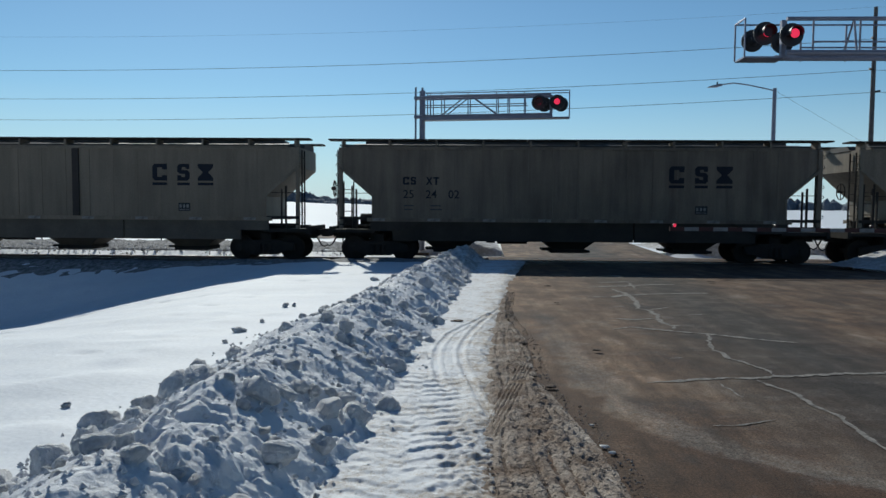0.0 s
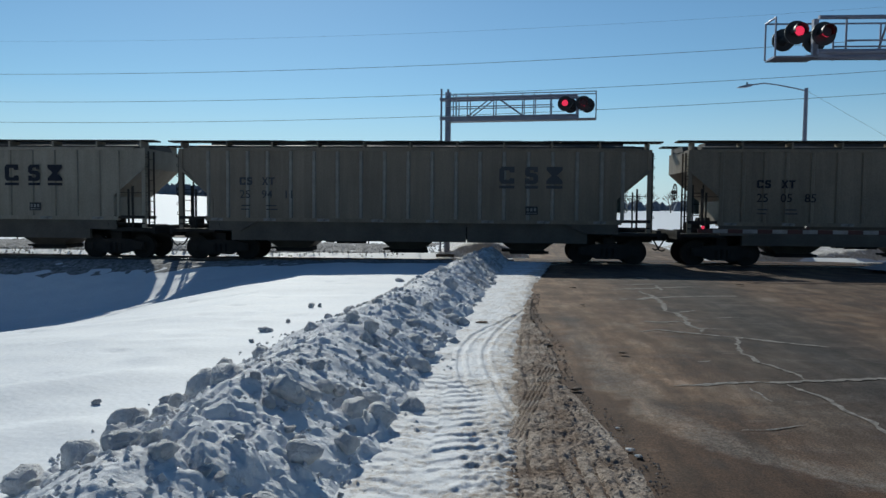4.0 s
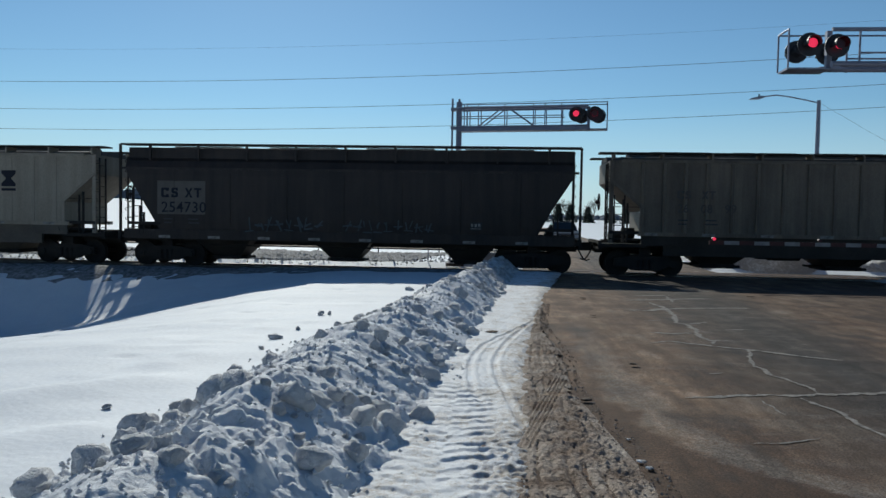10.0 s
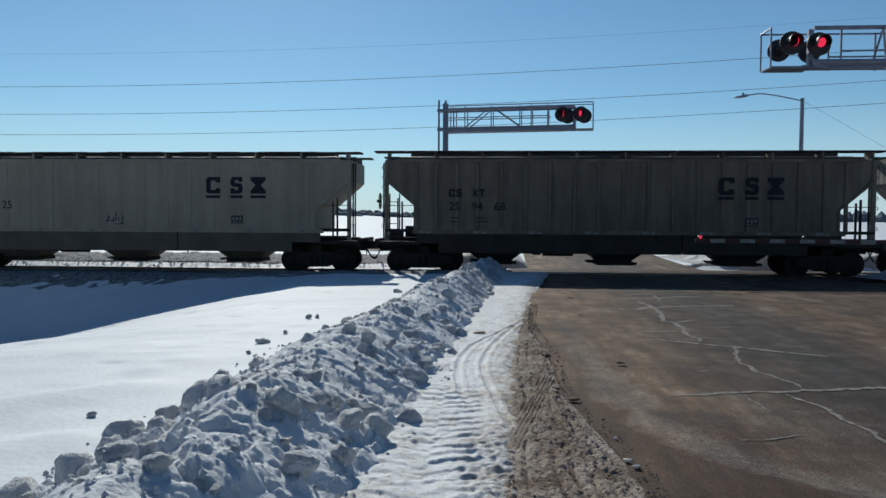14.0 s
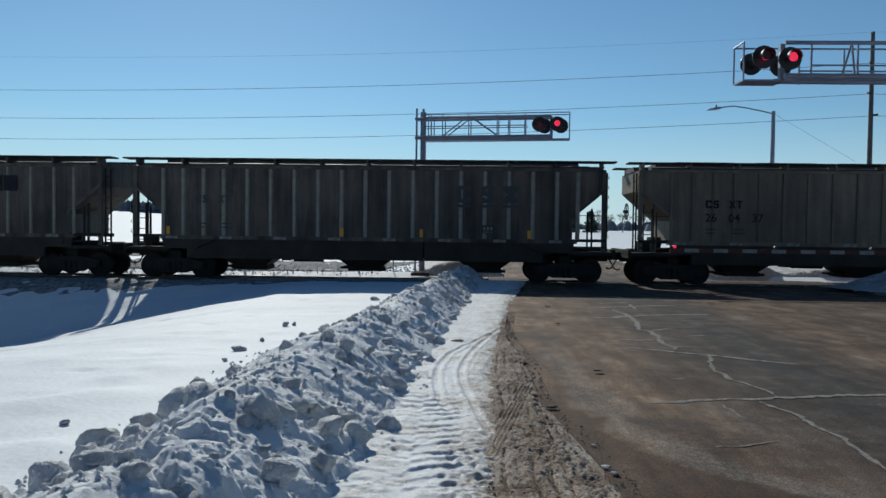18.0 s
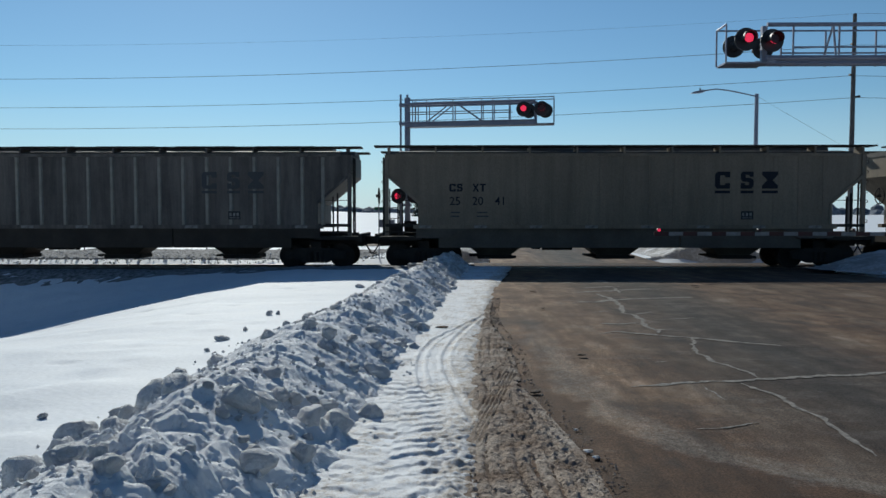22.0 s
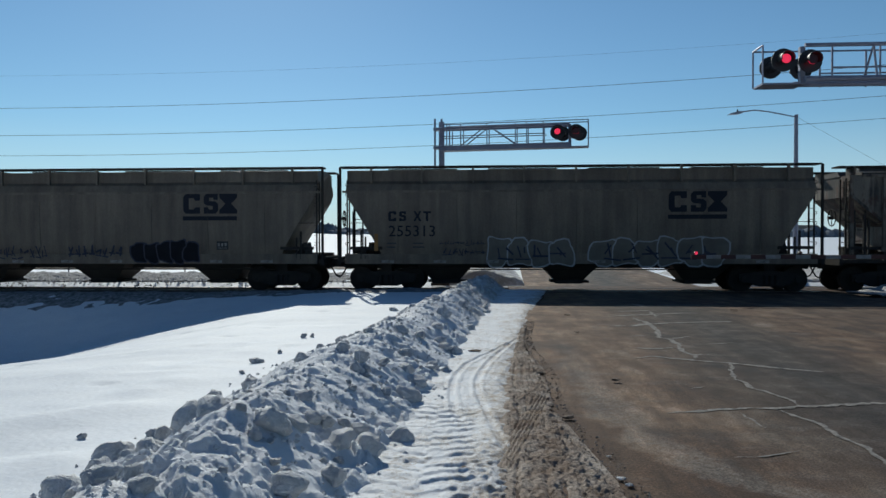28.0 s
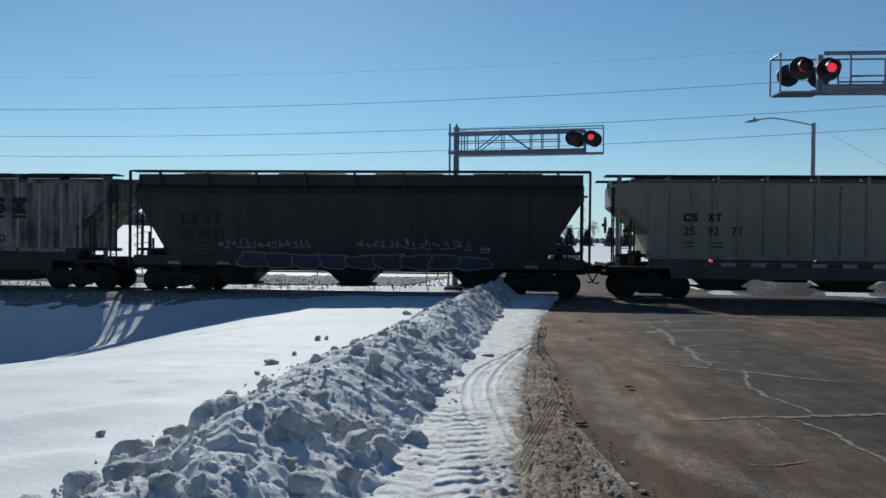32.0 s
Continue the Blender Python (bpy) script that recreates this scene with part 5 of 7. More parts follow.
# builder, paint, number, what is special, label; from the head of the train to its tail
CARS = [
    (RIB, "tan", "", {}, TANL),
    (RIB, "drab", "25 24 02", {"smooth": 1}, "tan smooth-panelled grain hopper car with navy lettering"),
    (RIB, "tan", "25 01 26", {"smooth": 1, "band": 9.4}, "tan grain hopper car with one dark replacement post"),
    (BAR, "brown", "247997", {"patch": 1, "emblem": 0, "art": (("bubbles", 6.5, 0.75, 3, 3.4, 1.05, 5, ("white", "paleblue"), -1.516), ("strokes", 6.9, 1.0, 4, 2.8, 0.55, 5, 0.03, "white", -1.53), ("strokes", 6.6, 2.0, 6, 1.6, 0.3, 4, 0.025, "mist", -1.516))}, "dark brown rounded hopper car with pale blue graffiti"),
    (BAR, "tan", "255230", {"nx": 0.35, "ex": 12.3}, "tan rounded covered hopper car with joined navy emblem"),
    (RIB, "tan", "25 05 85", {"ribw": 0.08}, TANL),
    (RIB, "tan", "25 94 11", {"bright": 1, "faint": 1}, TANL),
    (RIB, "cream", "25 02 85", {}, "cream covered grain hopper car with vertical side posts"),
    (RIB, "cream", "26 03", {"ribw": 0.05}, "cream covered grain hopper car with vertical side posts"),
    (RIB, "cream", "26 01 11", {"ribw": 0.06, "art": (("strokes", 7.6, 1.55, 9, 2.0, 0.5, 8, 0.022, "slate", -1.565), ("strokes", 15.9, 2.9, 10, 0.8, 0.4, 4, 0.015, "black", -1.565))}, "cream grain hopper car with dark tags sprayed low on its side"),
    (RIB, "drab", "26 05 78", {"bright": 1, "dim": 1}, TANL),
    (RIB, "brown", "", {"bright": 1, "faint": 1, "ribw": 0.06}, "dark soot-covered hopper car with pale worn posts"),
    (RIB, "drab", "26 08 99", {"dim": 1}, TANL),
    (BAR, "brown", "254730", {"patch": 1, "emblem": 0, "art": (("strokes", 4.9, 1.15, 21, 3.0, 0.6, 8, 0.03, "mist", -1.5), ("strokes", 8.6, 1.2, 22, 3.4, 0.5, 9, 0.025, "mist", -1.5))}, "dark brown rounded hopper car with a long pale tag"),
    (RIB, "cream", "25 18 49", {"smooth": 1}, "cream smooth-panelled grain hopper car with navy lettering"),
    (RIB, "tan", "25 04 56", {"smooth": 1, "art": (("bubbles", 6.15, 1.55, 32, 1.0, 0.5, 2, ("slate", "lilac"), -1.516), ("bubbles", 11.75, 1.55, 33, 1.2, 0.55, 2, ("slate", "lilac"), -1.516), ("bubbles", 7.0, 1.45, 31, 4.8, 0.9, 6, ("fog", "slate"), -1.522), ("strokes", 7.3, 1.6, 34, 4.3, 0.6, 6, 0.04, "lilac", -1.536))}, "tan grain hopper car with large slate and pink graffiti"),
    (RIB, "stained", "25 94 99", {"bright": 1, "ribw": 0.08}, "pale grey hopper car streaked with black soot"),
    (RIB, "drab", "25 94 68", {"ribw": 0.08}, TANL),
    (RIB, "cream", "25 01 25", {"smooth": 1, "art": (("strokes", 8.4, 1.55, 41, 0.7, 0.5, 4, 0.02, "slate", -1.519),)}, "cream smooth-panelled grain hopper car with navy lettering"),
    (RIB, "tan", "25 06 13", {}, TANL),
    (RIB, "blue", "26 08 14", {"ribw": 0.05}, "grey-brown hopper car with soot-streaked posts"),
    (RIB, "drab", "26 04 37", {"ribw": 0.05}, TANL),
    (RIB, "grime", "", {"bright": 1, "faint": 1, "ribw": 0.08, "yellow": (1.7, 8.1, 11.0, 14.9)}, "grimy brown hopper car with pale worn posts"),
    (RIB, "grime", "", {"bright": 1, "emblem": 0, "scroll": 1, "ribw": 0.06}, "grimy hopper car with a former railway's dark stripes"),
    (RIB, "grime", "25 93 11", {"bright": 1, "ribw": 0.08, "yellow": (1.8, 4.0, 7.4, 11.0, 14.9)}, "grimy hopper car with pale posts and yellow tape"),
    (RIB, "tan", "25 05 27", {"smooth": 1}, "tan smooth-panelled grain hopper car with navy lettering"),
    (RIB, "tan", "25 20 41", {"smooth": 1, "ribw": 0.05}, "tan smooth-panelled grain hopper car with navy lettering"),
    (RIB, "blue", "", {"bright": 1, "faint": 1, "ribw": 0.07}, "bluish grey hopper car with pale worn posts"),
    (BAR, "cream", "254842", {"nx": 0.6, "ex": 12.3, "art": (("strokes", 10.5, 1.3, 52, 0.6, 0.7, 4, 0.025, "slate", -1.503),), "word": 1}, "cream rounded hopper car with a large outlined graffiti word"),
    (RIB, "cream", "26 05 08", {"smooth": 1, "ex": 12.25, "art": (("strokes", 4.4, 1.5, 61, 1.5, 0.5, 7, 0.025, "black", -1.519), ("strokes", 0.5, 3.2, 62, 0.9, 0.4, 4, 0.015, "slate", -1.519))}, "cream smooth-panelled grain hopper car with small tags"),
    (BAR, "tan", "254896", {"ex": 11.85, "ez": 2.34, "art": (("strokes", 3.9, 1.25, 71, 3.2, 0.5, 14, 0.014, "slate", -1.503), ("scrawl", 8.4, 1.25, 72, 3.2, 0.7, 4, 0.02, "slate", -1.503))}, "tan rounded hopper car with faint scribbled tags"),
    (RIB, "stained", "25 07 70", {"bright": 1, "ribw": 0.07, "yellow": (4.2, 8.0, 11.0, 14.2)}, "pale grey hopper car streaked with black soot"),
    (RIB, "rust", "25 94 40", {"ribw": 0.07, "art": (("bubbles", 7.0, 1.4, 81, 6.0, 1.0, 6, ("white", "teal", "teal"), -1.565), ("strokes", 7.4, 1.6, 82, 5.2, 0.6, 6, 0.05, "white", -1.58))}, "rust-stained hopper car with teal graffiti"),
    (BAR, "drab", "255313", {"nx": 0.15, "ex": 11.9, "art": (("bubbles", 5.5, 0.78, 91, 3.0, 1.0, 4, ("white", "tanfill"), -1.503), ("strokes", 5.8, 0.95, 95, 2.5, 0.6, 4, 0.03, "slate", -1.52), ("strokes", 9.6, 0.95, 96, 4.0, 0.65, 6, 0.03, "slate", -1.526), ("bubbles", 9.2, 0.8, 92, 4.7, 1.02, 6, ("white", "tanfill"), -1.503), ("strokes", 3.7, 1.5, 93, 1.7, 0.2, 9, 0.012, "slate", -1.507), ("strokes", 3.8, 1.15, 94, 1.6, 0.25, 8, 0.016, "slate", -1.507))}, "tan rounded hopper car with pale blue graffiti outlines"),
    (BAR, "drab", "254911", {"nx": 0.4, "ex": 12.05, "art": (("strokes", 4.9, 1.0, 101, 1.9, 0.6, 8, 0.02, "slate", -1.503), ("strokes", 7.6, 1.05, 102, 2.1, 0.5, 8, 0.03, "slate", -1.503), ("bubbles", 10.1, 0.9, 103, 2.5, 0.8, 5, ("slate", "black"), -1.503), ("strokes", 0.8, 1.7, 104, 0.9, 0.9, 4, 0.014, "fog", -1.503))}, "tan rounded hopper car with dark tags along its sill"),
    (RIB, "grey", "25 90 65", {"bright": 1, "faint": 1, "ribw": 0.07, "ylong": 1, "yellow": (1.6, 4.8, 7.3, 9.1, 12.6, 15.6)}, "dark grey hopper car with pale posts and tall yellow tape"),
    (RIB, "rust", "25 06 51", {"ribw": 0.07, "faint": 1, "yellow": (1.7, 15.4)}, "cream hopper car with large rust patches"),
    (RIB, "cream", "25 92 71", {"ribw": 0.04}, "cream covered grain hopper car with vertical side posts"),
    (BAR, "brown", "255421", {"emblem": 0, "nx": 0.4, "art": (("bubbles", 4.4, 0.8, 113, 9.2, 0.5, 9, ("fog", "slate"), -1.503), ("strokes", 3.5, 1.5, 111, 3.6, 0.35, 14, 0.025, "fog", -1.5), ("strokes", 8.8, 1.5, 112, 4.2, 0.4, 15, 0.025, "fog", -1.5))}, "dark brown rounded hopper car with white tags"),
    (RIB, "stained", "", {"bright": 1, "ribw": 0.06}, "pale grey hopper car streaked with black soot"),
    (RIB, "tan", "", {}, TANL),
]


def build_train():
    """The cars, each at its place in the train, and how far each one's middle trails the head."""
    out = []
    cuts = [GAPS[0] - 18.6] + GAPS + [GAPS[-1] + 18.5, GAPS[-1] + 37.0]
    for n, (make, paint, number, opts, label) in enumerate(CARS):
        pitch = 17.92 if make is BAR else 18.52
        lo, hi = cuts[n], cuts[n + 1]
        car = make(n, pitch - (0.6 if make is BAR else 0.5), paint, number, opts, label)
        if opts.get("word"):
            for i, (c, x) in enumerate(zip("STRANGE", (0.0, 0.76, 1.54, 2.36, 3.3, 4.3, 5.3))):
                for k, (bold, col) in enumerate(((0.215, "black"), (0.18, "chalk"), (0.11, "ink"), (0.0, "black"))):
                    writing(c, 1.55, SPRAY[col], car, (-8.7 + 4.85 + x, -1.512 - 0.005 * k, 0.95 + 0.07 * (i % 2)), "graffiti_letter", bold=bold, label="dark graffiti letter with a white outline" if k == 2 else "", wide=0.84)
        out.append((car, (lo + hi) / 2))
    return out


TRAIN = build_train()


# ---- plowed snow bank beside the road, packed snow, gravel shoulder ----
def bank_right(y):
    return -1.1 + 0.075 * y - 0.0003 * y * y


def bank_left(y):
    return -3.0 + 0.75 * smooth01(8, 14, y) + 0.85 * smooth01(13, 20, y) + 0.6 * smooth01(18, 26, y)


def clods(x, y, size, seed):
    """Rounded lumps packed side by side, each of its own height, with creases between them: 0 in a crease, about 1 on a tall lump."""
    d, c = noise.voronoi(Vector((x / size, y / size, seed + 0.8 * noise.noise(Vector((x * 1.1, y * 1.1, seed))))))
    tall = 0.5 + 0.5 * math.sin(91.7 * c[0].x + 57.3 * c[0].y + 33.1 * c[0].z)
    return tall ** 1.3 * smooth01(0.0, 0.26, d[1] - d[0])


def lumps(x, y):
    """Broken snow: soft drifts, slumped furrows running down from the crest, and packed clods at three sizes."""
    warp = 0.35 * noise.noise(Vector((x * 1.3, y * 1.3, 7)))
    patch = max(0.0, min(1.0, 0.4 + 1.7 * noise.noise(Vector((x * 0.9, y * 0.8, 11)))))
    v = 0.045 * noise.noise(Vector((x * 1.5, y * 1.3, 9)))
    furrow = 1 - abs(noise.noise(Vector((x * 0.8 + 0.7 * y + warp, y * 1.9 - 0.8 * x + warp, 3)))) * 2.6
    v += 0.05 * (max(-0.25, min(furrow, 0.65)) - 0.3)
    fine = 1 - abs(noise.noise(Vector((x * 3.4 + 1.5 * y, y * 4.6 - 2.0 * x + warp * 3, 5)))) * 2.6
    v += 0.017 * (max(-0.3, min(fine, 0.65)) - 0.25)
    v += 0.06 * patch * (clods(x, y, 0.4, 3.0) - 0.3) + 0.042 * patch * (clods(x, y, 0.2, 8.0) - 0.3) + (0.004 + 0.016 * patch) * (clods(x, y, 0.09, 5.0) - 0.3)
    return v + 0.012 * noise.noise(Vector((x * 11, y * 11, 4))) + 0.009 * noise.noise(Vector((x * 25, y * 25, 4)))


def bank_height(x, y, a, b, top):
    u = (x - a) / (b - a)
    if u <= 0 or u >= 1:
        return -0.08
    shape = smooth01(0.04, 0.58, u) * (1 - smooth01(0.5, 1.02, u))
    shape *= 0.95 + 0.22 * noise.noise(Vector((y * 0.7, x * 0.6, 2)))
    edge = smooth01(0, 0.2, u) * (1 - smooth01(0.88, 1, u))
    return -0.07 + top * shape + (0.06 + lumps(x, y)) * edge


def snow_bank(name, y0, y1, left, right, top, grow, cols, label):
    ys, y = [], y0
    while y < y1:
        ys.append(y)
        y += grow * abs(y)
    rise = (lambda y: 1.2 * (1 - smooth01(y0, y0 + 1.4, y))) if y0 > 25 else (lambda y: 0.0)
    ob = sheet(name, BANK, label, "snow bank", lambda y: (left(y) - 0.1, right(y) + 0.1), ys, cols,
               lambda x, y: max(-0.3 if y > 24 else height(x, y) - 0.08, bank_height(x, y, left(y) - 0.1 + 0.12 * noise.noise(Vector((y * 2, 0, 0))), right(y) + 0.1 + 0.14 * noise.noise(Vector((y * 2.2, 4, 0))), top) - rise(y)))
    return ob


BANK_TOP = 0.52
bank = snow_bank("snow_bank", 2.4, 25.4, bank_left, bank_right, BANK_TOP, 0.0036, 230, "long bank of broken plowed snow along the road edge")
far_bank = snow_bank("snow_bank", 30.2, 44, lambda y: -2.2, lambda y: 1.5, 0.42, 0.004, 40, "bank of broken plowed snow past the track")
right_bank = snow_bank("snow_bank", 30.6, 38, lambda y: 8.9, lambda y: 14.6 - 0.25 * (y - 30), 0.8, 0.003, 200, "bank of broken plowed snow beside the far road")
low_bank = snow_bank("snow_bank", 30.6, 38, lambda y: 13.4, lambda y: 22.0, 0.5, 0.004, 240, "low ridge of trampled snow past the track")
near_right_bank = snow_bank("snow_bank", 20.5, 25.2, lambda y: 12.3 + 0.3 * (25 - y), lambda y: 17.5, 0.6, 0.004, 180, "rounded snow pile beside the track")


def chunk_mesh(seed, flat):
    bm = bmesh.new()
    bmesh.ops.create_icosphere(bm, subdivisions=3, radius=1.0)
    rnd = random.Random(seed)
    o = Vector((rnd.random() * 50, rnd.random() * 50, rnd.random() * 50))
    planes = [(Vector((rnd.gauss(0, 1), rnd.gauss(0, 1), rnd.gauss(0, 1))).normalized(), rnd.uniform(0.55, 0.85)) for _ in range(6)]
    for v in bm.verts:
        for nrm, d in planes:
            e = v.co.dot(nrm) - d
            if e > 0:
                v.co -= nrm * e * 0.9
        v.co *= 1 + 0.25 * noise.noise(v.co * 1.7 + o) + 0.14 * noise.noise(v.co * 4.5 + o) + 0.1 * noise.noise(v.co * 9 + o)
        v.co.z *= flat
    return mesh_of(bm, "snow_chunk", CHUNK, True)


CHUNKS = [chunk_mesh(s, f) for s, f in ((1, 0.9), (2, 0.85), (3, 1.0), (4, 0.8), (5, 0.85), (6, 1.0), (7, 0.8), (8, 0.95))]


def scatter_chunks():
    rnd = random.Random(77)
    k = 0
    for i in range(230):
        y = 3.2 + 21.5 * rnd.random() ** 1.5
        a, b = bank_left(y), bank_right(y)
        u = rnd.choice((rnd.uniform(0.03, 0.3), rnd.uniform(0.25, 0.8), rnd.uniform(0.7, 1.0)))
        x = a + (b - a) * u
        r = rnd.choice((0.022, 0.026, 0.03, 0.035, 0.04, 0.045, 0.055, 0.07, 0.09)) * rnd.uniform(0.8, 1.15) * (1 + 0.03 * y)
        if u > 0.85:
            r *= 0.75
        z = max(height(x, y), bank_height(x, y, a - 0.1, b + 0.1, BANK_TOP))
        ob = new("snow_chunk", CHUNKS[rnd.randrange(8)])
        ob.parent = bank
        ob.location = (x, y, z + r * 0.25)
        ob.rotation_euler = (rnd.uniform(-0.5, 0.5), rnd.uniform(-0.5, 0.5), rnd.uniform(0, 6.28))
        ob.scale = (r * rnd.uniform(0.9, 1.4), r, r * rnd.uniform(0.8, 1.1))
    # the large frozen blocks
    for x, y, r in ((-2.93, 5.58, 0.17), (-2.34, 4.97, 0.13), (-2.31, 4.3, 0.13), (-2.82, 4.16, 0.16), (-2.48, 4.1, 0.16), (-2.2, 5.4, 0.19), (-2.0, 5.3, 0.17), (-1.47, 5.04, 0.16), (-1.4, 5.3, 0.13), (-1.05, 5.43, 0.145), (-0.88, 5.6, 0.15),
                    (-0.99, 4.83, 0.11), (-0.67, 6.18, 0.14), (-0.77, 7.61, 0.16), (-0.76, 8.23, 0.15), (-1.31, 7.56, 0.11), (-1.99, 7.8, 0.13), (-2.67, 6.34, 0.12), (-2.92, 6.26, 0.08), (-2.96, 7.71, 0.13), (-0.68, 9.17, 0.12),
                    (-0.47, 9.31, 0.11), (-0.42, 10.79, 0.13), (-2.21, 17.4, 0.14), (-2.61, 11.3, 0.1), (-2.75, 5.1, 0.1), (-2.6, 5.75, 0.1), (-1.2, 10.4, 0.14), (-1.6, 12.2, 0.15)):
        ob = new("snow_chunk", CHUNKS[rnd.randrange(8)])
        ob.parent = bank
        ob.location = (x, y, max(height(x, y), bank_height(x, y, bank_left(y) - 0.1, bank_right(y) + 0.1, BANK_TOP)) + r * 0.08)
        ob.rotation_euler = (rnd.uniform(-0.5, 0.5), rnd.uniform(-0.5, 0.5), rnd.uniform(0, 6.28))
        r *= 0.8
        ob.scale = (r * rnd.uniform(1.0, 1.2), r, r * rnd.uniform(0.9, 1.1))
    # lumps that rolled out onto the smooth snow
    for x, y, r in ((-3.22, 9.97, 0.085), (-3.14, 10.0, 0.06), (-3.12, 10.85, 0.05), (-3.52, 6.14, 0.05), (-3.19, 12.5, 0.08), (-3.05, 12.6, 0.06), (-3.1, 9.1, 0.05)):
        ob = new("snow_chunk", CHUNKS[k % 8])
        ob.location = (x, y, height(x, y) + r * 0.4)
        ob.rotation_euler = (0.2, 0.3, k)
        ob.scale = (r * 0.95, r * 0.7, r * 0.7)
        tagged(ob, "dirty lump of frozen snow on smooth snow", "snow chunk", "loose snow lumps")
        k += 1
    verts, faces = [], []
    for i in range(2200):
        y = 2.8 + 18 * rnd.random() ** 1.7
        a, b = bank_left(y) - 0.05, bank_right(y) + 0.12
        x = a + (b - a) * rnd.random()
        r = rnd.uniform(0.01, 0.03)
        z = max(height(x, y), bank_height(x, y, bank_left(y) - 0.1, bank_right(y) + 0.1, BANK_TOP)) + r * 0.3
        n = len(verts)
        for dx, dy, dz in ((1, 0, 0), (-1, 0.2, 0), (0.1, 1, 0), (-0.1, -1, 0), (0, 0, 1), (0, 0, -1)):
            verts.append((x + dx * r * rnd.uniform(0.7, 1.3), y + dy * r * rnd.uniform(0.7, 1.3), z + dz * r * rnd.uniform(0.5, 1.0)))
        faces += [(n + p, n + q, n + s) for p, q, s in ((0, 2, 4), (2, 1, 4), (1, 3, 4), (3, 0, 4), (2, 0, 5), (1, 2, 5), (3, 1, 5), (0, 3, 5))]
    me = bpy.data.meshes.new("snow_crumbs")
    me.from_pydata(verts, [], faces)
    me.materials.append(CHUNK)
    tagged(new("snow_crumbs", me), "small crumbs of broken snow over the bank", "snow", kind="stuff")


scatter_chunks()


def between(y, pts):
    """x on a line of (x, y) points, by y going down."""
    for (xa, ya), (xb, yb) in zip(pts, pts[1:]):
        if yb <= y <= ya:
            return xa + (xb - xa) * (ya - y) / (ya - yb)
    return 99.0


ARC_OUT = ((0.62, 12.6), (0.52, 12.15), (0.04, 10.72), (-0.22, 9.9), (-0.32, 9.19), (-0.35, 8.6), (-0.34, 8.07), (-0.27, 7.21), (-0.15, 6.7))
ARC_IN = ((0.45, 11.93), (0.24, 10.9), (0.09, 10.09), (-0.02, 9.3), (-0.06, 8.75), (-0.05, 8.2), (-0.01, 7.74), (0.13, 6.55), (0.2, 6.0))


def packed_height(x, y):
    """Packed snow with the lugs of a wide tyre pressed into it."""
    z = 0.024 + 0.014 * noise.noise(Vector((x * 3, y * 3, 1))) + 0.008 * noise.noise(Vector((x * 12, y * 12, 1))) + 0.004 * noise.noise(Vector((x * 30, y * 30, 1)))
    d = x + 0.42
    if abs(d) < 0.42 and y < 7.9:
        k = (y - 0.35 * abs(d) + 0.06 * noise.noise(Vector((x * 5, y * 5, 0)))) / 0.19 + (0.5 if d > 0 else 0.0)
        saw = k - math.floor(k)
        lug = (saw / 0.2 if saw < 0.2 else (1 - saw) / 0.8) - 0.5
        z += 0.017 * lug * (1 - smooth01(0.33, 0.42, abs(d))) * (1 - smooth01(7.1, 7.9, y)) * max(0.2, 0.8 + 0.9 * noise.noise(Vector((x * 2.5, y * 1.2, 8)))) - 0.004
    # wheels that turned off the road
    for pts in (ARC_OUT, ARC_IN):
        e = abs(x - between(y, pts))
        if e < 0.09:
            z += -0.01 * (1 - smooth01(0.02, 0.05, e)) + 0.006 * (1 - smooth01(0.02, 0.035, abs(e - 0.06)))
    # crumbled slush where the strip meets the shoulder
    if y < 6.5:
        r = smooth01(-0.35, 0.05, x) * (1 - smooth01(5.3, 6.5, y))
        z += r * (0.03 * abs(noise.noise(Vector((x * 9, y * 9, 6)))) + 0.02 * noise.noise(Vector((x * 20, y * 20, 6))))
    # thins out raggedly onto the gravel
    u = x - road_left(y)
    return z - 0.045 * smooth01(-0.16, 0.14, u - 0.05 + 0.14 * noise.noise(Vector((x * 2.5, y * 1.6, 31))) + 0.1 * noise.noise(Vector((x * 9, y * 9, 33))))


def edge_wobble(y):
    return 0.05 * noise.noise(Vector((y * 1.7, 0, 0))) + 0.03 * noise.noise(Vector((y * 6, 0, 3)))


def graded(y0, y1, near, grow):
    out, y = [], y0
    while y < y1:
        out.append(y)
        y += max(near, grow * y)
    return out + [y1]


sheet("packed_snow", PACKED, "packed snow strip printed with tyre lugs", "snow", lambda y: (bank_right(y) - 0.25, road_left(y) + 0.08 + edge_wobble(y)), graded(2.2, 24.4, 0.014, 0.0028), 84, packed_height)


def gravel_right(y):
    near = 1.05 - 0.12 * max(0.0, min(y, 7.3) - 5) + 0.05 * max(0.0, min(y, 9.5) - 8)
    return near + (road_left(y) + 0.12 - near) * smooth01(9.0, 13.0, y)


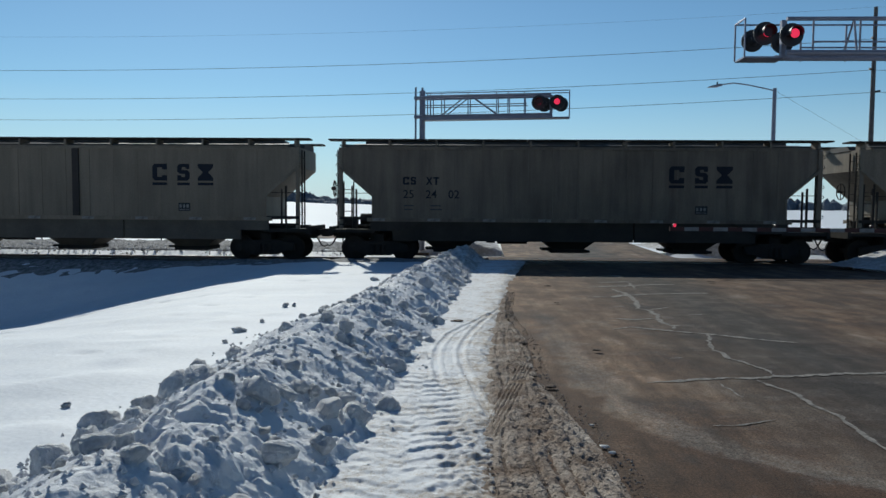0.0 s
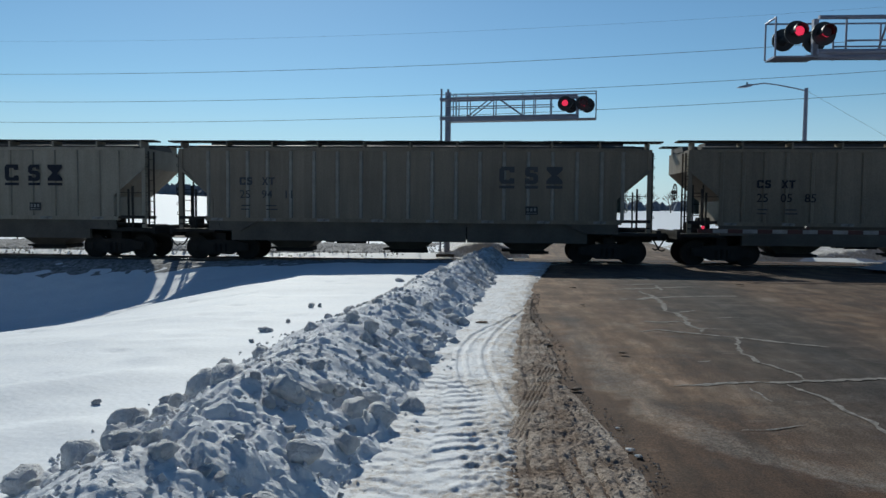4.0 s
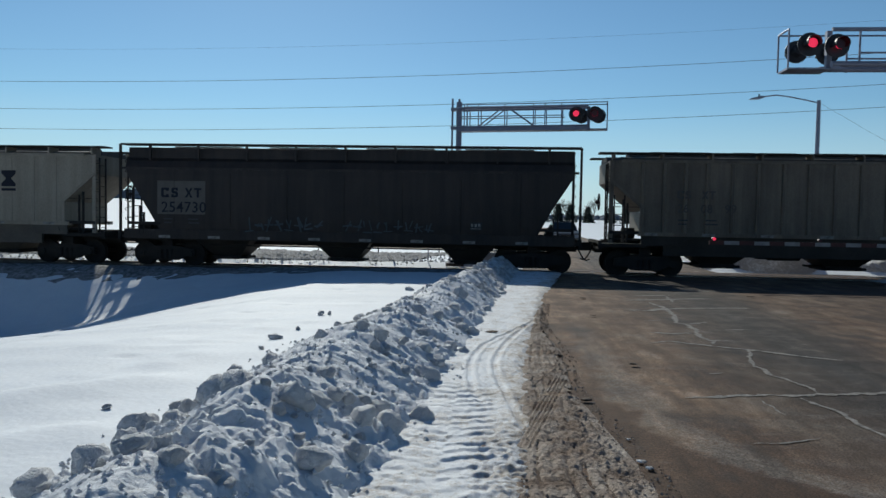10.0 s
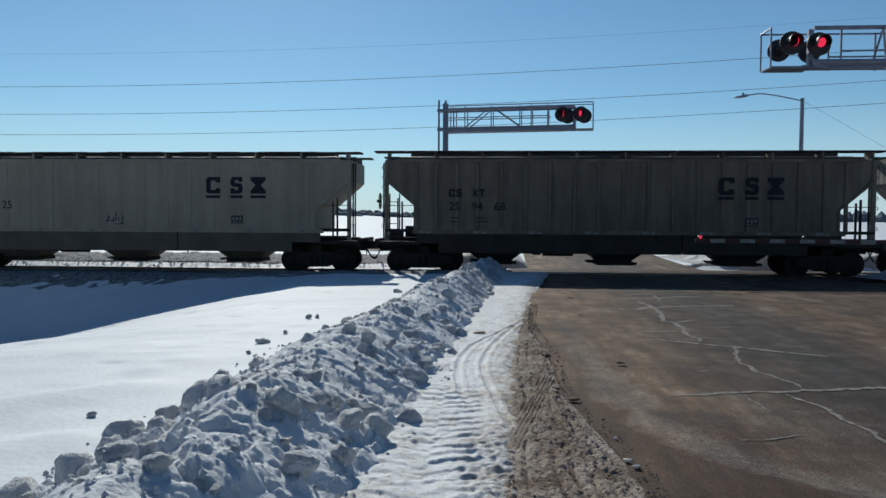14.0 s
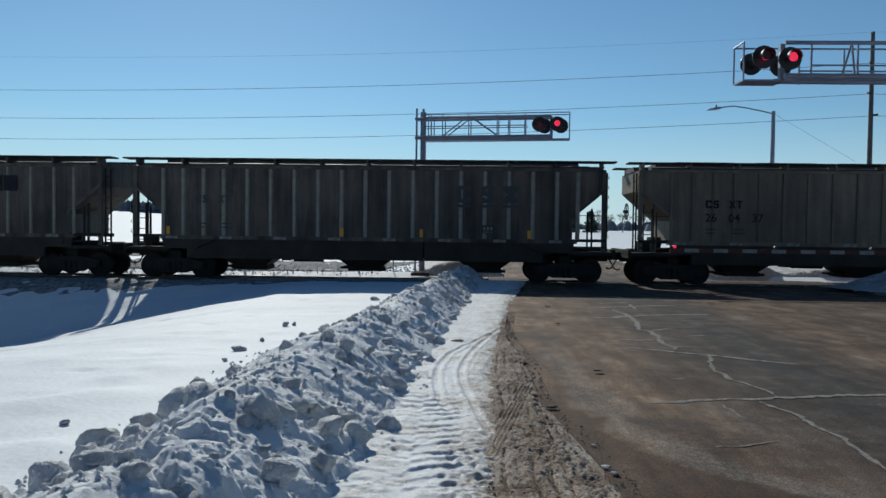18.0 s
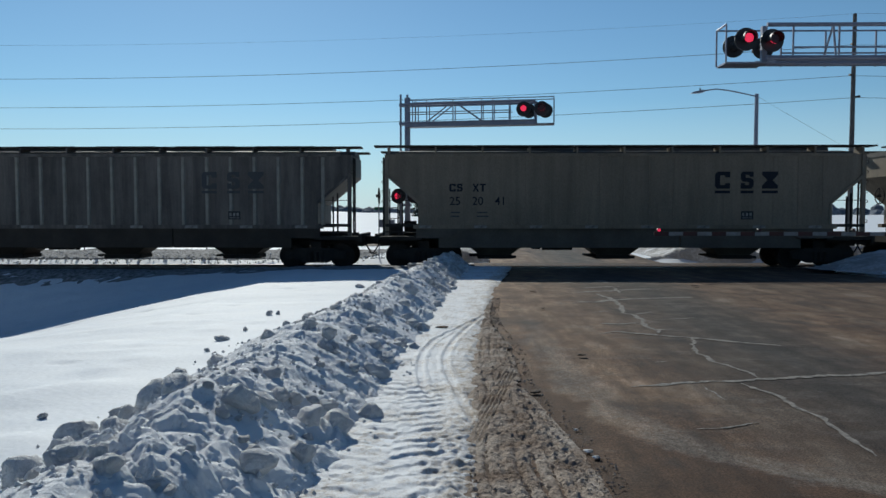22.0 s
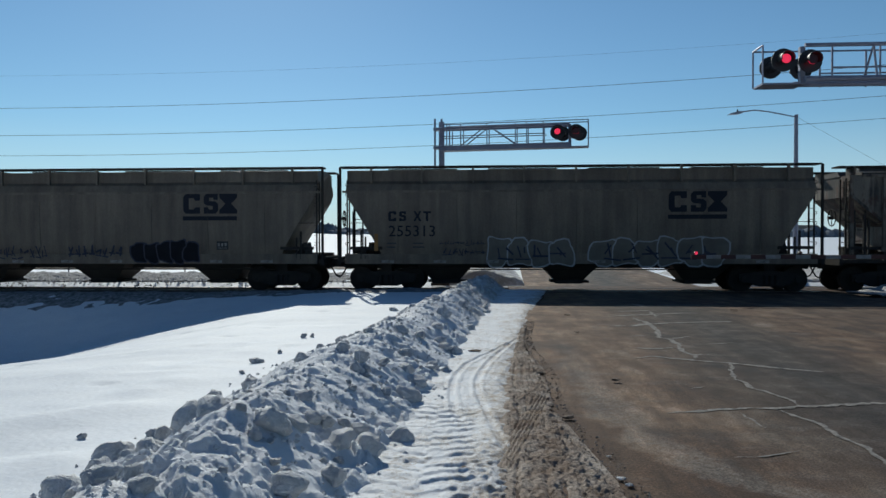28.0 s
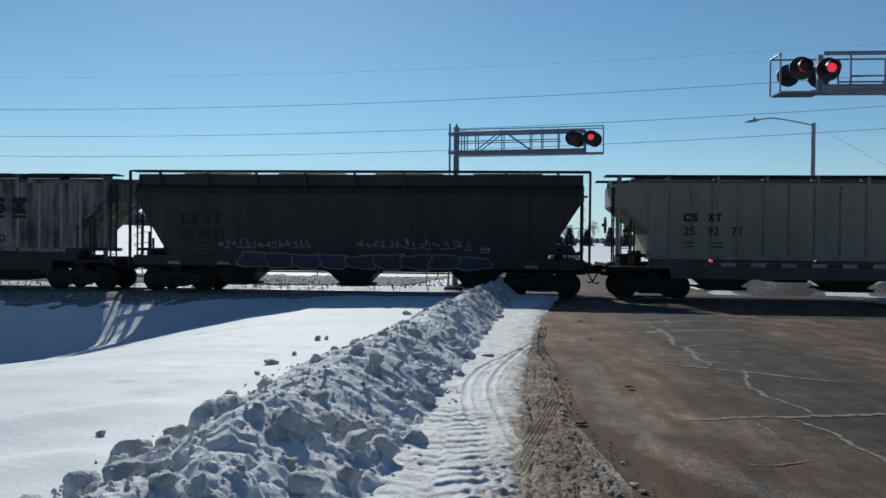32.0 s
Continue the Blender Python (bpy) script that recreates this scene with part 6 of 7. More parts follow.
def gravel_height(x, y):
    a, b = road_left(y), gravel_right(y)
    u = (x - a) / max(0.05, b - a)
    n = 0.02 * noise.noise(Vector((x * 6, y * 6, 2))) + 0.018 * noise.noise(Vector((x * 19, y * 19, 2))) + 0.013 * noise.noise(Vector((x * 42, y * 42, 2)))
    n += 0.016 * max(0.0, noise.noise(Vector((x * 28, y * 28, 5))) - 0.15) * 3 * smooth01(0.35, 0.7, u)
    # a ribbed tyre track slanting across, and long ruts beside it
    s = x - (0.215 + 0.205 * (y - 5.67))
    if abs(s) < 0.095 and 5.2 < y < 8.3:
        k = smooth01(5.2, 5.6, y) * (1 - smooth01(7.6, 8.3, y))
        n = n * (1 - 0.75 * k) + k * (0.012 * math.tanh(2 * math.sin(6.283 * s / 0.038)) - 0.008)
    else:
        q = x - 0.1 * math.sin(0.5 * y) - 0.04 * y + 0.03 * noise.noise(Vector((x * 2, y * 1.5, 0)))
        k = smooth01(-0.1, 0.3, noise.noise(Vector((x * 2.2, y * 0.5, 6))))
        n = n * (1 - 0.4 * k) - 0.026 * k * max(0.0, math.sin(6.283 * q / 0.11))
    edge = smooth01(-0.1, 0.15, u) * (1 - smooth01(0.8, 1.0, u))
    return 0.006 + (0.018 + n) * edge - 0.03 * (1 - smooth01(0, 0.03, 1 - u))


sheet("gravel_shoulder", GRAVEL, "muddy gravel shoulder with tyre ruts", "gravel", lambda y: (road_left(y) - 0.3, max(road_left(y) + 0.1, gravel_right(y) + 3.5 * edge_wobble(y + 40))), graded(2.2, 14, 0.014, 0.0028), 84, gravel_height)


def road_debris():
    rnd = random.Random(5)
    verts, faces = [], []
    for i in range(2200):
        y = 3.0 + 12 * rnd.random() ** 1.8
        x = road_left(y) + (gravel_right(y) + 0.12 - road_left(y)) * rnd.random() ** 0.8
        r = rnd.choice((0.005, 0.006, 0.008, 0.01, 0.014)) * rnd.uniform(0.8, 1.2)
        n = len(verts)
        for dx, dy, dz in ((1, 0, 0), (-1, 0.2, 0), (0.1, 1, 0), (-0.1, -1, 0), (0, 0, 1), (0, 0, -1)):
            verts.append((x + dx * r * rnd.uniform(0.7, 1.3), y + dy * r * rnd.uniform(0.7, 1.3), 0.02 + dz * r * rnd.uniform(0.5, 1.0)))
        faces += [(n + p, n + q, n + s) for p, q, s in ((0, 2, 4), (2, 1, 4), (1, 3, 4), (3, 0, 4), (2, 0, 5), (1, 2, 5), (3, 1, 5), (0, 3, 5))]
    me = bpy.data.meshes.new("pebbles")
    me.from_pydata(verts, [], faces)
    me.materials.append(GRAVEL)
    tagged(new("pebbles", me), "small stones and dirt crumbs on the shoulder", "gravel", kind="stuff")
    for i, (x, y, r, mat, lab) in enumerate(((0.84, 6.98, 0.05, MUD, "dark clod of mud on the road"), (1.03, 5.23, 0.035, PACKED, "dirty ice lump on the road"), (1.06, 5.1, 0.03, PACKED, "dirty ice lump on the road"),
                                            (1.03, 5.77, 0.02, PACKED, "dirty ice lump on the road"), (1.71, 13.3, 0.06, MUD, "dark clod of mud on the road"), (1.85, 16.25, 0.07, MUD, "dark clod of mud on the road"),
                                            (5.93, 17.49, 0.09, MUD, "dark clod of mud on the road"), (1.62, 8.84, 0.06, MUD, "dark clod of mud on the road"), (-0.13, 10.97, 0.09, MUD, "dirty slush lump on packed snow"))):
        ob = new("road_clod", CHUNKS[i % 8].copy())
        ob.data.materials.clear()
        ob.data.materials.append(mat)
        ob.location = (x, y, 0.012 + r * 0.3)
        ob.scale = (r * 1.1, r * 0.8, r * 0.4 if r < 0.055 else r * 0.2)
        tagged(ob, lab, "clod", "clods on the road")


road_debris()


def cracks():
    """Salt-whitened cracks in the asphalt, each a thin uneven ribbon."""
    rnd = random.Random(9)
    runs = [(((4.0, 20.05), (4.1, 19.42), (4.07, 18.82)), 0.07), (((2.74, 18.96), (4.23, 19.13), (5.83, 19.62)), 0.05), (((2.77, 16.17), (3.74, 16.6), (4.39, 16.91), (4.95, 17.09)), 0.06), (((3.9, 17.33), (3.83, 16.61), (3.78, 16.06)), 0.03),
            (((3.16, 17.25), (4.1, 17.6)), 0.045), (((3.24, 15.9), (3.33, 15.02), (3.35, 14.49), (3.09, 12.79), (3.2, 12.66), (3.12, 11.58), (3.08, 10.57)), 0.042), (((2.43, 14.48), (2.87, 14.44), (3.46, 14.86), (5.14, 15.31)), 0.06),
            (((2.53, 12.95), (2.9, 13.06)), 0.03), (((3.2, 12.66), (3.65, 12.99)), 0.05), (((2.29, 11.49), (2.64, 11.47), (3.14, 11.64)), 0.045), (((2.99, 11.01), (3.5, 10.96)), 0.03)]
    runs += [(((2.17, 10.53), (2.46, 10.71), (2.76, 10.59), (3.38, 10.27), (4.12, 9.82), (4.44, 9.65)), 0.05), (((3.7, 12.12), (4.15, 12.23)), 0.03), (((3.44, 10.23), (3.25, 9.58), (3.13, 9.09), (3.18, 8.4), (3.31, 8.01), (3.3, 7.7)), 0.034),
             (((2.88, 9.06), (3.08, 9.05)), 0.02), (((2.43, 8.55), (2.62, 8.63)), 0.03), (((1.85, 7.3), (2.35, 7.44), (3.12, 7.56), (4.21, 7.83), (6.0, 8.25)), 0.05), (((2.56, 7.37), (2.56, 7.16), (2.63, 6.75)), 0.022),
             (((3.04, 7.45), (3.14, 6.96), (3.16, 6.57), (3.17, 5.87), (3.1, 5.2)), 0.036), (((2.02, 5.82), (2.26, 5.87), (2.62, 6.01)), 0.02)]
    for k, (pts, w) in enumerate(runs):
        line = []
        for (xa, ya), (xb, yb) in zip(pts, pts[1:]):
            n = max(4, int(math.hypot(xb - xa, yb - ya) / 0.06))
            for i in range(n):
                f = i / n
                line.append((xa + (xb - xa) * f, ya + (yb - ya) * f))
        line.append(pts[-1])
        bm = bmesh.new()
        prev = None
        for i, (x, y) in enumerate(line):
            j = 0.07 * noise.noise(Vector((x * 3, y * 3, k))) + 0.035 * noise.noise(Vector((x * 9, y * 9, k))) + 0.012 * noise.noise(Vector((x * 30, y * 30, k)))
            ww = (0.5 + 0.068 * y) * w * (0.25 + 0.9 * rnd.random()) * min(1, 0.25 + 0.2 * min(i, len(line) - 1 - i))
            dx, dy = pts[-1][0] - pts[0][0], pts[-1][1] - pts[0][1]
            l = math.hypot(dx, dy)
            nx, ny = -dy / l, dx / l
            cur = [bm.verts.new((x + nx * (j + s * ww), y + ny * (j + s * ww), road_height(x, y) + 0.006)) for s in (-1, 1)]
            if prev:
                bm.faces.new((prev[0], prev[1], cur[1], cur[0]))
            prev = cur
        for f in bm.faces:
            f.normal_update()
            if f.normal.z < 0:
                f.normal_flip()
        tagged(new("road_crack", mesh_of(bm, "road_crack", SALT)), "salt-whitened crack in the asphalt", "crack", "cracks in the road", "structure")


cracks()


def frozen_clods():
    """Clods and stubble tufts past the track, half in snow."""
    rnd = random.Random(31)
    for name, mat, count, lo, hi, label in (("stubble_clods", STUBBLE, 9000, 0.02, 0.055, "dark frozen clods and stubble tufts past the track"), ("snow_crumbs", CHUNK, 3000, 0.02, 0.06, "snow crumbs among the stubble past the track")):
        verts, faces = [], []
        for i in range(count):
            y = 29.8 + 13 * rnd.random() ** 1.4
            x = rnd.uniform(-26, -1.0 - 0.12 * (y - 30))
            if noise.noise(Vector((x * 0.25, y * 0.25, 4))) < -0.25 or x > -6 - 4 * rnd.random() and rnd.random() < 0.75:
                continue
            r = rnd.uniform(lo, hi)
            z = max(height(x, y), -0.67 if y < 30.6 else -9) + r * 0.5
            n = len(verts)
            for dx, dy, dz in ((1, 0, 0), (-1, 0.2, 0), (0.1, 1, 0), (-0.1, -1, 0), (0, 0, 1.4), (0, 0, -1)):
                verts.append((x + dx * r * rnd.uniform(0.6, 1.4), y + dy * r * rnd.uniform(0.7, 1.3), z + dz * r * rnd.uniform(0.5, 1.2)))
            faces += [(n + p, n + q, n + s) for p, q, s in ((0, 2, 4), (2, 1, 4), (1, 3, 4), (3, 0, 4), (2, 0, 5), (1, 2, 5), (3, 1, 5), (0, 3, 5))]
        me = bpy.data.meshes.new(name)
        me.from_pydata(verts, [], faces)
        me.materials.append(mat)
        tagged(new(name, me), label, "ground", kind="stuff")


frozen_clods()


# ---- crossing signals ----
BULBS = []


def flasher(sig, x, y, z, side, r, lit=True):
    """One round lamp: backing disc, hood, and a bulb that turns its lit face forward; side 0 left, 1 right."""
    lamp = shared(("backing", r, lit), "backing_disc", lambda bm: (tube(bm, (0, 0, 0), (0, 0.03, 0), r, 24), tube(bm, (0, 0.03, 0), (0, 0.22, 0), r * 0.5, 14, r * 0.35)), BLACK, sig, (x, y, z), turn=0 if lit else 180)

    def hood(bm):
        n, ro, ri = 14, r * 0.58, r * 0.53
        ring = []
        for i in range(n + 1):
            a = radians(-20 + 220 * i / n)
            c, s = math.cos(a), math.sin(a)
            ring.append([bm.verts.new((q * c, yy, q * s)) for q, yy in ((ro, 0), (ro, -0.3), (ri, -0.3), (ri, 0))])
        for a, b in zip(ring, ring[1:]):
            for i in range(4):
                bm.faces.new((a[i], b[i], b[(i + 1) % 4], a[(i + 1) % 4]))
    shared(("hood", r), "hood", hood, BLACK, lamp)
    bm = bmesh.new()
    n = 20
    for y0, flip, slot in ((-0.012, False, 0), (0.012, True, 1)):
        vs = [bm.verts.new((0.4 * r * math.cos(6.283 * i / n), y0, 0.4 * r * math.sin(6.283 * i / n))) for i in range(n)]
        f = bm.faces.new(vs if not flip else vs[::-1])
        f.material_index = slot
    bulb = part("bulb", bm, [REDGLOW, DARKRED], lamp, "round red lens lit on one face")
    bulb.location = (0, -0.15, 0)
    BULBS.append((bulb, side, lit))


def cantilever(label, x_mast, x_tip, y, z_foot, zs, stations, lamps, r, slim=1.0, turn=0.0, single=False):
    """A signal bridge on one mast; zs: heights of handrail, top chord, middle rail, bottom chord, walkway."""
    sig = empty("cantilever_signal", label, "signal", (x_mast, y, 0), turn, "crossing signals")
    rail, top, mid, bot, deck = zs
    s = 1 if x_tip > x_mast else -1
    ln = abs(x_tip - x_mast)
    end = ln * 0.88
    part("mast", tube(bmesh.new(), (0, 0, z_foot), (0, 0, rail + 0.16), 0.125, 14), ALU, sig, "galvanised round mast")
    part("mast_cap", tube(bmesh.new(), (0, 0, rail + 0.16), (0, 0, rail + 0.3), 0.05, 8), ALU, sig)
    part("slim_pole", tube(bmesh.new(), (-0.3 * s, 0, z_foot), (-0.3 * s, 0, rail + 0.32), 0.045, 8), ALU, sig)
    for z in (top, bot, 3.4, 2.2):
        part("clamp", box(bmesh.new(), -0.34, 0.16, -0.16, 0.16, z - 0.06, z + 0.06), ALU, sig)
    part("foundation", box(bmesh.new(), -0.4, 0.4, -0.4, 0.4, z_foot - 0.4, z_foot + 0.12), TIE, sig, "square mast foundation")
    for yy in (-0.32, 0.32):
        for z, rr, e in ((top, 0.05, end), (bot, 0.07 if single else 0.05, end), (mid, 0.022, ln * (0.8 if single else 0.72))):
            if single and z == top and yy > 0:
                continue
            part("chord", tube(bmesh.new(), (0, yy, z), (s * e, yy, z), rr, 8), ALU, sig)
        if not single or yy > 0:
            part("handrail", tube(bmesh.new(), (s * 0.2, yy, rail), (s * ln, yy, rail), 0.022, 6), ALU, sig)
        for st in stations:
            part("upright", tube(bmesh.new(), (s * st, yy, deck), (s * st, yy, rail), 0.024, 6), ALU, sig)
        for a, b in ((0.14, 0.31), (0.53, 0.35)):
            part("diagonal", tube(bmesh.new(), (s * ln * a, yy, bot), (s * ln * b, yy, top), 0.026, 6), ALU, sig)
        part("end_post", tube(bmesh.new(), (s * ln, yy, deck), (s * ln, yy, rail), 0.022, 6), ALU, sig)
    part("deck", box(bmesh.new(), *sorted((s * end if single else 0.0, s * ln)), -0.3, 0.3, deck - 0.04, deck), ALU, sig, "grated walkway")
    part("kick_plate", box(bmesh.new(), *sorted((s * end * 0.97 if single else 0.0, s * end)), -0.35, -0.33, deck - 0.05, deck + 0.2 * slim), ALU, sig)
    part("end_rail", tube(bmesh.new(), (s * ln, -0.32, rail), (s * ln, 0.32, rail), 0.022, 6), ALU, sig)
    part("hanger", box(bmesh.new(), s * end - 0.06, s * end + 0.06, -0.2, -0.08, deck, top), ALU, sig)
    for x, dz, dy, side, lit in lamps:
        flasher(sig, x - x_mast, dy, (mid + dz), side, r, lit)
    return sig


FAR = cantilever("galvanised cantilever signal beyond the track with red flashers", -1.94, 4.37, 31.5, -0.3, (6.68, 6.53, 6.17, 5.72, 5.6), (0.3, 0.42, 0.92, 2.06, 3.28, 3.76, 4.45),
                 ((3.12, 0.02, -0.4, 0, True), (3.87, 0.02, -0.4, 1, True), (3.3, 0.04, 0.42, 0, False), (4.0, 0.04, 0.42, 1, False)), 0.31, 0.5, -9.0)
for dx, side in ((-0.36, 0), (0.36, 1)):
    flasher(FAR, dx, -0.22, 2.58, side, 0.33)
part("cross_arm", tube(bmesh.new(), (-0.5, -0.1, 2.58), (0.5, -0.1, 2.58), 0.04, 8), ALU, FAR)
part("junction_box", box(bmesh.new(), -1.22, -0.62, -0.2, 0.2, 1.22, 1.56), ALU, FAR, "grey steel junction box")
part("box_arm", box(bmesh.new(), -0.64, 0.0, -0.04, 0.04, 1.3, 1.4), ALU, FAR)
part("junction_box", box(bmesh.new(), 0.14, 0.4, -0.15, 0.15, 0.9, 1.2), ALU, FAR)
for a in (45, -45):
    b = part("crossbuck_board", box(bmesh.new(), -0.6, 0.6, -0.02, 0.0, -0.11, 0.11), WHITE, FAR, "white crossing board with dark bars")
    b.location, b.rotation_euler = (0.1, -0.17 - 0.004 * (a > 0), 4.1), (0, radians(a), 0)
    for x in (-0.35, 0.0, 0.3):
        p = part("board_bar", box(bmesh.new(), x - 0.12, x + 0.12, -0.026, -0.02, -0.06, 0.06), BLACK, b)
NEAR = cantilever("galvanised cantilever signal over the road with red flashers", 14.8, 6.64, 18.0, -0.1, (6.35, 6.34, 5.8, 5.54, 5.46), (1.2, 2.6, 4.2, 5.45, 6.55),
                  ((7.05, 0.15, -0.5, 0, True), (7.67, 0.12, -0.5, 1, True), (7.13, 0.2, 0.5, 0, False), (7.87, 0.16, 0.5, 1, False)), 0.275, 0.25, single=True)
for k in (5.6, 2.9):
    for yy in (-0.32, 0.32):
        part("brace", tube(bmesh.new(), (-k, -0.32, 6.32), (-k + 0.08, yy, 5.6), 0.026, 6), ALU, NEAR)


def crossing_gate():
    """A lowered barrier arm in red and white bands, on its counterweighted post beside the road."""
    ob = empty("crossing_gate", "lowered striped barrier arm with small red lamps", "crossing gate", (14.2, 20.6, 0))
    part("post", tube(bmesh.new(), (0, 0, -0.6), (0, 0, 1.75), 0.07, 10), ALU, ob)
    part("drive_box", box(bmesh.new(), -0.25, 0.25, 0.05, 0.5, 0.85, 1.55), ALU, ob, "grey steel drive box")
    part("counterweight", box(bmesh.new(), 0.35, 1.1, -0.12, 0.02, 0.95, 1.4), BLACK, ob)
    arm = part("arm", box(bmesh.new(), -8.42, 0.35, -0.06, -0.015, 1.165, 1.27), GATEWHITE, ob, "striped barrier arm")
    for i in range(11):
        x = -8.424 + 0.813 * i
        shared("gate_band", "red_band", lambda bm: box(bm, 0, 0.4065, -0.064, -0.011, 1.161, 1.274), GATERED, arm, (x, 0, 0))
    for x, lit in ((-8.3, True), (-5.46, False), (-2.8, False)):
        lamp = shared(("gate_lamp", lit), "arm_lamp", lambda bm: (tube(bm, (0, -0.09, 1.325), (0, 0.01, 1.325), 0.05, 12), box(bm, -0.03, 0.03, -0.05, -0.02, 1.26, 1.3)), BLACK, arm, (x, 0, 0))
        shared(("gate_lens", lit), "lens", lambda bm: tube(bm, (0, -0.1, 1.325), (0, -0.085, 1.325), 0.045, 12), REDGLOW if lit else DARKRED, lamp, label="small red lens")


crossing_gate()


def street_name_sign():
    ob = empty("street_sign", "thin street name blade on a slender steel post", "sign", (-3.2, 31.5, 0))
    part("post", tube(bmesh.new(), (0, 0, -0.6), (0, 0, 2.3), 0.025, 8), ALU, ob)
    part("blade", box(bmesh.new(), -0.2, 0.17, -0.012, 0.012, 1.98, 2.1), SIGNGREEN, ob, "dark green name blade")


street_name_sign()


# ---- street lamp, poles and wires ----
def street_lamp():
    ob = empty("street_lamp", "tall galvanised street lamp with a curved arm", "street lamp", (16.72, 40, 0))
    part("pole", tube(bmesh.new(), (0, 0, -0.4), (0, 0, 8.4), 0.14, 12, 0.1), ALU, ob)
    part("arm", path_tube(bmesh.new(), [(0, 0, 8.26), (-0.7, 0, 8.42), (-1.5, 0, 8.58), (-2.2, 0, 8.67), (-2.9, 0, 8.58)], 0.035, 8), ALU, ob)
    bm = bmesh.new()
    prism(bm, [(-2.85, 8.6), (-3.0, 8.62), (-3.5, 8.5), (-3.62, 8.43), (-3.1, 8.45), (-2.85, 8.52)], -0.14, 0.14)
    hd = part("lamp_head", bm, ALU, ob)
    part("photocell", tube(bmesh.new(), (-3.1, 0, 8.6), (-3.1, 0, 8.72), 0.04, 8), BLACK, hd)


street_lamp()
POLES = ((24.7, 45.0), (-59.0, 55.3), (108.0, 35.0))
HANGS = ((0.0, 14.1, 15.25), (-0.1, 12.2, 12.6), (-0.14, 10.33, 10.46), (0.2, 9.0, 8.85))     # offset, height at the nearer pole, height at the farther ones


def utility_pole(x, y):
    ob = empty("utility_pole", "tall weathered wooden utility pole with insulators", "utility pole", (x, y, 0), group="utility poles")
    part("pole", tube(bmesh.new(), (0, 0, -0.8), (0, 0, 14.1), 0.17, 12, 0.11), POLEWOOD, ob)
    for dx, z, z2 in HANGS[1:]:
        part("insulator", tube(bmesh.new(), (0, 0, z), (dx * 2, -0.05, z + 0.06), 0.05, 8, 0.08), BLACK, ob)


for p in POLES:
    utility_pole(*p)


def wires():
    for dx, z, z2 in HANGS:
        for (xa, ya), (xb, yb) in ((POLES[1], POLES[0]), (POLES[0], POLES[2])):
            bm = bmesh.new()
            n = 24
            pts = []
            for i in range(n + 1):
                f = i / n
                X = xa + (xb - xa) * f
                lift = z2 + (z - z2) * (f if xa < 0 else 1 - f)
                pts.append((X + dx, ya + (yb - ya) * f, lift + 0.00059 * (X - xa) * (X - xb)))
            path_tube(bm, pts, 0.015 if z < 13 else 0.005, 5)
            tagged(new("overhead_wire", mesh_of(bm, "overhead_wire", WIRE)), "thin dark overhead wire hanging between poles", "wire", "overhead wires")
    bm = bmesh.new()
    path_tube(bm, [(16.7 + 8 * f, 40 + 5 * f, 8.3 - 2.6 * f) for f in span(0, 1, 8)], 0.007, 4)
    tagged(new("guy_wire", mesh_of(bm, "guy_wire", WIRE)), "thin guy wire sloping down from the street lamp", "wire")


wires()


# ---- beyond the crossing: signs, a waiting car, trees ----
def stop_sign():
    ob = empty("stop_sign", "red octagonal stop sign on a steel post", "sign", (13.85, 40, 0))
    part("post", box(bmesh.new(), -0.03, 0.03, 0, 0.04, -0.4, 2.6), ALU, ob)
    bm = bmesh.new()
    prism(bm, [(0.38 / math.cos(radians(22.5)) * math.cos(radians(22.5 + 45 * i)), 2.25 + 0.38 / math.cos(radians(22.5)) * math.sin(radians(22.5 + 45 * i))) for i in range(8)], -0.012, 0)
    fc = part("sign_face", bm, SIGNRED, ob, "red octagon with white letters")
    writing("STOP", 0.34, WHITE, fc, (-0.34, -0.014, 2.13), "lettering", bold=0.008, wide=0.8)


def route_signs():
    ob = empty("route_sign", "grey-backed road sign panels on two posts", "sign", (15.7, 42, 0))
    for x in (-0.5, 0.5):
        part("post", box(bmesh.new(), x - 0.04, x + 0.04, 0, 0.05, -0.4, 3.0), ALU, ob)
    for z0, z1 in ((2.35, 2.95), (1.62, 2.28)):
        p = part("panel", box(bmesh.new(), -0.75, 0.75, -0.02, 0, z0, z1), ALU, ob)
        for x in (-0.45, 0.2):
            part("panel_bar", box(bmesh.new(), x, x + 0.3, -0.024, -0.02, (z0 + z1) / 2 - 0.09, (z0 + z1) / 2 + 0.09), BLACK, p)


CARPAINT = material("charcoal_car_paint", (0.05, 0.05, 0.055), 0.35, spots=(0.075, 0.07, 0.066), scale=3)
GLASS = material("dark_window_glass", (0.03, 0.035, 0.04), 0.08)
CHROME = material("chrome", (0.6, 0.6, 0.62), 0.2, 0.9)
LAMPGLASS = material("headlamp_glass", (0.7, 0.7, 0.68), 0.15)
TYRE = material("tyre_rubber", (0.02, 0.02, 0.02), 0.8)


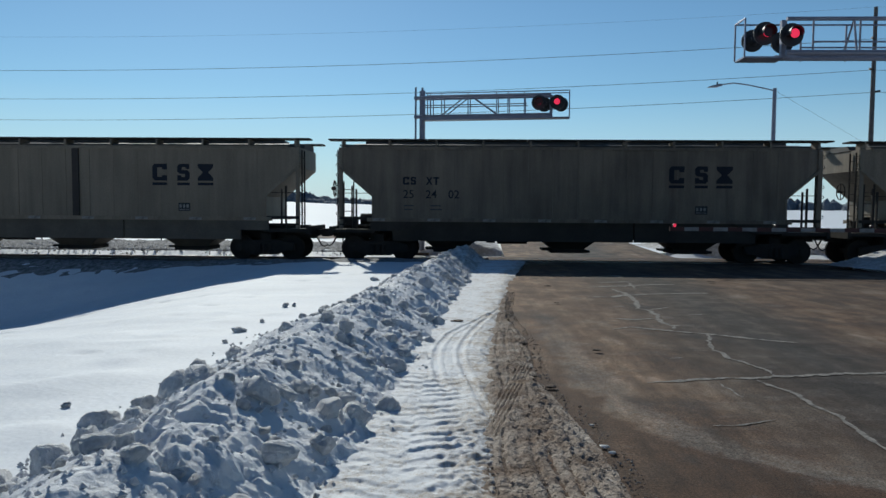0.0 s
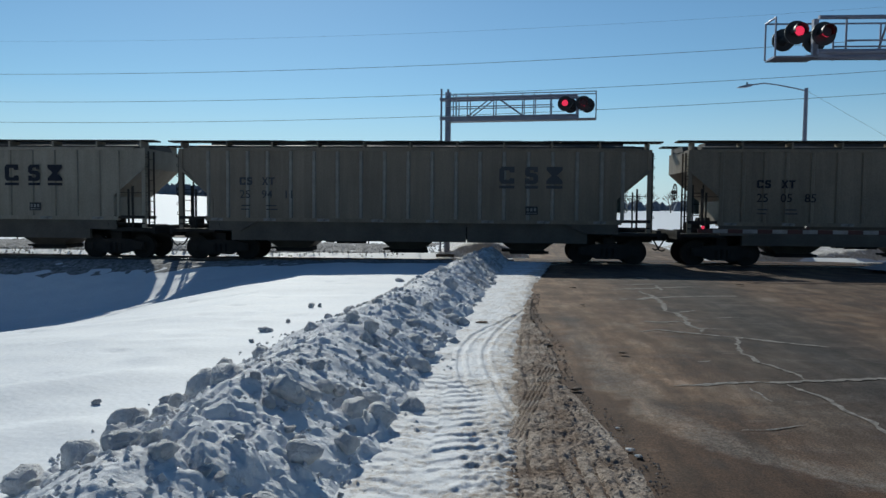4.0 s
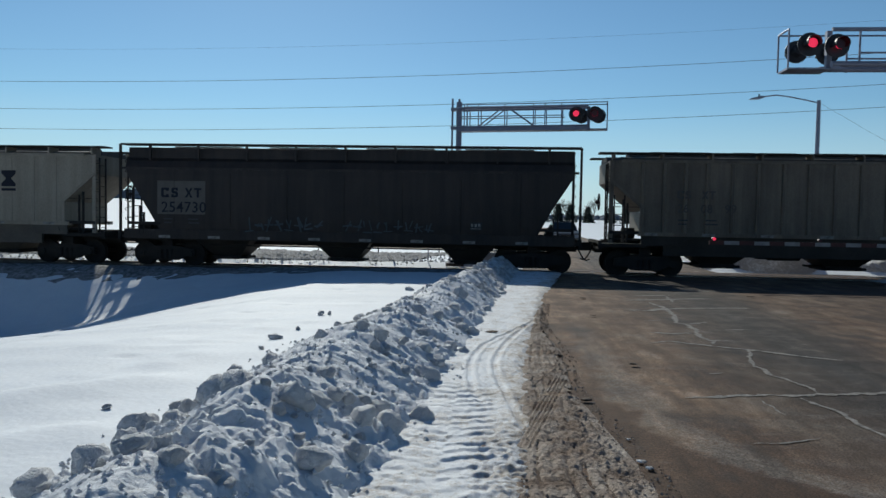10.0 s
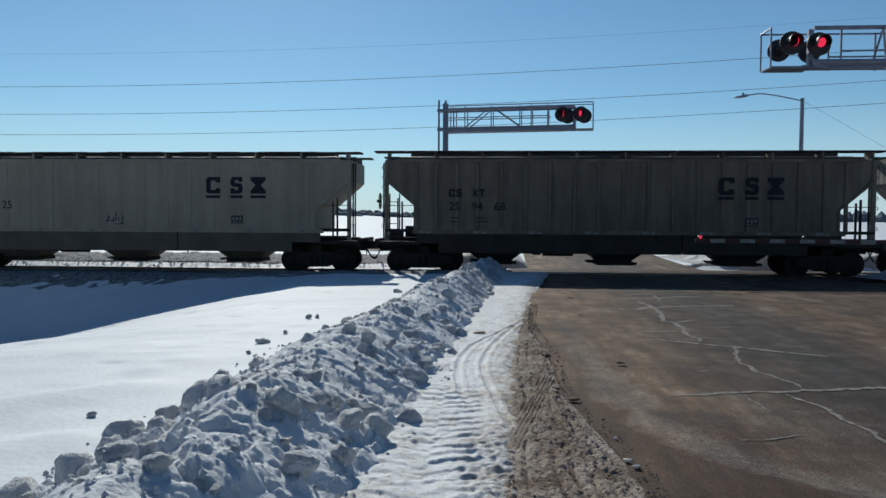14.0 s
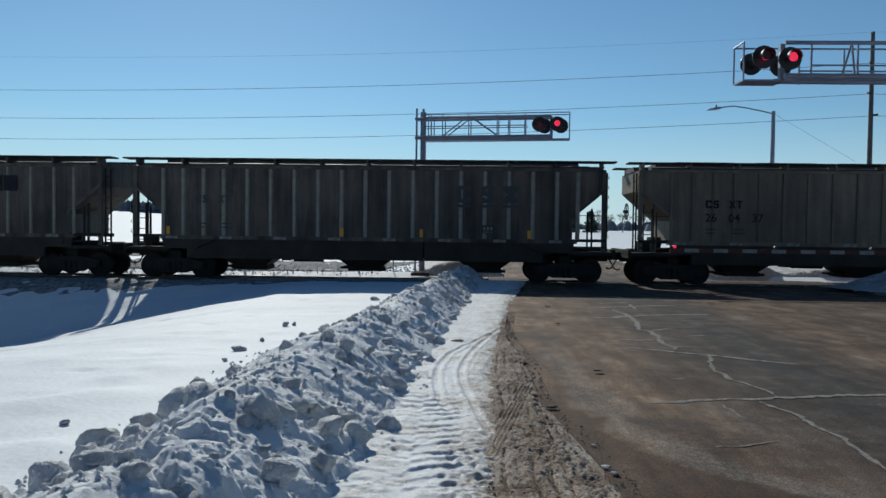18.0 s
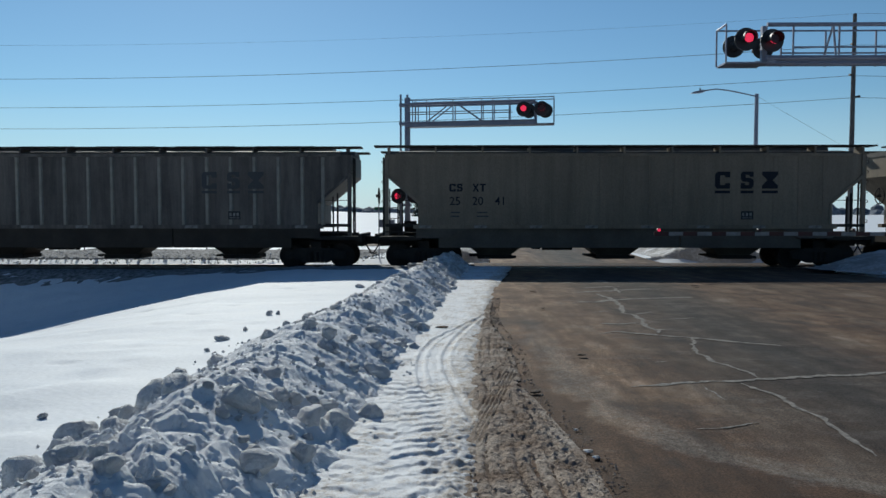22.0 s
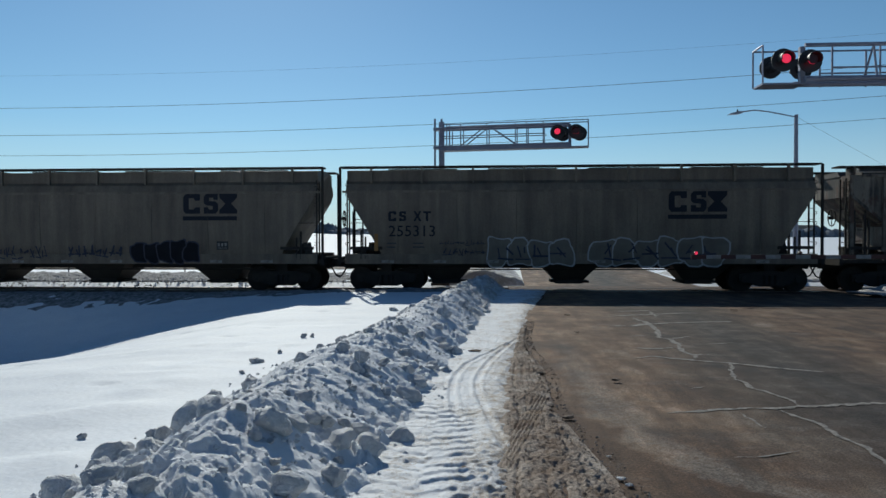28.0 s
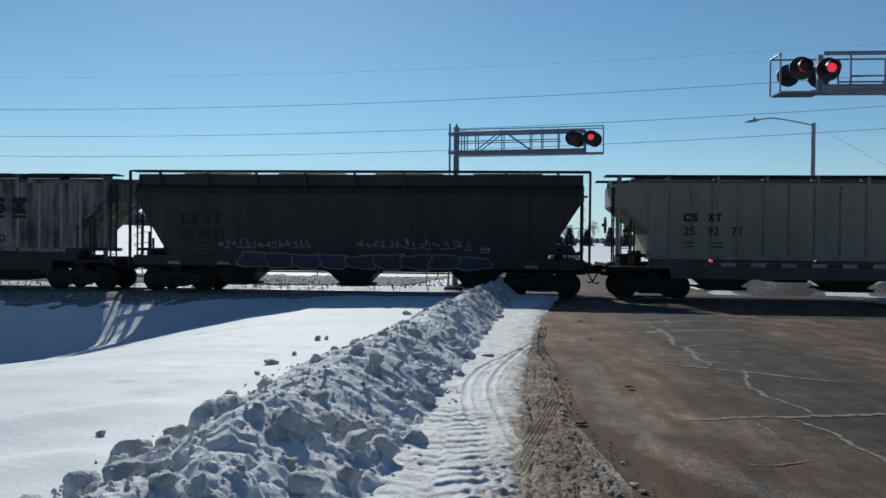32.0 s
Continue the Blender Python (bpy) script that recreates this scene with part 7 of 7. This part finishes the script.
def suv():
    """A dark sport utility car that waits for the train with its front to the crossing."""
    y0 = 47.0
    z0 = height(4.2, y0 + 2) + 0.45 * (1 - smooth01(45, 60, y0 + 2)) + 0.05
    ob = empty("suv", "dark grey sport utility car waiting beyond the crossing", "car", (4.2, y0, z0))
    bm = bmesh.new()
    prism(bm, [(0.0, 0.36), (0.0, 0.86), (0.06, 0.98), (0.3, 1.05), (1.25, 1.12), (4.55, 1.12), (4.7, 1.0), (4.72, 0.4), (4.5, 0.3), (0.15, 0.3)], -0.93, 0.93, "x")
    body = part("body", bm, CARPAINT, ob)
    cab = part("cabin", frustum(bmesh.new(), (-0.66, 0.66, 1.95, 4.35, 1.72), (-0.88, 0.88, 1.2, 4.6, 1.11)), CARPAINT, ob)
    for name, pts in (("windscreen", ((-0.8, 1.235, 1.16), (0.8, 1.235, 1.16), (0.64, 1.87, 1.67), (-0.64, 1.87, 1.67))),
                      ("side_window", ((-0.87, 1.55, 1.18), (-0.73, 2.05, 1.6), (-0.73, 4.15, 1.6), (-0.87, 4.3, 1.18))),
                      ("side_window", ((0.87, 1.55, 1.18), (0.87, 4.3, 1.18), (0.73, 4.15, 1.6), (0.73, 2.05, 1.6)))):
        bm = bmesh.new()
        f = bm.faces.new([bm.verts.new(p) for p in pts])
        f.normal_update()
        bmesh.ops.translate(bm, verts=bm.verts, vec=f.normal * 0.012 if f.normal.y < 0.2 else -f.normal * 0.012)
        part(name, bm, GLASS, cab)
    for x in (-0.6, 0.6):
        part("roof_rail", tube(bmesh.new(), (x, 2.1, 1.76), (x, 4.2, 1.76), 0.022, 6), BLACK, ob)
    part("grille", box(bmesh.new(), -0.5, 0.5, -0.03, 0.02, 0.66, 0.9), BLACK, body)
    for z in (0.72, 0.8, 0.88):
        part("grille_bar", box(bmesh.new(), -0.48, 0.48, -0.04, -0.02, z - 0.012, z + 0.012), CHROME, body)
    part("bumper", box(bmesh.new(), -0.95, 0.95, -0.1, 0.05, 0.38, 0.58), CARPAINT, ob, "dark front bumper")
    part("number_plate", box(bmesh.new(), -0.16, 0.16, -0.11, -0.095, 0.44, 0.56), LAMPGLASS, ob, "plain pale number plate")
    for x in (-0.72, 0.72):
        part("headlight", box(bmesh.new(), x - 0.17, x + 0.17, -0.03, 0.04, 0.7, 0.9), LAMPGLASS, ob)
        part("mirror", box(bmesh.new(), x * 1.42 - 0.1, x * 1.42 + 0.1, 1.45, 1.55, 1.12, 1.3), BLACK, ob)
    for x in (-0.82, 0.82):
        for y in (0.9, 3.75):
            w = part("wheel", tube(bmesh.new(), (x - 0.11, y, 0.37), (x + 0.11, y, 0.37), 0.37, 20), TYRE, ob)
            part("rim", tube(bmesh.new(), (x - 0.115, y, 0.37), (x + 0.115, y, 0.37), 0.22, 14), CHROME, w)


stop_sign()
route_signs()
suv()


def conifer_meshes(seed):
    rnd = random.Random(seed)
    t = bmesh.new()
    tube(t, (0, 0, -0.5), (0, 0, 5.5), 0.2, 6, 0.05)
    c = bmesh.new()
    lobes = [rnd.uniform(0.75, 1.15) for _ in range(9)]
    for i in range(1500):
        z = 0.15 + 6.9 * rnd.random() ** 1.15
        a = rnd.random() * 6.283
        lobe = lobes[int(a / 6.284 * 9)] * (0.9 + 0.2 * math.sin(z * 4.0 + a * 3))
        R = 2.9 * (1 - z / 7.3) ** 0.6 * lobe * rnd.uniform(0.35, 1.05)
        o = Vector((R * math.cos(a), R * math.sin(a), z))
        d = Vector((math.cos(a), math.sin(a), rnd.uniform(-0.3, 0.5))) * rnd.uniform(0.3, 0.6)
        s = Vector((-math.sin(a), math.cos(a), rnd.uniform(-0.6, 0.6))) * rnd.uniform(0.25, 0.5)
        c.faces.new([c.verts.new(p) for p in (o - d * 0.5 + s, o - d * 0.5 - s, o + d)])
    return mesh_of(t, "trunk", BARK), mesh_of(c, "crown", CONIFER)


def bare_meshes(seed):
    rnd = random.Random(seed)
    t, c = bmesh.new(), bmesh.new()

    def grow(p, d, ln, r, depth):
        q = p + d * ln
        tube(t if depth < 2 else c, p, q, r, 4 if depth > 1 else 6, r * 0.65)
        if depth == 5:
            return
        for k in range(3 if depth < 4 else 4):
            e = (d + Vector((rnd.uniform(-0.75, 0.75), rnd.uniform(-0.75, 0.75), rnd.uniform(-0.1, 0.5)))).normalized()
            grow(p + d * ln * rnd.uniform(0.6, 1.0), e, ln * rnd.uniform(0.6, 0.82), r * 0.6, depth + 1)
    grow(Vector((0, 0, -0.4)), Vector((0, 0, 1)), 2.8, 0.2, 0)
    return mesh_of(t, "trunk", BARK), mesh_of(c, "crown", BARK)


def trees():
    rnd = random.Random(12)
    con = [conifer_meshes(s) for s in (1, 2, 3)]
    bare = [bare_meshes(s) for s in (4, 5, 6)]

    def plant(kind, x, y, s, label, cat):
        name = "conifer" if cat == "conifer" else "bare_tree"
        ob = empty(name, label, "tree", (x, y, height(x, y)), rnd.uniform(0, 360), "trees past the field")
        ob.scale = (s * rnd.uniform(0.9, 1.15), s * rnd.uniform(0.9, 1.15), s)
        for nm, me in zip(("trunk", "crown"), kind):
            o = new(nm, me)
            o.parent = ob
    x = -11.0
    while x < 46:
        if not -1.0 < x < 2.5:
            plant(rnd.choice(con), x, 250 + rnd.uniform(-8, 8), rnd.uniform(0.75, 1.15), "dark green conifer at the edge of the snow field", "conifer")
        x += rnd.uniform(3.4, 7.5)
    for x in (-3, 1, 2.5, 4.5, 6.5, 12, 19, 24, 28, 33, 48, 52, 57, 63, 70, 76, 84):
        plant(rnd.choice(bare), x + rnd.uniform(-1, 1), 258 + rnd.uniform(-5, 8), rnd.uniform(0.9, 1.3), "leafless tree with fine grey branches", "bare")
    for x in (66, 74, 90):
        plant(rnd.choice(con), x, 240, 1.0, "dark green conifer at the edge of the snow field", "conifer")
    verts, faces = [], []

    def clump(x, y, w, h):
        z = height(x, y) - 0.5
        n = len(verts)
        k = 7
        for i in range(k):
            a = 6.283 * i / k
            verts.append((x + w * math.cos(a), y + w * math.sin(a), z))
            verts.append((x + w * 0.8 * math.cos(a + 0.4) * rnd.uniform(0.7, 1.1), y + w * 0.8 * math.sin(a + 0.4), z + h * rnd.uniform(0.5, 0.85)))
        verts.append((x, y, z + h))
        for i in range(k):
            j = (i + 1) % k
            faces.append((n + 2 * i, n + 2 * j, n + 2 * i + 1))
            faces.append((n + 2 * j, n + 2 * j + 1, n + 2 * i + 1))
            faces.append((n + 2 * i + 1, n + 2 * j + 1, n + 2 * k))
    for i in range(650):
        x = rnd.uniform(-330, -95)
        clump(x, 500 + rnd.uniform(-10, 40), rnd.uniform(2, 4), rnd.uniform(4, 9) * (1.0 if x < -110 else 0.5))
    for i in range(900):
        x = rnd.uniform(-700, 700)
        clump(x, 900 + rnd.uniform(-20, 60), rnd.uniform(4, 8), rnd.uniform(4, 9))
    for i in range(160):
        x = rnd.uniform(60, 260)
        clump(x, 330 + rnd.uniform(-10, 30), rnd.uniform(2, 4), rnd.uniform(3, 6))
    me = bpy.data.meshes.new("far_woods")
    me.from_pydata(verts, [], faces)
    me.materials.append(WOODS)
    tagged(new("far_woods", me), "distant woods along the snowy hill, coloured blue-grey for haze", "woods", kind="stuff")


trees()


def fence():
    ob = empty("fence", "sparse wire fence beyond the track", "fence", (0, 46.5, 0))
    for i in range(16):
        x = -60 + i * 4.0
        z = height(x, 46.5)
        part("post", tube(bmesh.new(), (x, 0, z - 0.3), (x, 0, z + 1.1), 0.04, 6), POLEWOOD, ob)
    for z in (0.4, 0.9):
        part("strand", path_tube(bmesh.new(), [(x, 0, height(x, 46.5) + z) for x in span(-60, 0, 15)], 0.008, 4), WIRE, ob)


fence()


def far_house():
    for x, y, w, h in ((118, 330, 12, 3.0), (141, 335, 16, 3.6), (96, 340, 9, 3.0)):
        ob = empty("farm_building", "low pale farm building on the horizon", "building", (x, y, height(x, y)), group="farm buildings")
        part("wall", box(bmesh.new(), -w / 2, w / 2, -4, 4, -0.5, h), WHITE, ob)
        part("roof", prism(bmesh.new(), [(-4.3, h), (0, h + 1.8), (4.3, h)], -w / 2 - 0.3, w / 2 + 0.3, "x"), ROOFPAINT, ob)


far_house()


def motions():
    times = [0, 2, 4, 6, 8, 10, 12, 14, 16, 18, 20, 22, 24, 26, 28, 30, 32]
    for car, back in TRAIN:
        walk(car, [(t, pose(run(t) - back, TRACK_Y, 0)) for t in times])
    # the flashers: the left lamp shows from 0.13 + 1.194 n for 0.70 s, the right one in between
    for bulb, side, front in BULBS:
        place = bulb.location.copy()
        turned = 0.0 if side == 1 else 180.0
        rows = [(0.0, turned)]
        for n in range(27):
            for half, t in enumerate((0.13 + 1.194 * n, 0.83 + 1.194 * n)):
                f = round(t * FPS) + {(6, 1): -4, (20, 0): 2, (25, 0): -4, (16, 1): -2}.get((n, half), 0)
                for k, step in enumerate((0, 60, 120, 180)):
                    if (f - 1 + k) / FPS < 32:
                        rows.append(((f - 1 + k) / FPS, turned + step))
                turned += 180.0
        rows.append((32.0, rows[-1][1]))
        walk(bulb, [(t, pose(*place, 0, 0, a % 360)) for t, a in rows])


motions()
